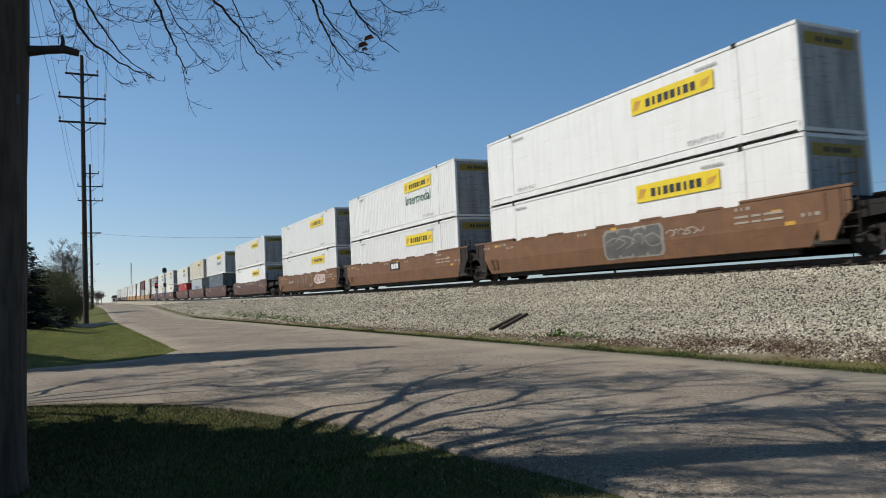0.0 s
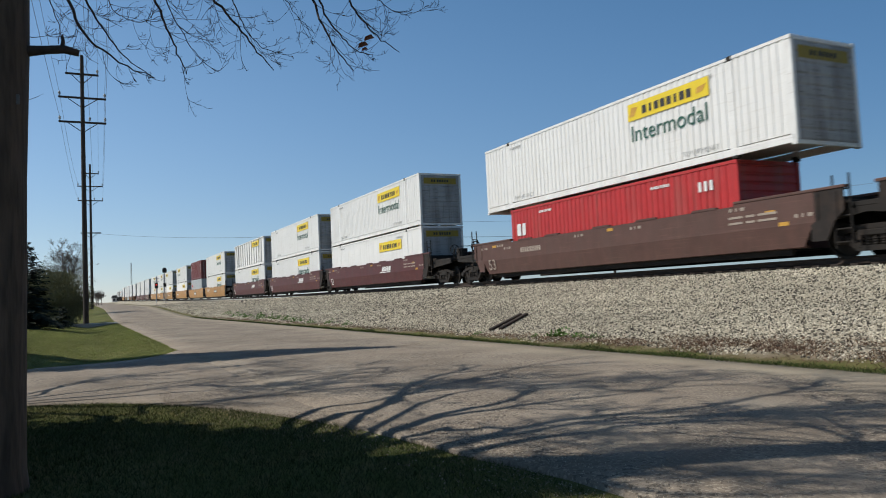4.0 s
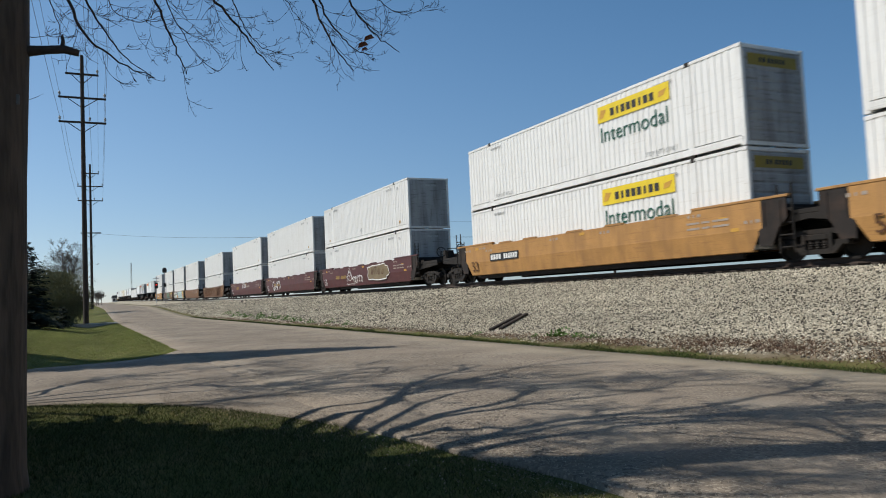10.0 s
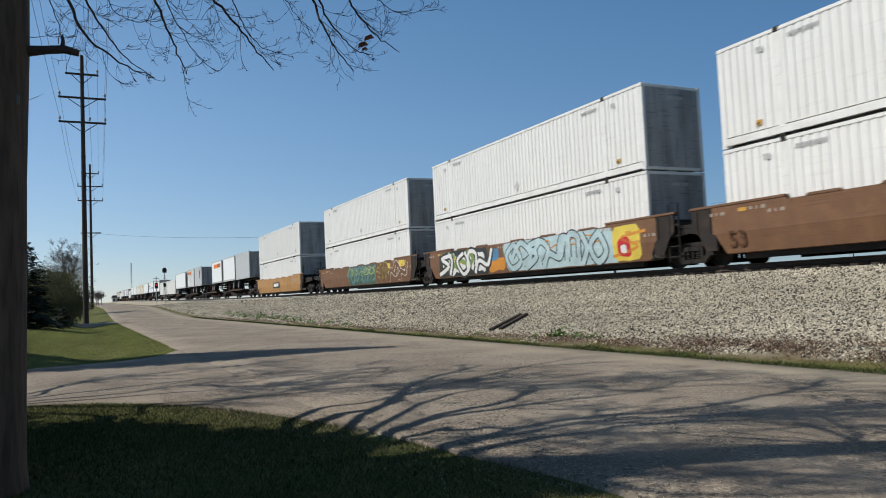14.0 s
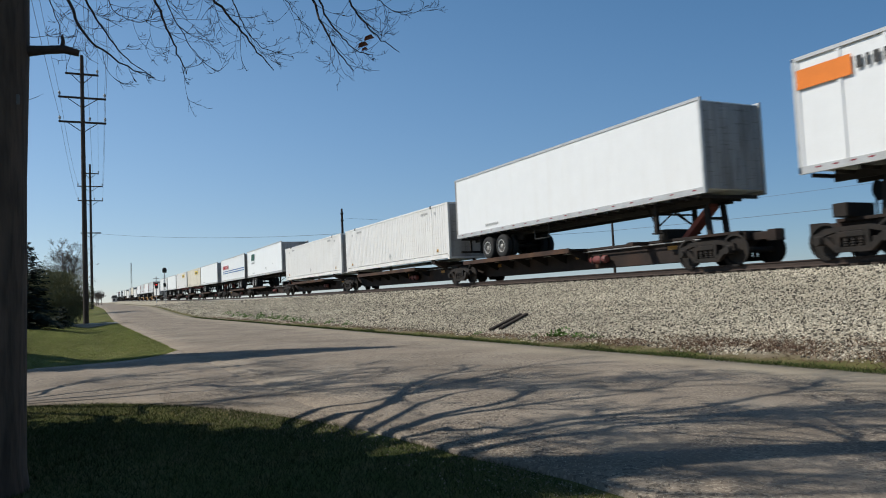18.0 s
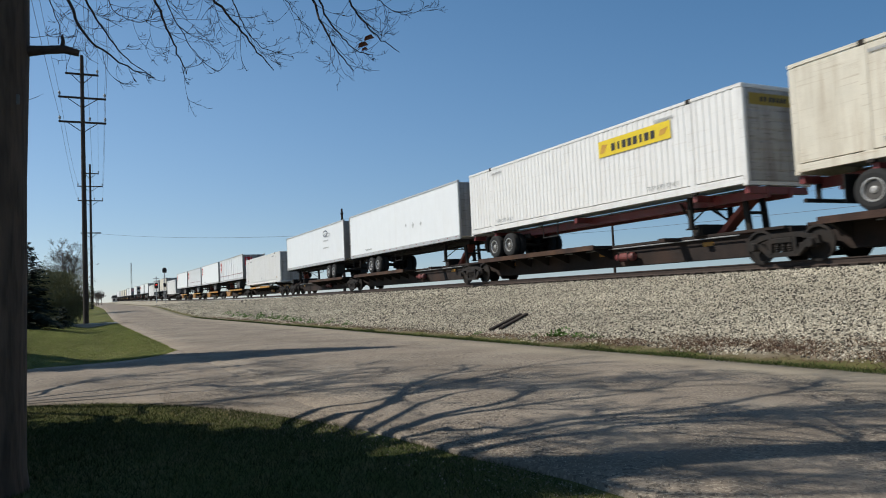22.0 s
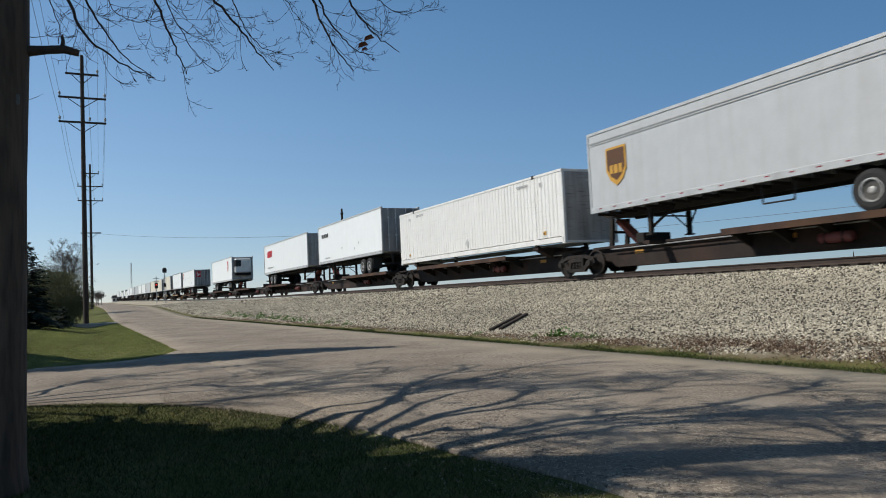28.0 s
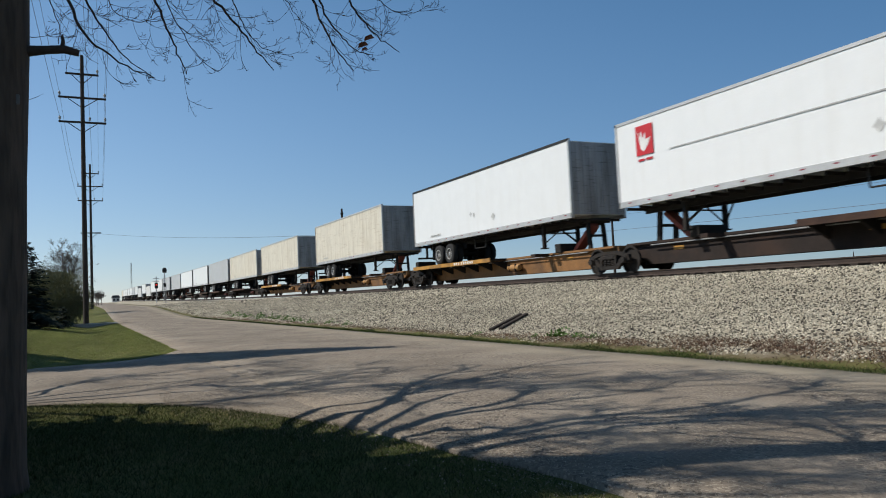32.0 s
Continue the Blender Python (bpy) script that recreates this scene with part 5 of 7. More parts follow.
two(-20.2, "rust", "coupler", "joint", PLATE, PLATE, decals=[ground_coat(11, "smudgegrey", 0.0, 3.0, 0.44, 1.46, 0.03), *(ground_coat(12 + k, "slategrey", 0.10 + 0.68 * k, 0.82 + 0.68 * k, 0.47 + 0.03 * (k % 2), 1.38 + 0.05 * (k % 2), 0.03, 0.0, 0.004) for k in range(4)), hooks(11, 0.25, 2.8, 0.75, 1.2, 4, [("smudgegrey", 0.018)]), hooks(12, 3.2, 4.6, 0.98, 1.2, 6, [("fadedink", 0.018)])])
two(-39.65, "rust", "joint", "joint", INTER, CORR, decals=[plate(1.5, 0.42, "black", 0.2, 1.24), bar_word([0.3, 0.3, 0.3], 0.28, "whiteink", 0.2, 1.24, y=-1.466)])
two(-59.1, "rust", "joint", "coupler", CORR, CORR, decals=[plate(2.3, 0.32, "brown", -4.4, 1.06), bar_word([0.13] * 10, 0.2, "fadedink", -4.4, 1.06, y=-1.466), paint(23, 5.2, 0.95, 4, 0.10, "ghost", -0.2, 1.0, -1.456), patch(24, 3.2, 0.8, "spray_pink", 4.3, 1.06, -1.456), paint(29, 2.6, 0.55, 4, 0.03, "ghost", 4.3, 1.1, -1.461)])
two(-82.65, "brown", "coupler", "coupler", CORR, PLATE, decals=[hooks(31, -1.0, 4.6, 1.3, 1.5, 16, [("fadedink", 0.016)]), hooks(32, -6.2, -4.4, 1.15, 1.4, 6, [("whiteink", 0.02)])])
GREY40 = dict(SHORT, colour="grey", label="dark grey corrugated forty foot container")
PALE40 = dict(SHORT, colour="palegrey", extra=[("blueink", [0.36] * 5, 0.46, 1.0, 1.62, 0.66)], label="pale blue-grey corrugated container with dark blue blocks")
RED40 = dict(SHORT, colour="red", h=2.591, extra=[("whiteink", [0.3, 0.25], 0.5, -5.3, 1.7, 0.1), ("whiteink", [0.12] * 3, 0.3, 4.9, 2.0, 0.1)], label="bright red corrugated forty foot container")
two(-106.2, "brown", "coupler", "joint", INTER, GREY40)
two(-125.72, "brown", "joint", "joint", dict(CORR, colour="cream", label="cream corrugated freight container with a yellow panel"), PALE40)
two(-145.2, "brown", "joint", "coupler", INTER, RED40)


def NUMBER(x, z):
    """A black board with white bars."""
    return [plate(2.4, 0.34, "black", x, z, "black board with white bars"), bar_word([0.17, 0.17, 0.17, 0.17], 0.22, "whiteink", x - 0.68, z, y=-1.466), bar_word([0.13] * 6, 0.22, "whiteink", x + 0.55, z, y=-1.466)]


BIGBARS = [0.3, 0.3, 0.3, 0.3]
M["spray_green"] = mat("spray_green", (0.20, 0.28, 0.08), 0.6, var=0.2)
M["spray_pale"] = mat("spray_pale_blue", (0.42, 0.55, 0.58), 0.6, var=0.15)
M["spray_orange"] = mat("spray_orange", (0.60, 0.25, 0.04), 0.6, var=0.15)
M["spray_yellow"] = mat("spray_yellow", (0.68, 0.52, 0.08), 0.6, var=0.15)
M["spray_dark"] = mat("spray_dark", (0.03, 0.035, 0.035), 0.6, var=0.2)
M["spray_blue"] = mat("spray_blue", (0.08, 0.22, 0.38), 0.6, var=0.2)
M["spray_moss"] = mat("spray_moss", (0.055, 0.12, 0.09), 0.6, var=0.35, scales=(3, 20), dirt=(0.12, 0.16, 0.12), dirt_amount=0.7, dirt_scale=4.0)
M["spray_lime"] = mat("spray_lime", (0.42, 0.46, 0.08), 0.6, var=0.15)
M["spray_slate"] = mat("spray_slate", (0.09, 0.11, 0.15), 0.6, var=0.2)
mline = [bar_word(BIGBARS, 0.27, "whiteink", 3.1, 1.16, 0.3, -1.448), plate(1.7, 0.05, "whiteink", 2.9, 0.96)]
two(-168.75, "maroon", "coupler", "joint", INTER, PLATE, decals=mline)
two(-188.2, "maroon", "joint", "joint", INTER, INTER, decals=mline)
two(-207.75, "maroon", "joint", "coupler", POST, INTER, decals=mline)
two(-231.3, "yellow", "coupler", "joint", INTER, INTER, decals=[paint(37, 2.6, 0.55, 5, 0.028, "whiteink", -5.2, 1.2), *NUMBER(0.9, 1.04)])
OXIDE40 = dict(SHORT, colour="oxide", end="doors", extra=[("whiteink", [0.2], 0.9, -5.6, 1.9, 0.1), ("whiteink", [0.12, 0.12], 0.9, 5.3, 1.9, 0.12), ("goldink", [0.35], 0.3, 4.9, 1.2, 0.1)], label="dark oxide red corrugated forty foot container")
PALE40B = dict(SHORT, colour="palegrey", extra=[("redink", [0.30] * 4, 0.36, -4.6, 1.9, 0.10)], label="pale grey corrugated forty foot container")
ttx = [plate(2.6, 0.50, "black", -0.2, 0.98, "black board with white shapes"), bar_word([0.58, 0.58, 0.62], 0.30, "whiteink", -0.2, 0.98, 0.12, y=-1.466)] + [patch(90, 0.9, 0.14, "edge", 3.1, 1.32)]
two(-250.9, "yellow", "joint", "joint", OXIDE40, PALE40B, decals=ttx)
two(-271.4, "yellow", "joint", "coupler", dict(INTER, sign=[(-3.5, 2.33, "greenink")]), PLATE, decals=NUMBER(-4.9, 1.04))
two(-295.2, "yellow", "coupler", "joint", dict(CORR, end="doors", sign=[(-3.27, 2.2)]), PLATE, decals=NUMBER(2.0, 1.04) + [paint(41, 1.5, 0.9, 2, 0.07, "spray_slate", -2.4, 1.05, -1.456), paint(46, 1.3, 0.6, 4, 0.03, "ink", -1.2, 0.9, -1.456)])
two(-314.45, "yellow", "joint", "joint", INTER, INTER, decals=ttx)
two(-334.0, "yellow", "joint", "coupler", INTER, INTER, decals=NUMBER(-5.0, 1.04))
mb = [bar_word([0.15] * 4, 0.24, "fadedgold", -4.75, 0.98), bar_word([0.13] * 6, 0.22, "fadedgold", -3.45, 0.96)]
two(-357.55, "maroon", "coupler", "joint", BLANK, BLANK, decals=mb + [patch(3, 3.9, 1.0, "tan", 3.25, 1.02, -1.456), rimmed(3, 3.9, 1.0, 0.028, "whiteink", 3.25, 1.02, -1.456), paint(42, 2.6, 0.5, 4, 0.03, "brownink", 3.2, 1.1, -1.460), line_mark(43, "whiteink", [(-2.95, 0.4), (-2.6, 0.9), (-2.2, 1.52)], 0.016), line_mark(44, "whiteink", [(-2.2, 1.52), (-1.7, 0.95), (-1.2, 0.42)], 0.016), line_mark(45, "whiteink", [(-2.95, 0.4), (-2.0, 0.44), (-1.2, 0.42)], 0.016),
    line_mark(46, "whiteink", [(-2.75, 0.9), (-2.2, 1.25), (-1.6, 0.85)], 0.016), line_mark(47, "whiteink", [(-2.75, 0.9), (-2.2, 0.66), (-1.6, 0.85)], 0.016), line_mark(48, "whiteink", [(-2.45, 1.22), (-2.2, 1.33), (-1.95, 1.2)], 0.014),
    hooks(49, -2.6, -1.8, 0.75, 1.08, 3, [("whiteink", 0.014)]), hooks(44, -1.5, 0.6, 0.5, 0.95, 5, [("whiteink", 0.028)])])
two(-376.95, "maroon", "joint", "joint", BLANK, BLANK, decals=mb + [hooks(47, -5.6, -2.9, 0.5, 1.35, 5, [("spray_dark", 0.11), ("whiteink", 0.07)])])
two(-396.4, "maroon", "joint", "coupler", BLANK, BLANK, decals=[bar_word(BIGBARS, 0.34, "fadedgold", -4.4, 1.1, 0.3, -1.448), paint(53, 2.2, 0.55, 4, 0.03, "whiteink", -0.6, 1.3), bar_word([0.13] * 9, 0.2, "fadedink", 1.6, 1.2)])
two(-420.0, "rust", "coupler", "coupler", BLANK, BLANK, kind="ribbed", number=False)
two(-443.5, "rust", "coupler", "joint", BLANK, BLANK, decals=[plate(2.3, 0.3, "ghost", 3.4, 1.12), bar_word([0.13] * 9, 0.2, "brownink", 3.4, 1.12, y=-1.466)])


wild = [ground_coat(5, "spray_pale", -0.9, 6.5, 0.34, 1.57, 0.03, -0.25), ground_coat(6, "spray_dark", -7.4, -2.4, 0.34, 1.56, 0.05), ground_coat(7, "spray_yellow", 6.35, 7.75, 0.36, 1.55, 0.04, 0.0, 0.003), ground_coat(8, "spray_orange", -2.3, -0.9, 0.4, 0.95, 0.1, 0.5),
        ground_coat(15, "spray_blue", -2.2, -1.4, 0.9, 1.45, 0.1, 0.0, 0.003), ground_coat(16, "whiteink", -7.0, -2.7, 0.5, 1.3, 0.3, 0.0, 0.003), ground_coat(17, "redink", 6.6, 7.25, 0.5, 1.15, 0.08, 0.0, 0.006), ground_coat(18, "whiteink", 6.75, 7.05, 0.62, 0.92, 0.05, 0.0, 0.009),
        hooks(59, -7.2, -2.5, 0.42, 1.5, 5, [("spray_dark", 0.20), ("whiteink", 0.09)]), hooks(60, -6.6, -3.2, 0.7, 1.5, 3, [("spray_green", 0.12)]), hooks(61, -5.8, -4.9, 0.9, 1.25, 1, [("spray_yellow", 0.06)]),
        hooks(80, -0.6, 6.0, 0.42, 1.5, 9, [("spray_dark", 0.165), ("spray_pale", 0.115)]), hooks(81, -0.2, 5.6, 1.0, 1.48, 4, [("spray_orange", 0.025)]), hooks(82, 6.5, 7.6, 0.5, 1.3, 1, [("spray_orange", 0.05)])]
two(-462.85, "rust", "joint", "joint", BLANK, BLANK, decals=wild, number=False)
two(-482.4, "rust", "joint", "coupler", BLANK, BLANK, decals=[ground_coat(67, "spray_moss", -2.4, 3.0, 0.34, 1.56, 0.05), hooks(67, -2.2, 2.9, 0.45, 1.5, 10, [("spray_blue", 0.07), ("spray_green", 0.03)]), hooks(66, -2.4, 2.6, 0.95, 1.4, 6, [("spray_lime", 0.032)]),
    ground_coat(68, "spray_yellow", 4.6, 5.4, 1.15, 1.5, 0.06), ground_coat(69, "spray_yellow", 6.7, 7.6, 1.2, 1.55, 0.06), hooks(68, 3.0, 5.0, 0.45, 1.45, 3, [("spray_lime", 0.17), ("rust", 0.14)]), hooks(69, 5.3, 7.5, 0.45, 1.5, 3, [("whiteink", 0.16), ("rust", 0.13)]), hooks(70, 3.2, 4.9, 0.6, 1.3, 2, [("spray_lime", 0.02)])], number=False)
two(-505.85, "yellow", "coupler", "coupler", BLANK, BLANK, decals=ttx)


# decals on trailers: flat shapes on the near side
def mark(draw_key, material, draw, x, z, label=""):
    return lambda body: piece("decal", shape(draw_key, material, draw), body, (x, NEAR + 0.002, z), label)


def oval_ring(bm, a, b, r):
    pts = [(a * math.cos(k * math.pi / 14), b * math.sin(k * math.pi / 14)) for k in range(29)]
    ribbon(bm, pts, r, -0.004)


def shield(bm, w, h):
    prism(bm, [(-w / 2, h / 2), (w / 2, h / 2), (w / 2, -h * 0.1), (w * 0.3, -h * 0.35), (0, -h / 2), (-w * 0.3, -h * 0.35), (-w / 2, -h * 0.1)], "y", -0.006, 0)


def ship_shield(x, z):
    def put(body):
        s = piece("decal", shape("shield", "goldink", shield, 1.05, 1.35), body, (x, NEAR + 0.002, z), "brown and gold shield emblem")
        piece("decal", shape("shield_in", "brownink", shield, 0.9, 1.1), s, (0, -0.008, 0.05))
        piece("decal", shape("shield_bars", "goldink", bars, [0.16, 0.2, 0.16], 0.3, 0.06), s, (0, -0.016, -0.1))
    return put




def red_square(x, z, w=0.8, h=0.98):
    def put(body):
        s = piece("decal", shape(("red_square", w, h), "redink", slab, w, h, 0.006), body, (x, NEAR + 0.002, z), "red emblem panel with a white figure")
        piece("decal", shape("white_wedge", "whiteink", lambda bm: prism(bm, [(-0.3, 0.36), (-0.22, 0.1), (-0.14, 0.30), (-0.06, 0.06), (0.04, 0.24), (0.08, 0.0), (0.3, 0.06), (0.18, -0.16), (-0.02, -0.38), (-0.16, -0.3), (-0.22, -0.1)], "y", -0.004, 0)), s, (0, -0.007, 0))
        piece("decal", shape("red_caption", "redink", bars, [0.3, 0.3], 0.07, 0.08), body, (x, NEAR + 0.002, z - h / 2 - 0.15))
    return put


def block_mark(count, w, h, gap, material, x, z):
    return lambda body: piece("decal", shape(("block_mark", count, w, h, material), material, blocks, count, w, h, gap), body, (x, NEAR + 0.002, z))


def bar_mark(widths, h, material, x, z, slant=0.0):
    return lambda body: piece("decal", shape(("bar_mark", tuple(widths), h, material, slant), material, bars, widths, h, 0.08, slant), body, (x, NEAR + 0.002, z))


def band(w, h, material, x, z):
    return lambda body: piece("stripe", shape(("band", w, h, material), material, slab, w, h, 0.005), body, (x, NEAR + 0.002, z))


def scuffs(seed, L):
    """Worn round patches where labels were scrubbed off."""
    rng = random.Random(seed)

    def put(body):
        for k in range(3):
            r = rng.choice((0.12, 0.17))
            piece("scuff", shape(("scuff", r), "smudge", smudge, r), body, (rng.uniform(-L / 3, L / 3), NEAR + 0.012, rng.uniform(0.6, 1.4)))
    return put


ids = bar_mark([0.07] * 8, 0.10, "greyink", -4.6, 0.40)


def van(back, front, nose, **kw):
    trailer((back + front) / 2, round(front - back, 1) if "L" not in kw else kw.pop("L"), nose, **kw)


P28 = dict(L=8.35, single=True, h=3.02)
van(-527.55, -519.2, 1, side="plate", colour="silver", decals=[ids], label="grey short trailer with a single axle", **P28)
van(-536.4, -528.05, -1, decals=[ids], label="white short trailer with a single axle", **P28)
ORANGE = [band(5.6, 0.52, "orangeink", 0.55, 2.36), bar_mark([0.2, 0.18, 0.12, 0.18, 0.2, 0.2, 0.18], 0.34, "brownink", 1.75, 2.36)]
van(-546.15, -537.6, 1, side="plate", decals=ORANGE, label="white short trailer with orange bands", **P28)
van(-564.8, -556.45, 1, colour="silver", decals=[ship_shield(1.9, 1.75), band(8.2, 0.03, "greyink", 0, 2.52), band(8.2, 0.03, "greyink", 0, 2.44)], label="silver-grey short trailer with a brown shield emblem", **P28)
van(-573.95, -565.6, -1, side="post", decals=[band(1.5, 0.5, "orangeink", -3.3, 2.42), block_mark(5, 0.15, 0.30, 0.10, "ink", -1.85, 2.42), band(2.2, 0.5, "orangeink", -0.1, 2.42)], label="white short trailer with an orange band", **P28)
van(-593.25, -577.1, 1, decals=[ids])
van(-645.1, -629.0, 1, axle=3.3, decals=[bar_mark([0.6, 0.3, 0.5], 0.7, "greenink", -4.9, 2.1, 0.3), bar_mark([0.15] * 7, 0.16, "greyink", -4.9, 1.5), scuffs(3, 16), ids], label="white box trailer with dark green slanted bars")
van(-662.8, -646.65, -1, decals=[block_mark(8, 0.34, 0.46, 0.24, "redink", -4.4, 1.78), band(14.2, 0.09, "skyink", 0.6, 1.05), band(14.2, 0.09, "skyink", 0.6, 1.3), scuffs(4, 16)], side="slat", label="white slatted box trailer with red block marks and blue stripes")
van(-682.25, -666.0, 1, decals=[ids], top="alu")
van(-734.2, -717.7, 1, axle=4.4, decals=[ids, scuffs(5, 16)])
van(-751.8, -735.45, -1, decals=[mark("oval_ring", "spray_slate", lambda bm: oval_ring(bm, 0.52, 0.2, 0.035), 3.7, 2.3), mark("oval_ring_low", "greyink", lambda bm: oval_ring(bm, 0.9, 0.12, 0.02), 4.1, 2.15), bar_mark([0.3, 0.4, 0.3], 0.08, "smudge", 3.8, 1.75), bar_mark([0.07] * 10, 0.10, "greyink", 3.8, 1.2)], label="white box trailer with a thin dark swoosh emblem")
van(-788.72, -772.6, -1, side="post", decals=[red_square(-6.8, 2.0), band(15.6, 0.045, "darkred", 0, 0.72)], emblem=True, label="white ribbed box trailer with a red emblem panel")
van(-806.0, -789.9, -1, decals=[red_square(-6.9, 2.1), ids], emblem=True, label="white box trailer with a red emblem panel")
van(-823.1, -807.08, -1, side="post", decals=[red_square(-6.8, 2.0), band(15.6, 0.045, "darkred", 0, 0.72)], emblem=True, label="white ribbed box trailer with a red emblem panel")
van(-840.2, -824.1, -1, axle=3.9, decals=[red_square(-7.0, 2.0), scuffs(6, 16)], emblem=True, label="white box trailer with a red emblem panel")
van(-877.35, -861.2, -1, colour="cream", decals=[scuffs(7, 16), ids], label="yellowed white box trailer with scrubbed-off marks")
van(-894.6, -881.0, -1, axle=2.5, colour="silver", decals=[ship_shield(-5.25, 1.5), band(13.3, 0.03, "greyink", 0, 2.52), band(13.3, 0.03, "greyink", 0, 2.44)], label="silver-grey box trailer with a brown shield emblem")
van(-929.0, -915.3, -1, axle=3.25, decals=[block_mark(5, 0.22, 0.28, 0.15, "ink", -5.0, 2.1), ids, scuffs(8, 12)], label="white box trailer with black block marks")
van(-948.4, -932.2, 1, decals=[bar_mark([0.42, 0.36, 0.42, 0.42], 0.62, "redink", -5.6, 1.95, 0.25), bar_mark([0.12] * 12, 0.12, "greyink", -5.4, 0.6)], label="white box trailer with red block marks")
van(-982.8, -966.75, 1, h=3.02, decals=[red_square(5.05, 2.05)], reefer=True, emblem=True, label="white refrigerated trailer with a red emblem panel")
van(-1017.85, -1001.7, -1, decals=[red_square(-6.6, 2.1), scuffs(9, 16), band(9.0, 0.03, "greyink", -1.0, 1.6)], emblem=True, label="white box trailer with a red emblem panel")
van(-1035.2, -1020.55, 1, h=3.04, decals=[ids, scuffs(10, 14)], top="black")
van(-1054.6, -1040.0, 1, h=3.04, colour="cream", decals=[ids], label="yellowed white box trailer riding on a spine car")
van(-1074.6, -1060.0, 1, colour="cream", decals=[ids], label="yellowed white box trailer riding on a spine car")

ON_SPINE = 1.245
for s, kw in ((-602.25, {}), (-619.5, {}), (-762.65, {}), (-851.55, {}), (-904.35, {})):
    container(s, ON_SPINE, **dict(BLANK, **kw))
for s, tone in ((-690.8, "cream"), (-708.45, "white")):
    trailer(s, 16.1, 1, chassis=True, label="dark red skeletal chassis under a container")
    container(s, TRAILER_FLOOR, **dict(CORR if tone == "white" else PLATE, colour=tone, sign=[(3.5, 2.2)], label="%s container with a yellow panel on a trailer chassis" % tone))

# centre, wheels' end, beam colour
LINE = [(-527.8, "both"), (-546.3, "both"), (-565.2, "both"), (-585.1, "back"), (-602.2, "box"), (-619.5, "box"), (-637.0, "back"), (-654.7, "front"),
        (-674.1, "back"), (-690.8, "back"), (-708.4, "back"), (-726.0, "back"), (-743.6, "front"),
        (-762.7, "box"), (-780.6, "front"), (-797.9, "front"), (-815.1, "front"), (-832.2, "front"),
        (-851.5, "box"), (-869.3, "front"), (-887.5, "front"), (-904.4, "box"), (-922.2, "front"),
        (-940.3, "back"), (-957.5, "back"), (-974.8, "back"), (-992.0, "back"), (-1009.8, "front"),
        (-1027.9, "back"), (-1047.2, "back"), (-1067.3, "back")]
tail = -1085.0
rng = random.Random(5)
k = 0
while tail > -1400:
    how = rng.choice(("back", "front", "back", "box"))
    LINE.append((tail, how))
    if how == "box":
        container(tail, ON_SPINE, **BLANK)
    else:
        trailer(tail, 16.1, 1 if how == "back" else -1, colour=rng.choice(("vanwhite", "vanwhite", "cream", "silver")), decals=[ids])
    k += 1
    tail -= 19.4 if k % 5 == 0 else 17.5
for i, (s, load) in enumerate(LINE):
    ahead = LINE[i - 1][0] - s if i else 19.6
    behind = s - LINE[i + 1][0] if i + 1 < len(LINE) else 17.5
    tone = "shadebeam" if -850 < s < -752 else "orangebeam" if -1080 < s < -1018 else "ruststeel"
    spine_car(s, ahead / 2 if ahead < 18.6 else 8.75, behind / 2 if behind < 18.6 else 8.75, load, tone,
              "joint" if ahead < 18.6 else "coupler", "joint" if behind < 18.6 else "coupler")


# ---- trees ----
def tube(verts, faces, pts, radii, seg=5):
    base = len(verts)
    n = len(pts)
    up = None
    for i, (p, r) in enumerate(zip(pts, radii)):
        d = (pts[min(i + 1, n - 1)] - pts[max(i - 1, 0)]).normalized()
        u = d.orthogonal().normalized() if up is None else (up - d * up.dot(d)).normalized()
        up = u
        w = d.cross(u)
        for k in range(seg):
            a = 2 * math.pi * k / seg
            verts.append(tuple(p + (u * math.cos(a) + w * math.sin(a)) * r))
    for i in range(n - 1):
        for k in range(seg):
            a, b = base + i * seg + k, base + i * seg + (k + 1) % seg
            faces.append((a, b, b + seg, a + seg))
    faces.append(tuple(base + (n - 1) * seg + k for k in range(seg)))


def branch(verts, faces, rng, start, way, length, radius, depth, droop=0.0, wiggle=0.22, kids=4, tips=0.003):
    n = max(4, int(length / (0.05 if length < 0.6 else 0.3)))
    n = min(n, 9)
    pts, p, d = [start.copy()], start.copy(), way.normalized()
    for i in range(n):
        d = (d + Vector((rng.gauss(0, wiggle), rng.gauss(0, wiggle), rng.gauss(0, wiggle) - droop)) * 0.6).normalized()
        p = p + d * (length / n)
        pts.append(p.copy())
    radii = [max(tips, radius * (1 - 0.75 * i / n)) for i in range(n + 1)]
    tube(verts, faces, pts, radii, 6 if radius > 0.02 else 4)
    if depth > 0:
        for k in range(kids):
            f = rng.uniform(0.25, 0.95)
            i = min(n - 1, int(f * n))
            q = pts[i].lerp(pts[i + 1], f * n - i)
            dd = (pts[i + 1] - pts[i]).normalized()
            side = Vector((rng.gauss(0, 1), rng.gauss(0, 1), rng.gauss(0, 0.7))).normalized()
            nd = (dd * 0.75 + (side - dd * side.dot(dd)).normalized() * rng.uniform(0.5, 0.95)).normalized()
            branch(verts, faces, rng, q, nd, length * rng.uniform(0.4, 0.62) * (1.15 - f * 0.4), max(tips, radii[i] * 0.55), depth - 1, droop * 1.1, wiggle, kids, tips)


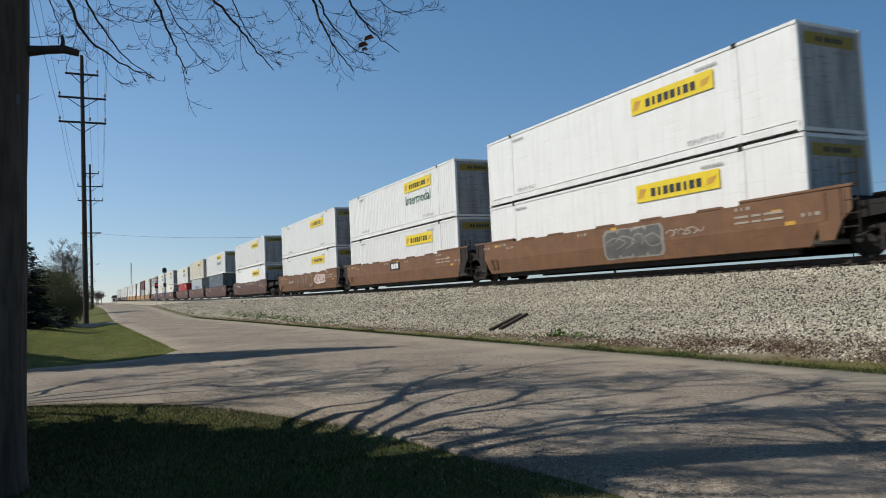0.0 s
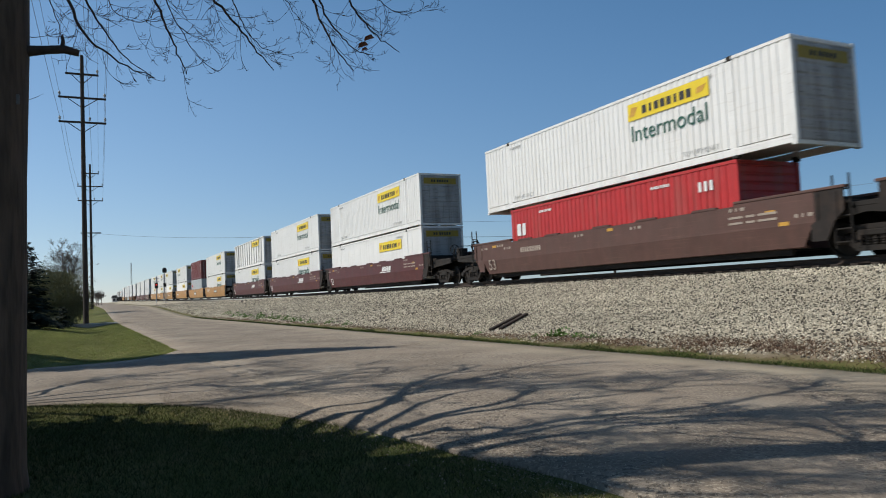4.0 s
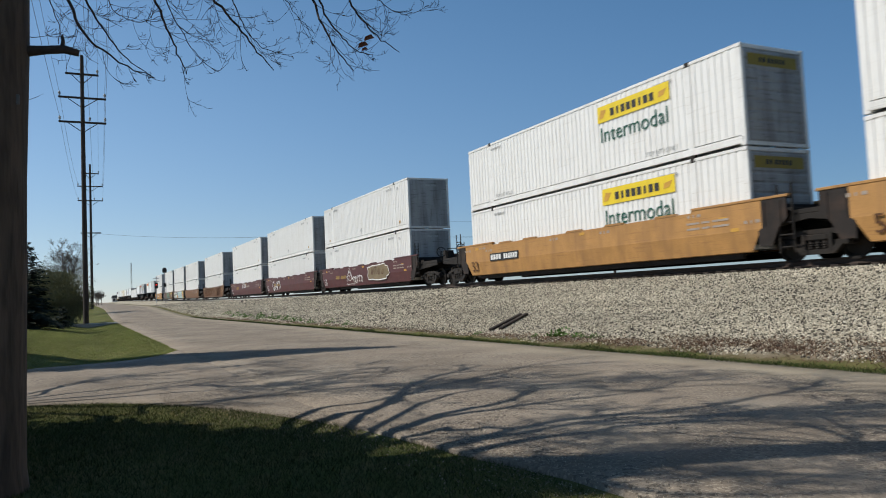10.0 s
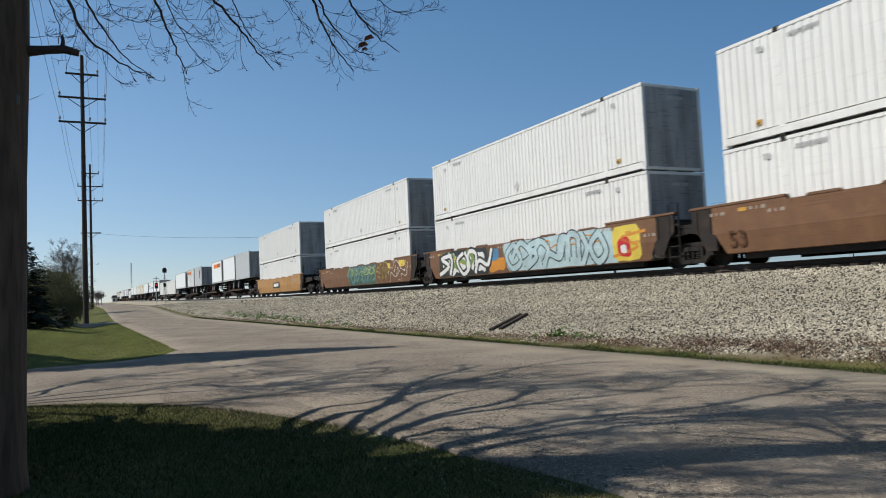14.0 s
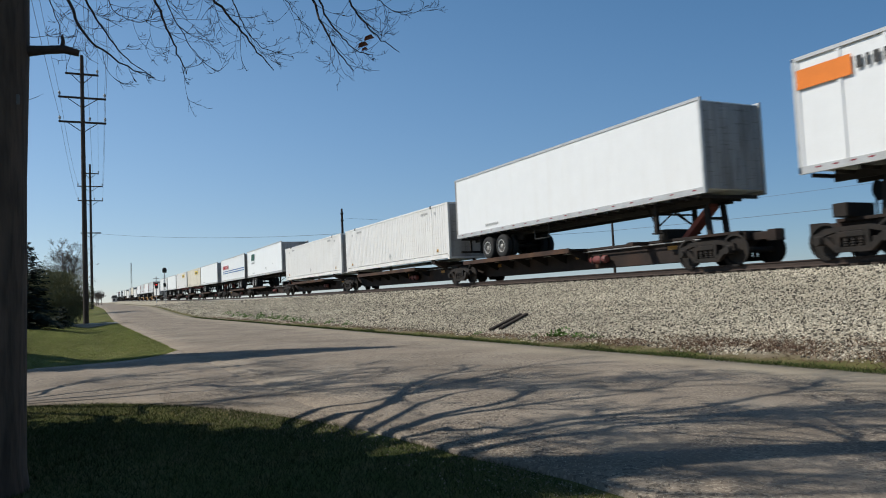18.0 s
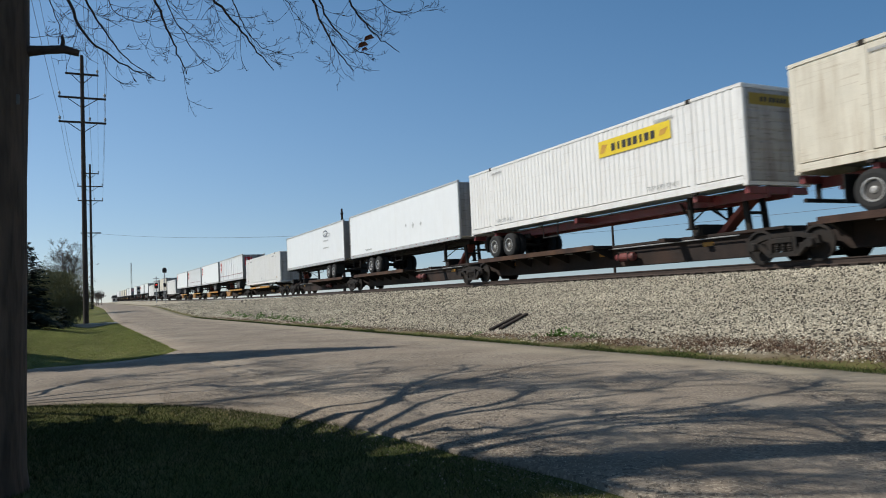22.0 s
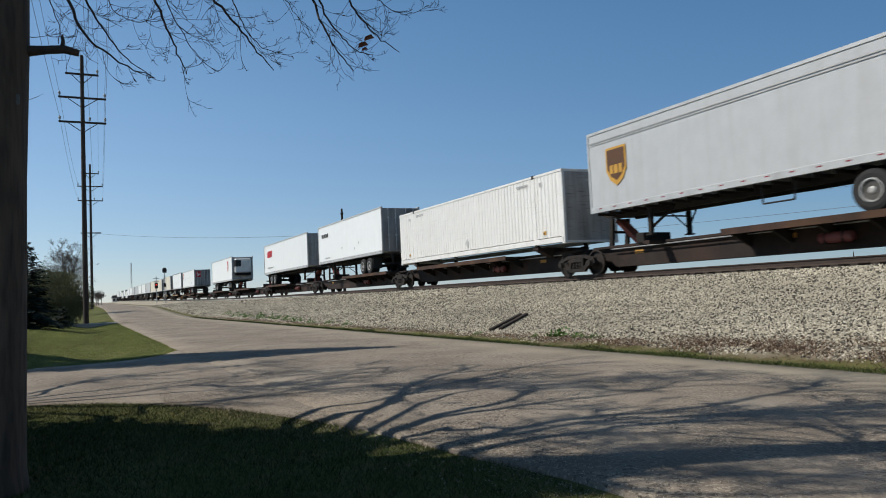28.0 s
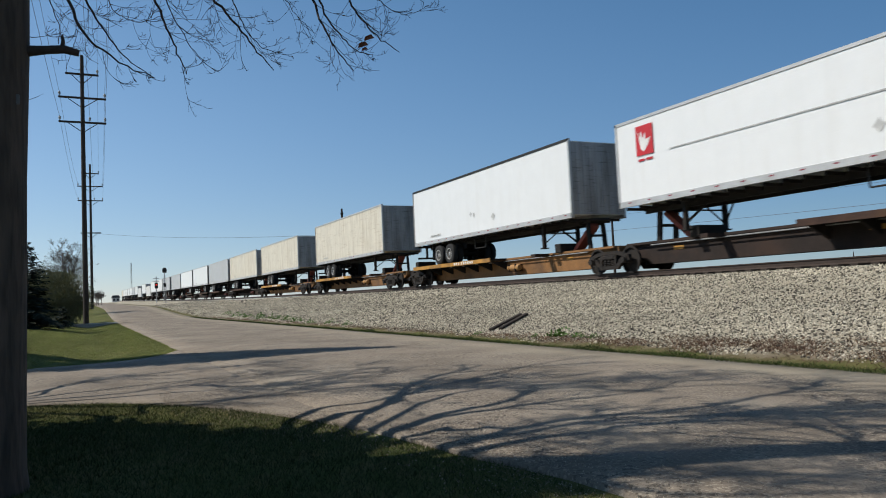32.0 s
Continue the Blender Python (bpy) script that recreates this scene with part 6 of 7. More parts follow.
def twig(verts, faces, rng, start, way, length, radius, depth):
    """A fine twig that sags, then turns up at its tip."""
    n = 9
    pts, p, d = [start.copy()], start.copy(), way.normalized()
    turn = Vector((rng.gauss(0, 0.5), rng.gauss(0, 0.5), rng.gauss(0.5, 0.4))) * 0.2
    for i in range(n):
        d = (d + turn * (0.3 + i / n) + Vector((rng.gauss(0, 0.06), rng.gauss(0, 0.06), rng.gauss(0, 0.06)))).normalized()
        p = p + d * (length / n)
        pts.append(p.copy())
    tube(verts, faces, pts, [max(0.0014, radius * (1 - 0.6 * i / n)) for i in range(n + 1)], 4)
    if depth:
        for k in range(2 if depth > 1 else 3):
            i = rng.randint(2, n - 1)
            dd = (pts[i + 1] - pts[i]).normalized()
            side = Vector((rng.gauss(0, 0.5), rng.gauss(0, 1), rng.gauss(0, 0.9))).normalized()
            twig(verts, faces, rng, pts[i], dd * 0.8 + side * 0.7, length * rng.uniform(0.3, 0.6), radius * 0.75, depth - 1)


def under_sun(x, y, h):
    """The place at height h whose shade falls on the ground at x, y."""
    k = h / math.tan(SUN_UP)
    return Vector((x - SUN_WAY.x * k, y - SUN_WAY.y * k, h))


def bent_limb(verts, faces, rng, knots, r, kids=9):
    """A limb through the knots, thinner towards its tip, with forking twigs."""
    pts = []
    k = [knots[0] * 2 - knots[1], *knots, knots[-1] * 2 - knots[-2]]
    for i in range(1, len(k) - 2):
        for j in range(6):
            t = j / 6
            q = 0.5 * (k[i] * 2 + (k[i + 1] - k[i - 1]) * t + (k[i - 1] * 2 - k[i] * 5 + k[i + 1] * 4 - k[i + 2]) * t * t + (k[i] * 3 - k[i - 1] - k[i + 1] * 3 + k[i + 2]) * t ** 3)
            pts.append(q + Vector((rng.gauss(0, 0.03), rng.gauss(0, 0.03), rng.gauss(0, 0.03))))
    pts.append(knots[-1])
    n = len(pts) - 1
    tube(verts, faces, pts, [max(0.016, r * (1 - 0.72 * i / n)) for i in range(n + 1)], 7)
    high = [i for i in range(n) if pts[i].z > 5.6] or [n - 1]
    for j in range(kids):
        i = rng.choice(high)
        d = (pts[i + 1] - pts[i]).normalized()
        side = Vector((rng.gauss(0, 1), rng.gauss(0, 1), abs(rng.gauss(0.3, 0.5)))).normalized()
        branch(verts, faces, rng, pts[i], d * 0.8 + side * 0.6, rng.uniform(0.9, 2.0), r * 0.36, 2, -0.05, 0.17, 4, 0.009)


def near_tree():
    """The big bare tree beside the camera: trunk, sawn limb, limbs overhead and the drooping twigs."""
    base = new("bare_tree")
    rng = random.Random(12)
    foot = Vector((-6.02, -18.33, 0))
    V_, F_ = [], []
    tube(V_, F_, [foot + Vector((0.03 * math.sin(z), 0.03 * z - 0.1, z)) for z in (-0.1, 0.15, 0.5, 1.2, 2.2, 3.2, 3.7, 4.4, 5.6, 7.0, 9.0, 11.5)],
         [0.39, 0.355, 0.345, 0.335, 0.315, 0.312, 0.30, 0.24, 0.19, 0.15, 0.10, 0.05], 20)
    trunk = piece("trunk", raw("trunk", V_, F_, "bark", True), base)
    V_, F_ = [], []
    a = Vector((-5.98, -18.07, 3.13))
    tube(V_, F_, [a, a + Vector((0.02, 0.15, 0.02)), a + Vector((0.03, 0.27, 0.035)), a + Vector((0.03, 0.37, 0.015))], [0.045, 0.033, 0.032, 0.026], 8)
    tube(V_, F_, [a + Vector((0.03, 0.26, 0.04)), a + Vector((0.03, 0.265, 0.10)), a + Vector((0.04, 0.26, 0.14))], [0.018, 0.013, 0.008], 6)
    piece("sawn_limb", raw("sawn_limb", V_, F_, "twig", True), base, label="sawn-off dark limb stub")
    bm = bmesh.new()
    box(bm, -0.008, 0.008, -0.012, 0.012, -0.035, 0.035, 0.004)
    tag = part("trunk_tag", bm, "slategrey", base, "small pale tag nailed to the trunk")
    tag.location = (-5.685, -18.08, 2.70)
    # great limbs, out of view above: where the shade of each falls, the heights of its foot and tip, its thickness
    limbs = [((-5.4, -15.0, -5.5, -13.8, -5.15, -12.6, -5.28, -11.2, -5.5, -10.3), 3.6, 8.2, 0.075), ((-5.0, -14.7, -4.85, -13.4, -4.27, -11.2), 3.8, 7.0, 0.08),
             ((-6.5, -14.7, -6.75, -13.6, -7.45, -12.7, -7.2, -11.4), 3.9, 8.5, 0.075), ((-6.4, -14.8, -6.4, -13.4, -6.25, -11.6), 4.2, 8.5, 0.07),
             ((-8.0, -14.4, -8.8, -12.9, -10.2, -10.3), 4.6, 9.5, 0.06), ((-7.4, -14.3, -7.8, -13.1, -7.5, -11.5), 4.8, 9.0, 0.05),
             ((-7.2, -15.6, -7.7, -14.6, -9.0, -13.7, -10.2, -12.0), 3.4, 7.5, 0.095), ((-7.8, -15.6, -8.1, -14.6, -8.6, -12.9), 3.3, 7.5, 0.065),
             ((-5.3, -14.0, -4.6, -12.4, -3.85, -11.8), 4.5, 7.5, 0.05), ((-5.9, -15.0, -5.5, -14.3, -5.0, -13.3), 3.6, 6.5, 0.06)]
    for reach, h0, h1, r in limbs:
        fork = Vector((foot.x - 0.1, foot.y - 0.03, 1.9 + 0.12 * (h0 - 3)))
        knots = [fork] + [under_sun(reach[i], reach[i + 1], h0 + 0.3 + (h1 - h0) * (i / (len(reach) - 2)) ** 0.8) for i in range(0, len(reach), 2)]
        V_, F_ = [], []
        bent_limb(V_, F_, rng, knots, r)
        piece("limb", raw("limb", V_, F_, "twig", True), base)
    # drooping ends that hang into sight: across and up where each comes into sight, its bend, its tip; its thickness
    ends = [(-17.99, 3.79, -17.85, 3.42, -17.84, 3.22, 0.006), (-17.78, 3.83, -17.66, 3.29, -17.18, 3.0, 0.0162), (-17.76, 3.86, -17.48, 3.32, -17.22, 3.09, 0.0108),
            (-17.22, 3.82, -17.06, 3.39, -16.93, 3.07, 0.0135), (-17.16, 3.84, -16.96, 3.35, -16.71, 3.08, 0.006), (-16.91, 4.0, -16.52, 3.55, -16.23, 3.2, 0.0135),
            (-16.63, 4.0, -16.44, 3.46, -16.15, 3.33, 0.007), (-16.01, 4.06, -15.8, 3.53, -15.57, 3.2, 0.0135), (-15.89, 4.06, -15.63, 3.58, -15.34, 3.42, 0.0108),
            (-15.64, 4.11, -15.45, 3.7, -15.09, 3.45, 0.0121), (-15.46, 4.05, -15.15, 3.78, -14.8, 3.9, 0.005), (-17.53, 3.81, -17.4, 3.51, -17.09, 3.56, 0.005),
            (-16.29, 4.01, -16.06, 3.7, -15.86, 3.52, 0.005)]
    hub = Vector((-5.97, -18.0, 6.0))
    for k, (y0, z0, y1, z1, y2, z2, r) in enumerate(ends):
        V_, F_ = [], []
        x = -6.0 + 0.1 * math.sin(k * 2.1)
        a, b, c = Vector((x, y0, z0)), Vector((x, y1, z1)), Vector((x, y2, z2))
        pts, n = [], 18
        for i in range(n + 1):
            t = i / n
            q = a * (1 - t) * (1 - t) + (b * 2 - (a + c) * 0.5) * 2 * t * (1 - t) + c * t * t
            pts.append(q + Vector((rng.gauss(0, 0.008), rng.gauss(0, 0.006), rng.gauss(0, 0.006))))
        tube(V_, F_, [hub, hub.lerp(a, 0.5) + Vector((0.02, -0.05, 0.1)), a], [r * 2.2, r * 1.6, r], 6)
        tube(V_, F_, pts, [max(0.0025, r * (1 - 0.75 * i / n)) for i in range(n + 1)], 6)
        for kk in range(8):
            i = rng.randint(3, n - 1)
            d = (pts[i + 1] - pts[i]).normalized()
            side = Vector((rng.gauss(0, 0.4), rng.gauss(0.25, 0.9), rng.gauss(-0.1, 0.6))).normalized()
            twig(V_, F_, rng, pts[i], d * 0.8 + side * 0.7, rng.uniform(0.2, 0.46) * (1.15 - 0.03 * i), max(0.0022, r * 0.2), 2)
        piece("bough", raw("bough", V_, F_, "twig"), base)
    V_, F_ = [], []
    twig(V_, F_, rng, Vector((-5.98, -18.03, 2.78)), Vector((0, 1, 0.35)), 0.11, 0.0022, 0)
    piece("twig", raw("twig", V_, F_, "twig"), base)
    bm = bmesh.new()
    for c, s in (((-6.03, -15.43, 3.48), 0.046), ((-6.03, -15.37, 3.55), 0.046), ((-6.02, -15.42, 3.44), 0.028)):
        c = Vector(c)
        u = [Vector((0.1, 0.45, 0.9)).normalized() * s, Vector((0.2, 0.8, -0.35)).normalized() * s]
        vs = [bm.verts.new(c + p) for p in (u[0], u[0] * 0.3 + u[1] * 0.8 + Vector((0.02, 0, 0)), u[1] * -0.6 - u[0] * 0.9, u[0] * -0.2 - u[1] * 0.9 + Vector((0.02, 0, 0)))]
        bm.faces.new(vs)
    part("dead_leaf", bm, "leaf", base, "curled dead brown leaf")
    tagged(base, "large bare spring tree with a sawn limb, standing in the lawn", "tree")


def needle_tree(x, y, z, h, r, seed, label):
    base = new("spruce_tree")
    base.location = (x, y, z)
    rng = random.Random(seed)
    V_, F_ = [], []
    tube(V_, F_, [Vector((0, 0, -0.1)), Vector((0, 0, h * 0.5)), Vector((0, 0, h))], [h * 0.022, h * 0.012, 0.01], 8)
    piece("trunk", raw("trunk", V_, F_, "bark"), base)
    V_, F_ = [], []
    n = int(h * 62)
    for i in range(n):
        f = rng.uniform(0.045, 0.99)
        a = rng.uniform(0, 6.283)
        ln = r * (1 - f) ** 0.85 * rng.uniform(0.75, 1.1) + 0.12
        p0 = Vector((0, 0, f * h))
        d = Vector((math.cos(a), math.sin(a), -0.25 + 0.5 * f))
        side = Vector((-math.sin(a), math.cos(a), 0))
        m = max(4, int(ln / 0.16))
        for j in range(m):
            q = p0 + d * (ln * (j + 0.6) / m)
            w = ln * 0.16 * (1.1 - 0.6 * j / m) + 0.06
            for sg in (-1, 1):
                b = len(V_)
                V_ += [tuple(q), tuple(q + d * w * 0.9 + side * sg * w + Vector((0, 0, rng.uniform(-0.12, 0.02)))), tuple(q + d * w * 1.3 + side * sg * w * 0.2 - Vector((0, 0, rng.uniform(0.0, 0.14)))) ]
                F_.append((b, b + 1, b + 2))
    piece("crown", raw("crown", V_, F_, "needle"), base)
    return tagged(base, label, "tree")


def twig_bush(name, x, y, z, h, r, seed, material, label, stems=40, depth=2):
    base = new(name)
    base.location = (x, y, z)
    rng = random.Random(seed)
    V_, F_ = [], []
    for i in range(stems):
        a, k = rng.uniform(0, 6.283), math.sqrt(rng.random())
        st = Vector((math.cos(a) * k * r * 0.5, math.sin(a) * k * r * 0.5, 0))
        d = Vector((math.cos(a) * k * 0.42, math.sin(a) * k * 0.42, 1))
        branch(V_, F_, rng, st, d, h * rng.uniform(0.32, 0.5), h * 0.005 + 0.008, depth, -0.02, 0.2, 6, h * 0.003 + 0.004)
    for i in range(17000):
        v = Vector((rng.gauss(0, 1), rng.gauss(0, 1), rng.gauss(0, 1))).normalized() * (rng.random() ** 0.4)
        lump = 1 + 0.22 * noise.noise(v * 2.2 + Vector((seed, 0, 0)))
        q = Vector((v.x * r * lump, v.y * r * lump, h * (0.46 + 0.5 * v.z * lump)))
        d = Vector((v.x * 0.6 + rng.gauss(0, 0.35), v.y * 0.6 + rng.gauss(0, 0.35), 0.8 + rng.gauss(0, 0.3))).normalized() * rng.uniform(0.1, 0.26)
        u = Vector((rng.gauss(0, 1), rng.gauss(0, 1), 0)).normalized() * 0.028
        b = len(V_)
        V_ += [tuple(q - u), tuple(q + u), tuple(q + d)]
        F_.append((b, b + 1, b + 2))
    piece("crown", raw("crown", V_, F_, material), base)
    return tagged(base, label, "bush")


def bare_tree(x, y, z, h, seed, label):
    base = new("bare_tree")
    base.location = (x, y, z)
    rng = random.Random(seed)
    V_, F_ = [], []
    tube(V_, F_, [Vector((0, 0, -0.1)), Vector((0.05, 0, h * 0.2)), Vector((0, 0.05, h * 0.42))], [h * 0.028, h * 0.02, h * 0.014], 8)
    piece("trunk", raw("trunk", V_, F_, "fartree"), base)
    V_, F_ = [], []
    for i in range(17):
        a = rng.uniform(0, 6.283)
        d = Vector((math.cos(a) * 0.24, math.sin(a) * 0.24, 1))
        branch(V_, F_, rng, Vector((0, 0, h * rng.uniform(0.18, 0.42))), d, h * rng.uniform(0.4, 0.58), h * 0.0055, 3, -0.03, 0.10, 5, h * 0.0012)
    piece("crown", raw("crown", V_, F_, "fartree"), base)
    return tagged(base, label, "tree")


MAPLE_SIDE = [((-9.6, -16.6, -9.7, -15.7, -9.2, -14.0), 5.0, 8.0, 0.06), ((-11.6, -18.0, -11.6, -17.1, -11.9, -16.3, -11.0, -15.8), 3.4, 7.0, 0.06),
              ((-12.3, -18.4, -13.7, -18.0, -14.8, -16.9), 3.6, 6.5, 0.055), ((-9.2, -17.3, -10.0, -17.0, -9.6, -16.0, -10.2, -14.6), 4.4, 8.0, 0.06),
              ((-12.4, -17.2, -12.6, -15.6, -12.0, -14.0), 4.4, 9.0, 0.05), ((-14.0, -17.5, -14.6, -15.6, -14.2, -14.2), 4.6, 9.0, 0.045), ((-11.0, -16.6, -10.7, -15.0, -11.3, -13.4), 4.8, 9.5, 0.05)]
MAPLE_LAWN = [((-4.4, -15.4, -3.6, -14.2, -2.75, -13.9), 6.0, 8.5, 0.06), ((-4.0, -15.2, -3.0, -14.4, -2.3, -13.2), 6.2, 8.5, 0.05), ((-5.2, -15.6, -4.4, -14.9, -3.7, -14.4), 6.0, 7.5, 0.07),
              ((-4.8, -15.5, -4.3, -14.7, -4.0, -13.6), 6.4, 8.5, 0.05), ((-6.2, -15.9, -5.6, -15.0, -5.2, -14.2), 6.0, 8.0, 0.06)]


def shade_tree(x, y, z, limbs, label):
    """A bare broad tree whose limbs shade the side road."""
    base = new("bare_tree")
    rng = random.Random(31)
    foot = Vector((x, y, z))
    V_, F_ = [], []
    tube(V_, F_, [foot + Vector(d) for d in ((0, 0, -0.1), (0.03, 0, 1.0), (0.05, 0.05, 2.6), (0, 0.08, 4.4))], [0.30, 0.22, 0.19, 0.12], 12)
    piece("trunk", raw("trunk", V_, F_, "bark", True), base)
    for reach, h0, h1, r in limbs:
        knots = [foot + Vector((0.02, 0.06, h0 - 0.6))] + [under_sun(reach[i], reach[i + 1], h0 + 0.3 + (h1 - h0) * i / (len(reach) - 2)) for i in range(0, len(reach), 2)]
        V_, F_ = [], []
        bent_limb(V_, F_, rng, knots, r)
        piece("limb", raw("limb", V_, F_, "twig", True), base)
    return tagged(base, label, "tree")


def at_ground(x, y):
    return ground_height(x, y) - 0.03


near_tree()
needle_tree(-50.2, -20.75, at_ground(-50.2, -20.75), 5.2, 1.75, 3, "dark green spruce standing at the lawn's edge")
needle_tree(-22.4, -24.8, at_ground(-22.4, -24.8), 15.4, 3.3, 4, "unseen dark green spruce beside the side road")
# A second unseen spruce, added to widen the shade band on the lawn.
needle_tree(-27.0, -26.6, at_ground(-27, -26.6), 11.0, 3.0, 15, "unseen dark green spruce beside the side road")
# Three unseen spruces, added only to throw shade on the near grass.
needle_tree(-9.6, -22.6, 0.0, 8.2, 3.2, 5, "unseen tall spruce added to shade the lawn")
needle_tree(-8.0, -22.7, 0.0, 9.5, 3.1, 16, "unseen dark spruce added to shade the lawn")
needle_tree(-6.2, -22.2, 0.0, 7.5, 2.8, 6, "unseen dark spruce added to shade the lawn")
shade_tree(-13.4, -22.6, 0.02, MAPLE_SIDE, "bare maple beside the side road")
# Unseen maple, added so its limbs darken the near edge of the road.
shade_tree(-7.2, -21.6, 0.0, MAPLE_LAWN, "unseen bare maple added to shade the near road edge")
twig_bush("shrub", -64, -19.55, at_ground(-64, -19.55), 4.5, 2.3, 7, "bush", "dense leafless shrub, olive-brown twigs", 50)
twig_bush("shrub", -67, -20.6, at_ground(-67, -20.6), 4.8, 2.3, 8, "bush", "dense leafless shrub, olive-brown twigs", 40)
twig_bush("shrub", -72, -19.6, at_ground(-72, -19.6), 3.6, 1.6, 9, "bush", "dense leafless shrub, olive-brown twigs", 40)
needle_tree(-57.0, -19.1, at_ground(-57, -19.1), 1.5, 0.8, 13, "low dark evergreen bush by the pole")
needle_tree(-56.0, -20.3, at_ground(-56, -20.3), 1.9, 1.0, 14, "low dark evergreen bush beside the shrubs")
bare_tree(-96, -19.5, at_ground(-96, -19.5), 8.4, 10, "bare grey deciduous tree behind the shrubs")
for i, (x, y, h) in enumerate(((-190, -15.3, 3.4), (-205, -14.6, 3.8), (-225, -13.6, 3.8), (-330, -13, 5), (-420, -10, 5), (-380, -15, 6))):
    bare_tree(x, y, at_ground(x, y), h, 20 + i, "bare grey tree far down the road")


# ---- poles, wires and track-side things ----
def utility_pole(x, y, z, h, arms, lean=0.0):
    base = new("utility_pole")
    base.matrix_basis = pose(x, y, z)
    bm = bmesh.new()
    lathe(bm, [(0.20, -0.1), (0.19, 0.1), (0.16, h * 0.5), (0.125, h - 0.05), (0.10, h)], "z", (0, 0, 0), 12)
    part("post", bm, "pole", base)
    for za, w, pins in arms:
        bm = bmesh.new()
        box(bm, -0.06, 0.06, -w / 2, w / 2, za - 0.07, za + 0.07, 0.01)
        arm = part("crossarm", bm, "pole", base)
        bm = bmesh.new()
        for sg in (-1, 1):
            rod(bm, (-0.08, 0, za - 0.75), (-0.08, sg * w * 0.3, za - 0.07), 0.03, 5)
        part("brace", bm, "pole", arm)
        for y_ in pins:
            bm = bmesh.new()
            lathe(bm, [(0.03, 0.07), (0.03, 0.16), (0.09, 0.18), (0.07, 0.26), (0.10, 0.30), (0.06, 0.40), (0.02, 0.44)], "z", (0, y_ * w / 2, za), 8)
            part("insulator", bm, "galv", arm)
    return tagged(base, "dark weathered wooden utility pole with crossarms", "utility pole", "utility poles along the road")


ARMS = [(18.5, 2.25, (0.93,)), (16.7, 3.2, (-0.95, 0.95)), (14.85, 3.2, (-0.95, 0.3, 0.95))]
ARMS2 = [(18.7, 2.25, (0.93,)), (16.9, 3.2, (-0.95, 0.95)), (14.9, 3.2, (-0.95, 0.3, 0.95)), (10.4, 2.6, ())]
POLES = [(-60, -17.63, 0.28, 19.95, ARMS), (-112, -16.78, 1.30, 20.0, ARMS2), (-168, -16.4, 1.9, 19.0, ARMS), (-230, -16.2, 2.4, 19.0, ARMS), (12, -18.8, 0.0, 20.0, ARMS)]
for p in POLES[:2]:
    utility_pole(*p)


def wire_run(name, ends, sag, r, label):
    for a, b in ends:
        a, b = Vector(a), Vector(b)
        V_, F_ = [], []
        pts = [a.lerp(b, i / 14) - Vector((0, 0, sag * 4 * (i / 14) * (1 - i / 14))) for i in range(15)]
        tube(V_, F_, pts, [r] * 15, 4)
        tagged(new(name, raw(name, V_, F_, "wire")), label, "cable", "overhead wires")


def arm_points(p):
    x, y, z, h, arms = p
    return [(x, y + k * w / 2, z + za + 0.35) for za, w, pins in arms for k in pins]


for p, q in ((POLES[4], POLES[0]), (POLES[0], POLES[1])):
    wire_run("overhead_wire", list(zip(arm_points(p), arm_points(q))), 0.9, 0.012, "thin overhead wire between utility poles")


def line_pole(x, y, h, z):
    base = new("line_pole")
    base.location = (x, y, z)
    bm = bmesh.new()
    lathe(bm, [(0.16, -0.1), (0.14, h * 0.5), (0.10, h)], "z", (0, 0, 0), 10)
    part("post", bm, "pole", base)
    if h > 8:
        for k in (-0.5, -1.2):
            bm = bmesh.new()
            box(bm, -0.1, 0.1, -0.13, 0.13, h + k - 0.1, h + k + 0.1, 0.02)
            part("insulator", bm, "iron", base)
    return tagged(base, "slim dark wooden line pole beyond the track", "utility pole", "line poles beyond the track")


FAR_LINE = [(-0.949, 0.3155, 75.0, 10.3), (-0.774, 0.633, 80.0, 9.6), (-0.568, 0.823, 200.0, 6.5)]


def signal_mast(x, y, z):
    base = new("signal_mast")
    base.location = (x, y, z)
    bm = bmesh.new()
    rod(bm, (0, 0, 0), (0, 0, 5.9), 0.07, 10)
    box(bm, -0.3, 0.3, -0.3, 0.3, -0.4, 0.1, 0.02)
    mast = part("mast", bm, "galv", base)
    bm = bmesh.new()
    lathe(bm, [(0.05, -0.12), (0.38, -0.10), (0.40, 0.0), (0.38, 0.04), (0.30, 0.05)], "x", (0.12, 0, 6.5), 20)
    box(bm, -0.1, 0.1, -0.36, 0.36, 5.95, 6.5, 0.05)
    head = part("signal_head", bm, "signalblack", base, "round black signal target")
    bm = bmesh.new()
    rod(bm, (0.0, -0.25, 0), (0.0, -0.25, 5.6), 0.02, 5)
    rod(bm, (0.0, 0.25, 0), (0.0, 0.25, 5.6), 0.02, 5)
    for k in range(16):
        rod(bm, (0, -0.25, 0.3 + 0.33 * k), (0, 0.25, 0.3 + 0.33 * k), 0.015, 5)
    part("ladder", bm, "galv", mast)
    bm = bmesh.new()
    box(bm, -0.25, 0.25, -0.2, 0.2, 3.4, 4.1, 0.03)
    part("lower_head", bm, "signalblack", base)
    return tagged(base, "railway signal mast with round black head", "signal", "signals")


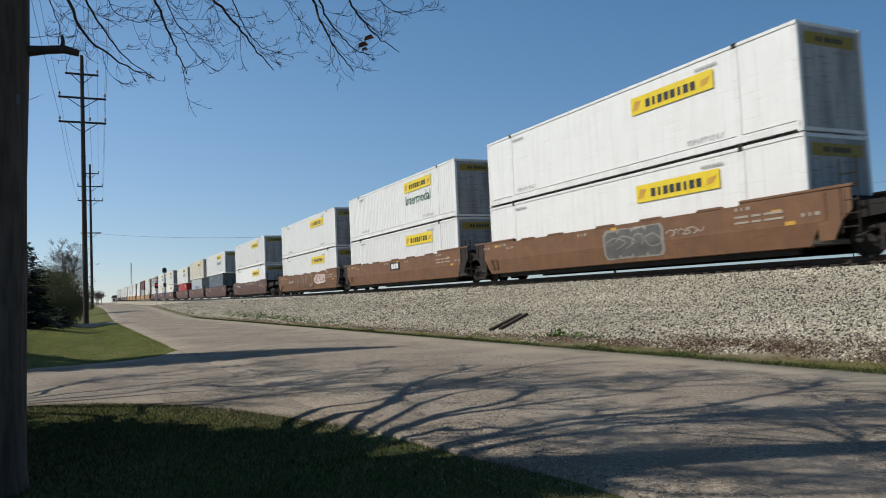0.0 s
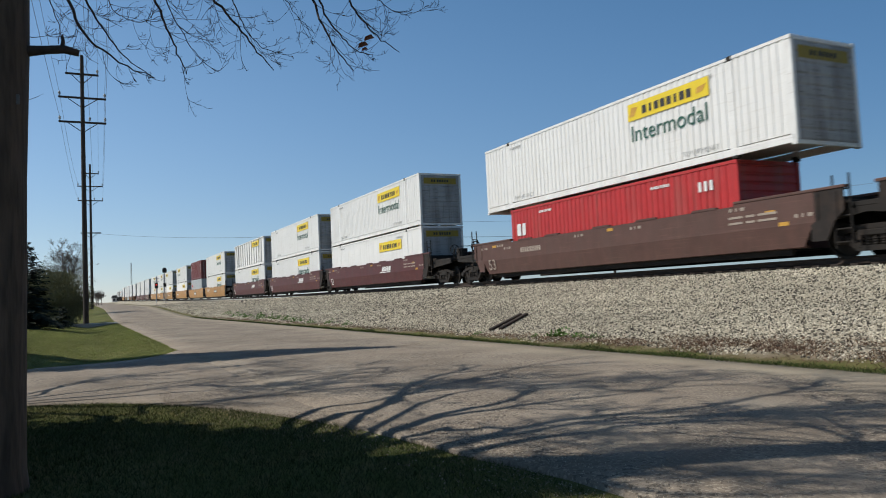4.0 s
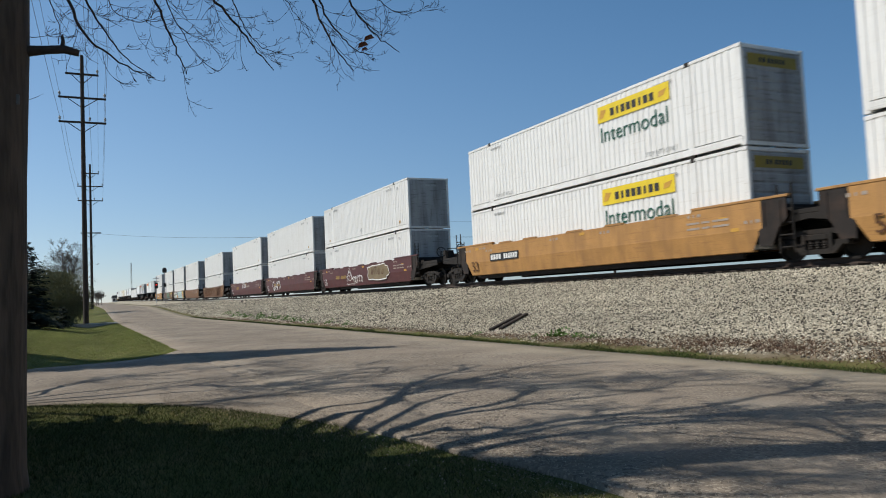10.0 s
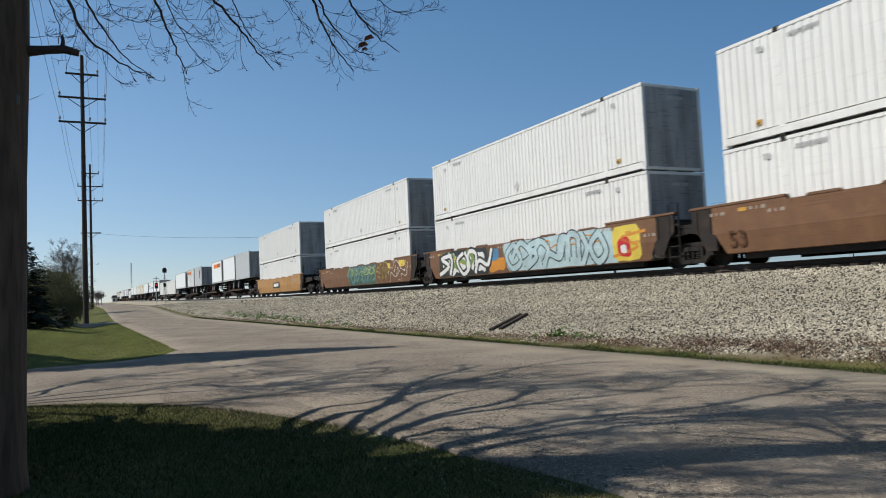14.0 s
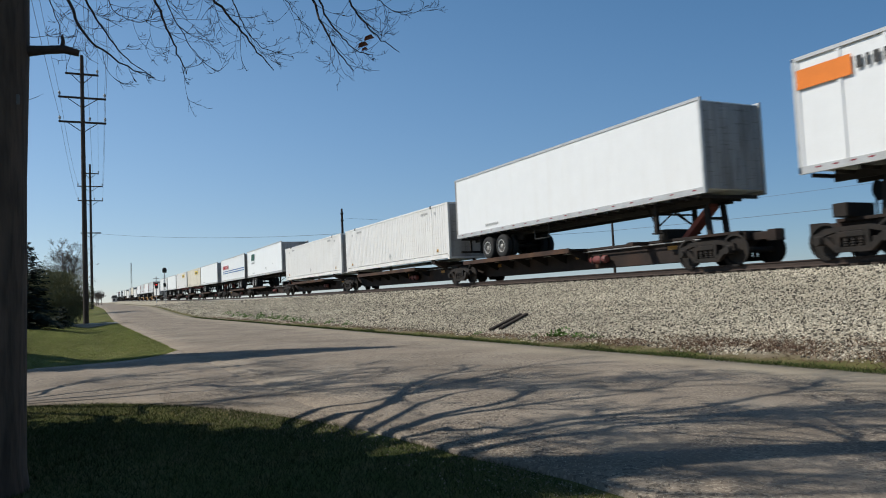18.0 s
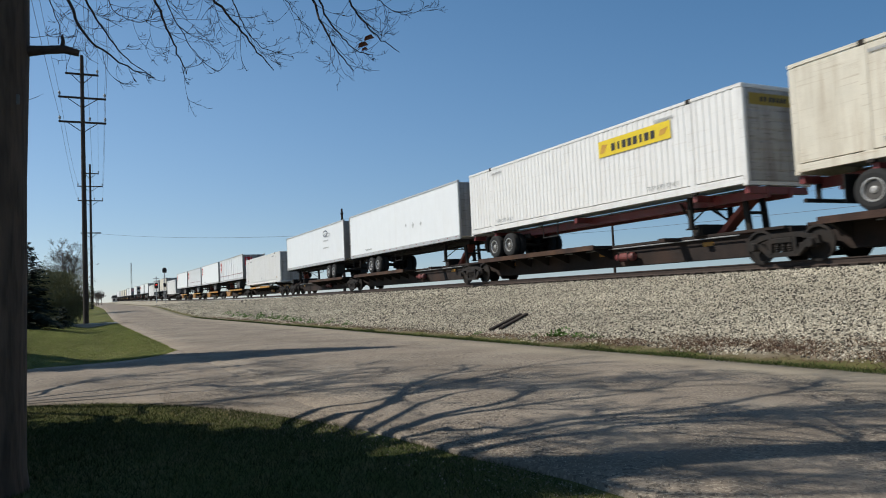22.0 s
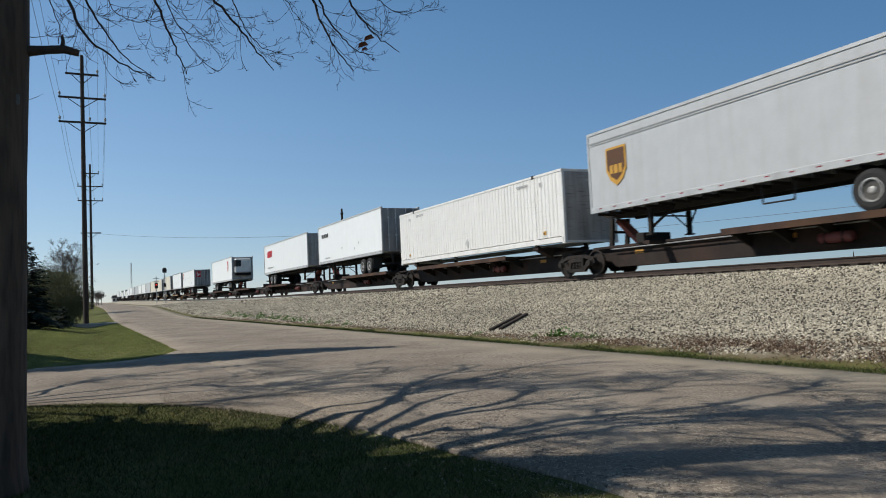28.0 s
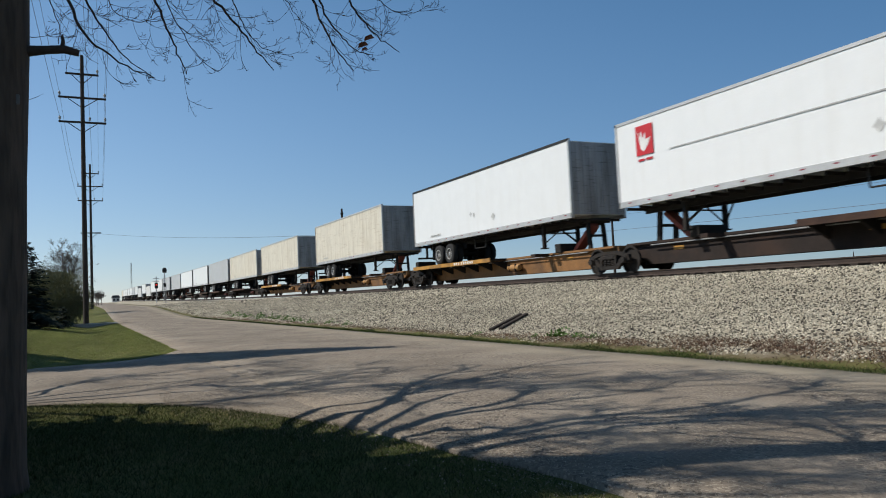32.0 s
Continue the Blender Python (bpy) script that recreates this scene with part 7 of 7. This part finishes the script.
def red_signal(x, y, z):
    base = new("signal_mast")
    base.location = (x, y, z)
    bm = bmesh.new()
    rod(bm, (0, 0, -0.4), (0, 0, 5.6), 0.08, 10)
    mast = part("mast", bm, "galv", base)
    bm = bmesh.new()
    box(bm, -0.12, 0.1, -0.3, 0.3, 3.3, 4.4, 0.05)
    part("signal_head", bm, "signalblack", base)
    bm = bmesh.new()
    lathe(bm, [(0.02, 0.0), (0.13, 0.0), (0.13, 0.05), (0.02, 0.07)], "x", (0.1, 0, 4.0), 16)
    part("lens", bm, "redlamp", base, "glowing red signal lens")
    for za in (4.6, 5.2):
        bm = bmesh.new()
        box(bm, -0.05, 0.05, -0.55, 0.55, za - 0.05, za + 0.05)
        part("crossarm", bm, "galv", mast)
    return tagged(base, "railway signal mast showing a red light", "signal", "signals")


def tower(x, y, z, h):
    base = new("radio_tower")
    base.location = (x, y, z)
    bm = bmesh.new()
    w = 0.45
    legs = [(w * math.cos(a), w * math.sin(a)) for a in (0.3, 2.4, 4.5)]
    for lx, ly in legs:
        rod(bm, (lx, ly, 0), (lx, ly, h), 0.09, 5)
    part("leg", bm, "galv", base)
    bm = bmesh.new()
    n = int(h / 1.2)
    for i in range(n):
        for k in range(3):
            a, b = legs[k], legs[(k + 1) % 3]
            rod(bm, (*a, i * h / n), (*b, (i + 1) * h / n), 0.05, 4)
    part("lattice", bm, "galv", base)
    return tagged(base, "slender lattice radio tower on the horizon", "tower")


for dx, dy, d, h in FAR_LINE:
    line_pole(dx * d, EYE[1] + dy * d, h, -0.05)
LP = [(dx * d, EYE[1] + dy * d, h - 2.6) for dx, dy, d, h in FAR_LINE[:2]]
wire_run("line_wire", [((-112, -16.0, 11.6), LP[0]), (LP[0], LP[1]), (LP[1], (30, 45, 6.5))], 0.5, 0.02, "thin dark wire strung between line poles")
wire_run("line_wire", [((LP[0][0], LP[0][1], LP[0][2] + 1.6), (LP[1][0], LP[1][1], LP[1][2] + 1.6)), ((LP[1][0], LP[1][1], LP[1][2] + 1.6), (30, 45, 8.2))], 0.5, 0.012, "thin dark wire strung between line poles")
signal_mast(-142.0, -4.6, 1.2)
red_signal(-151.0, -5.3, 1.25)
tower(-560, EYE[1] + 0.053 * 561, 2.0, 30)


# ---- stones, grass, weeds ----
def island_material(name, stops, rough=0.9):
    """Colour that differs from piece to piece within a joined mesh."""
    m = bpy.data.materials.new(name)
    m.use_nodes = True
    n, l = m.node_tree.nodes, m.node_tree.links
    g = n.new("ShaderNodeNewGeometry")
    r = n.new("ShaderNodeValToRGB")
    r.color_ramp.elements[0].position, r.color_ramp.elements[0].color = stops[0][0], (*stops[0][1], 1)
    r.color_ramp.elements[1].position, r.color_ramp.elements[1].color = stops[-1][0], (*stops[-1][1], 1)
    for pos, col in stops[1:-1]:
        r.color_ramp.elements.new(pos).color = (*col, 1)
    l.new(g.outputs["Random Per Island"], r.inputs["Fac"])
    b = n["Principled BSDF"]
    b.inputs["Roughness"].default_value = rough
    b.inputs["Specular IOR Level"].default_value = 0.2
    t = n.new("ShaderNodeTexNoise")
    t.inputs["Scale"].default_value, t.inputs["Detail"].default_value = 0.6, 4.0
    mp = n.new("ShaderNodeMapping")
    mp.inputs["Scale"].default_value = (0.22, 1.3, 1.3)
    l.new(g.outputs["Position"], mp.inputs["Vector"])
    l.new(mp.outputs["Vector"], t.inputs["Vector"])
    mr = n.new("ShaderNodeMapRange")
    mr.inputs["From Min"].default_value, mr.inputs["From Max"].default_value = 0.3, 0.7
    mr.inputs["To Min"].default_value, mr.inputs["To Max"].default_value = 0.74, 1.12
    l.new(t.outputs["Fac"], mr.inputs["Value"])
    h = n.new("ShaderNodeHueSaturation")
    l.new(mr.outputs["Result"], h.inputs["Value"])
    l.new(r.outputs["Color"], h.inputs["Color"])
    l.new(h.outputs["Color"], b.inputs["Base Color"])
    M[name] = m


island_material("stones", [(0.0, (0.040, 0.036, 0.033)), (0.30, (0.15, 0.134, 0.106)), (0.55, (0.42, 0.376, 0.292)), (1.0, (0.70, 0.64, 0.515))])
island_material("grit", [(0.0, (0.16, 0.13, 0.10)), (0.6, (0.27, 0.225, 0.175)), (1.0, (0.42, 0.37, 0.30))])
# Two tones of one grass: tree shade darkened in here, sunlight lightened in below.
island_material("shade_blades", [(0.0, (0.017, 0.025, 0.006)), (0.6, (0.035, 0.050, 0.012)), (0.9, (0.065, 0.080, 0.022)), (1.0, (0.20, 0.16, 0.08))])
island_material("sunlit_blades", [(0.0, (0.12, 0.16, 0.036)), (0.6, (0.22, 0.255, 0.068)), (1.0, (0.38, 0.33, 0.14))])
island_material("straw", [(0.0, (0.085, 0.048, 0.032)), (0.55, (0.17, 0.10, 0.068)), (1.0, (0.32, 0.23, 0.15))])


def quick_mesh(name, verts, tris, material):
    me = bpy.data.meshes.new(name)
    me.vertices.add(len(verts))
    me.vertices.foreach_set("co", verts.astype(np.float32).ravel())
    me.loops.add(tris.size)
    me.loops.foreach_set("vertex_index", tris.astype(np.int32).ravel())
    me.polygons.add(len(tris))
    me.polygons.foreach_set("loop_start", np.arange(0, tris.size, 3, dtype=np.int32))
    me.update(calc_edges=True)
    me.materials.append(M[material])
    return new(name, me)


def scatter_stones(name, pts, size, seed, material="stones"):
    g = np.random.default_rng(seed)
    n = len(pts)
    octa = np.array([(1, 0, 0), (-1, 0, 0), (0, 1, 0), (0, -1, 0), (0, 0, 1), (0, 0, -1)], float)
    tri = np.array([(0, 2, 4), (2, 1, 4), (1, 3, 4), (3, 0, 4), (2, 0, 5), (1, 2, 5), (3, 1, 5), (0, 3, 5)])
    q = g.normal(size=(n, 3, 3))
    q, _ = np.linalg.qr(q)
    k = octa[None] * g.uniform(0.55, 1.25, (n, 6, 1)) * (size * g.lognormal(0, 0.28, n))[:, None, None]
    v = np.einsum("nij,nkj->nki", q, k) + pts[:, None, :]
    f = (tri[None] + 6 * np.arange(n)[:, None, None]).reshape(-1, 3)
    return quick_mesh(name, v.reshape(-1, 3), f, material)


def scatter_blades(name, pts, height, width, seed, material="shade_blades", lean=0.5):
    g = np.random.default_rng(seed)
    n = len(pts)
    a = g.uniform(0, 2 * np.pi, n)
    h = height * g.uniform(0.5, 1.3, n)
    w = np.stack([np.cos(a), np.sin(a), np.zeros(n)], 1) * (width / 2 * g.uniform(0.6, 1.4, n))[:, None]
    tip = np.stack([g.normal(0, lean, n) * h, g.normal(0, lean, n) * h, h], 1)
    v = np.stack([pts - w, pts + w, pts + tip], 1).reshape(-1, 3)
    return quick_mesh(name, v, np.arange(3 * n).reshape(-1, 3), material)


def random_points(x0, x1, y0, y1, per, seed, keep=None, lift=0.0):
    g = np.random.default_rng(seed)
    n = int(abs((x1 - x0) * (y1 - y0)) * per)
    xy = np.stack([g.uniform(x0, x1, n), g.uniform(y0, y1, n)], 1)
    out = [(x, y, ground_height(x, y) + lift) for x, y in xy if keep is None or keep(x, y, g.random())]
    return np.array(out)


def toe(x, y, r):
    return y > -8.55 + 0.4 * noise.noise((x * 0.6, 2.0, 0)) + 0.25 * r


STONES = [random_points(-125, -70, -8.8, -1.9, 30, 21, toe, 0.003), random_points(-26, 4, -8.8, -1.9, 500, 1, toe, 0.003), random_points(-70, -26, -8.8, -1.9, 135, 2, toe, 0.003)]
tagged(scatter_stones("ballast", STONES[1], 0.0212, 3), "grey and tan crushed stone ballast under the track", "ballast", kind="stuff")
tagged(scatter_stones("ballast", STONES[2], 0.036, 4), "grey and tan crushed stone ballast under the track", "ballast", kind="stuff")


tagged(scatter_stones("ballast", STONES[0], 0.055, 22), "grey and tan crushed stone ballast under the track", "ballast", kind="stuff")


def off_road(x, y, r):
    return not on_road(x, y) and (x > -6 or y < -15.5 or x < -21) and y < -14.95


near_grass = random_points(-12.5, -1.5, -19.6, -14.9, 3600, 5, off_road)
tagged(scatter_blades("grass", near_grass, 0.034, 0.0042, 6, "shade_blades", 0.8), "short spring lawn grass in the shade of trees", "grass", kind="stuff")
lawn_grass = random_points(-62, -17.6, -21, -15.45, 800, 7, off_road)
tagged(scatter_blades("grass", lawn_grass, 0.02, 0.016, 8, "sunlit_blades", 2.2), "short sunlit lawn grass by the road", "grass", kind="stuff")
verge = random_points(-70, 6, -9.12, -8.4, 2300, 9, lambda x, y, r: y < -8.78 + 0.2 * noise.noise((x * 0.8, 5.0, 0)) + 0.1 * noise.noise((x * 4, 1.0, 0)) and r < 0.7 + 0.7 * noise.noise((x * 0.35, 7, 0)) + 0.3)
island_material("verge_blades", [(0.0, (0.025, 0.042, 0.010)), (0.7, (0.05, 0.080, 0.018)), (1.0, (0.12, 0.11, 0.045))])
tagged(scatter_blades("verge_grass", verge, 0.065, 0.012, 10, "verge_blades", 0.7), "ragged green grass strip along the road's edge", "grass", kind="stuff")


def withered(x, y, r):
    """Streaks of dead stalks above the verge, broader towards the crossing."""
    grow = ease((x + 20) / 16)
    mid, wide = -8.42 + 0.38 * grow, 0.13 + 0.42 * grow
    lumps = 0.55 + 0.9 * noise.noise((x * 0.7, y * 1.6, 1.0)) + 0.5 * noise.noise((x * 2.6, y * 5.0, 4.0))
    return r < lumps * math.exp(-((y - mid) / wide) ** 2) * (0.5 + 0.9 * grow)


dry = random_points(-62, 6, -8.9, -7.0, 1300, 11, withered, 0.015)
tagged(scatter_blades("dead_grass", dry, 0.05, 0.015, 12, "straw", 1.8), "matted dead brown weeds at the foot of the ballast", "dead grass", kind="stuff")


def near_edge(x, y, r):
    return abs(y - (-15.0 if x > -6.2 else ROAD_IN - 0.35 * max(0, -6.2 - x))) < 0.8 * r * r * r + 0.05


edge_pts = random_points(-11.5, -1.0, -16.8, -13.8, 1500, 13, near_edge)
for p in edge_pts:
    if on_road(p[0], p[1]):
        p[2] = land(p[0]) + 0.022 + (max(0.0, 0.06 * (1 - ((p[1] - (ROAD_IN + ROAD_OUT) / 2) / 3.2) ** 2)) if p[1] >= ROAD_IN else 0.0)
tagged(scatter_stones("gravel", edge_pts, 0.006, 14, "grit"), "loose gravel along the broken road edge", "gravel", kind="stuff")


def weed_clump(x, y, size, seed, n=60):
    rng = random.Random(seed)
    bm = bmesh.new()
    for i in range(n):
        a, k = rng.uniform(0, 6.283), rng.random()
        c = Vector((math.cos(a) * k * size, math.sin(a) * k * size, rng.uniform(0.02, size * 0.7 * (1.1 - k))))
        d = Vector((math.cos(a), math.sin(a), rng.uniform(0.1, 1.0))).normalized() * size * rng.uniform(0.16, 0.3)
        u = d.orthogonal().normalized() * size * 0.09
        vs = [bm.verts.new(q) for q in (c, c + d * 0.5 + u, c + d, c + d * 0.5 - u)]
        bm.faces.new(vs)
    base = new("weed")
    base.location = (x, y, ground_height(x, y))
    part("leaf_clump", bm, "weed", base)
    tagged(base, "low green weed growing in the ballast", "weed", "weeds in the ballast")


for i, (x, y, sz) in enumerate(((-13.55, -8.1, 0.30), (-13.0, -8.15, 0.18), (-12.5, -8.1, 0.16), (-17.0, -8.4, 0.16), (-14.4, -8.3, 0.14), (-13.9, -8.2, 0.22), (-28, -8.3, 0.25), (-30.5, -8.2, 0.3), (-33, -8.4, 0.3), (-36, -8.2, 0.35), (-38.5, -8.0, 0.4), (-41, -7.9, 0.4), (-43, -7.8, 0.4), (-45, -8.1, 0.4), (-47, -7.6, 0.45), (-50, -7.9, 0.45), (-54, -7.7, 0.5), (-60, -7.4, 0.5))):
    weed_clump(x, y, sz, 70 + i)


def old_tie(x, y, turn, length, tilt):
    bm = bmesh.new()
    box(bm, -length / 2, length / 2, -0.05, 0.05, -0.035, 0.035, 0.01)
    ob = part("timber", bm, "tie", None)
    ob.matrix_basis = pose(x, y, ground_height(x, y) + 0.045, 0, tilt, turn)
    return tagged(ob, "discarded dark timber lying on the ballast", "timber", "discarded timbers")


old_tie(-17.75, -7.1, 126, 2.2, -8)
old_tie(-17.50, -7.0, 127.5, 2.1, -8)



def far_building():
    base = new("farm_building")
    base.location = (-470, -1.5, land(-470))
    bm = bmesh.new()
    box(bm, -5, 5, -2, 2, -0.5, 2.6)
    part("wall", bm, "brick", base)
    bm = bmesh.new()
    prism(bm, [(-2.3, 2.6), (2.3, 2.6), (1.6, 4.0), (-1.6, 4.0)], "x", -5.4, 5.4)
    part("roof", bm, "roof", base)
    for x in (-1.6, 1.6):
        bm = bmesh.new()
        box(bm, 5.0, 5.04, x * 0.6 - 0.5, x * 0.6 + 0.5, 0.9, 2.0)
        part("window", bm, "black", base)
    tagged(base, "low farm building with a dark roof down the road", "building")


far_building()
bm = bmesh.new()
rows = []
for k in range(18):
    back = 0.6 * k
    z = land(-65) + 0.06 + 0.27 * ease((back - 2.5) / 4.0)
    rows.append([bm.verts.new((x, ROAD_IN + 0.05 - back, z + dz)) for x, dz in ((-66.5, -0.5), (-66.5, 0), (-63.5, 0), (-63.5, -0.5))])
for r0, r1 in zip(rows, rows[1:]):
    for k in range(3):
        bm.faces.new((r0[k], r0[k + 1], r1[k + 1], r1[k]))
M["concrete"] = mat("pale_concrete", (0.42, 0.40, 0.36), 0.9, var=0.1, space="World", bump=0.2)
drive = part("driveway", bm, "concrete", None)
tagged(drive, "pale concrete driveway crossing the lawn", "driveway", kind="structure")


def motions():
    steps = [2.0 * i for i in range(17)]
    for ob, s, lift in MOVING:
        walk(ob, [(t, track_pose(s + SPEED * t) @ pose(0, 0, lift)) for t in steps])


motions()
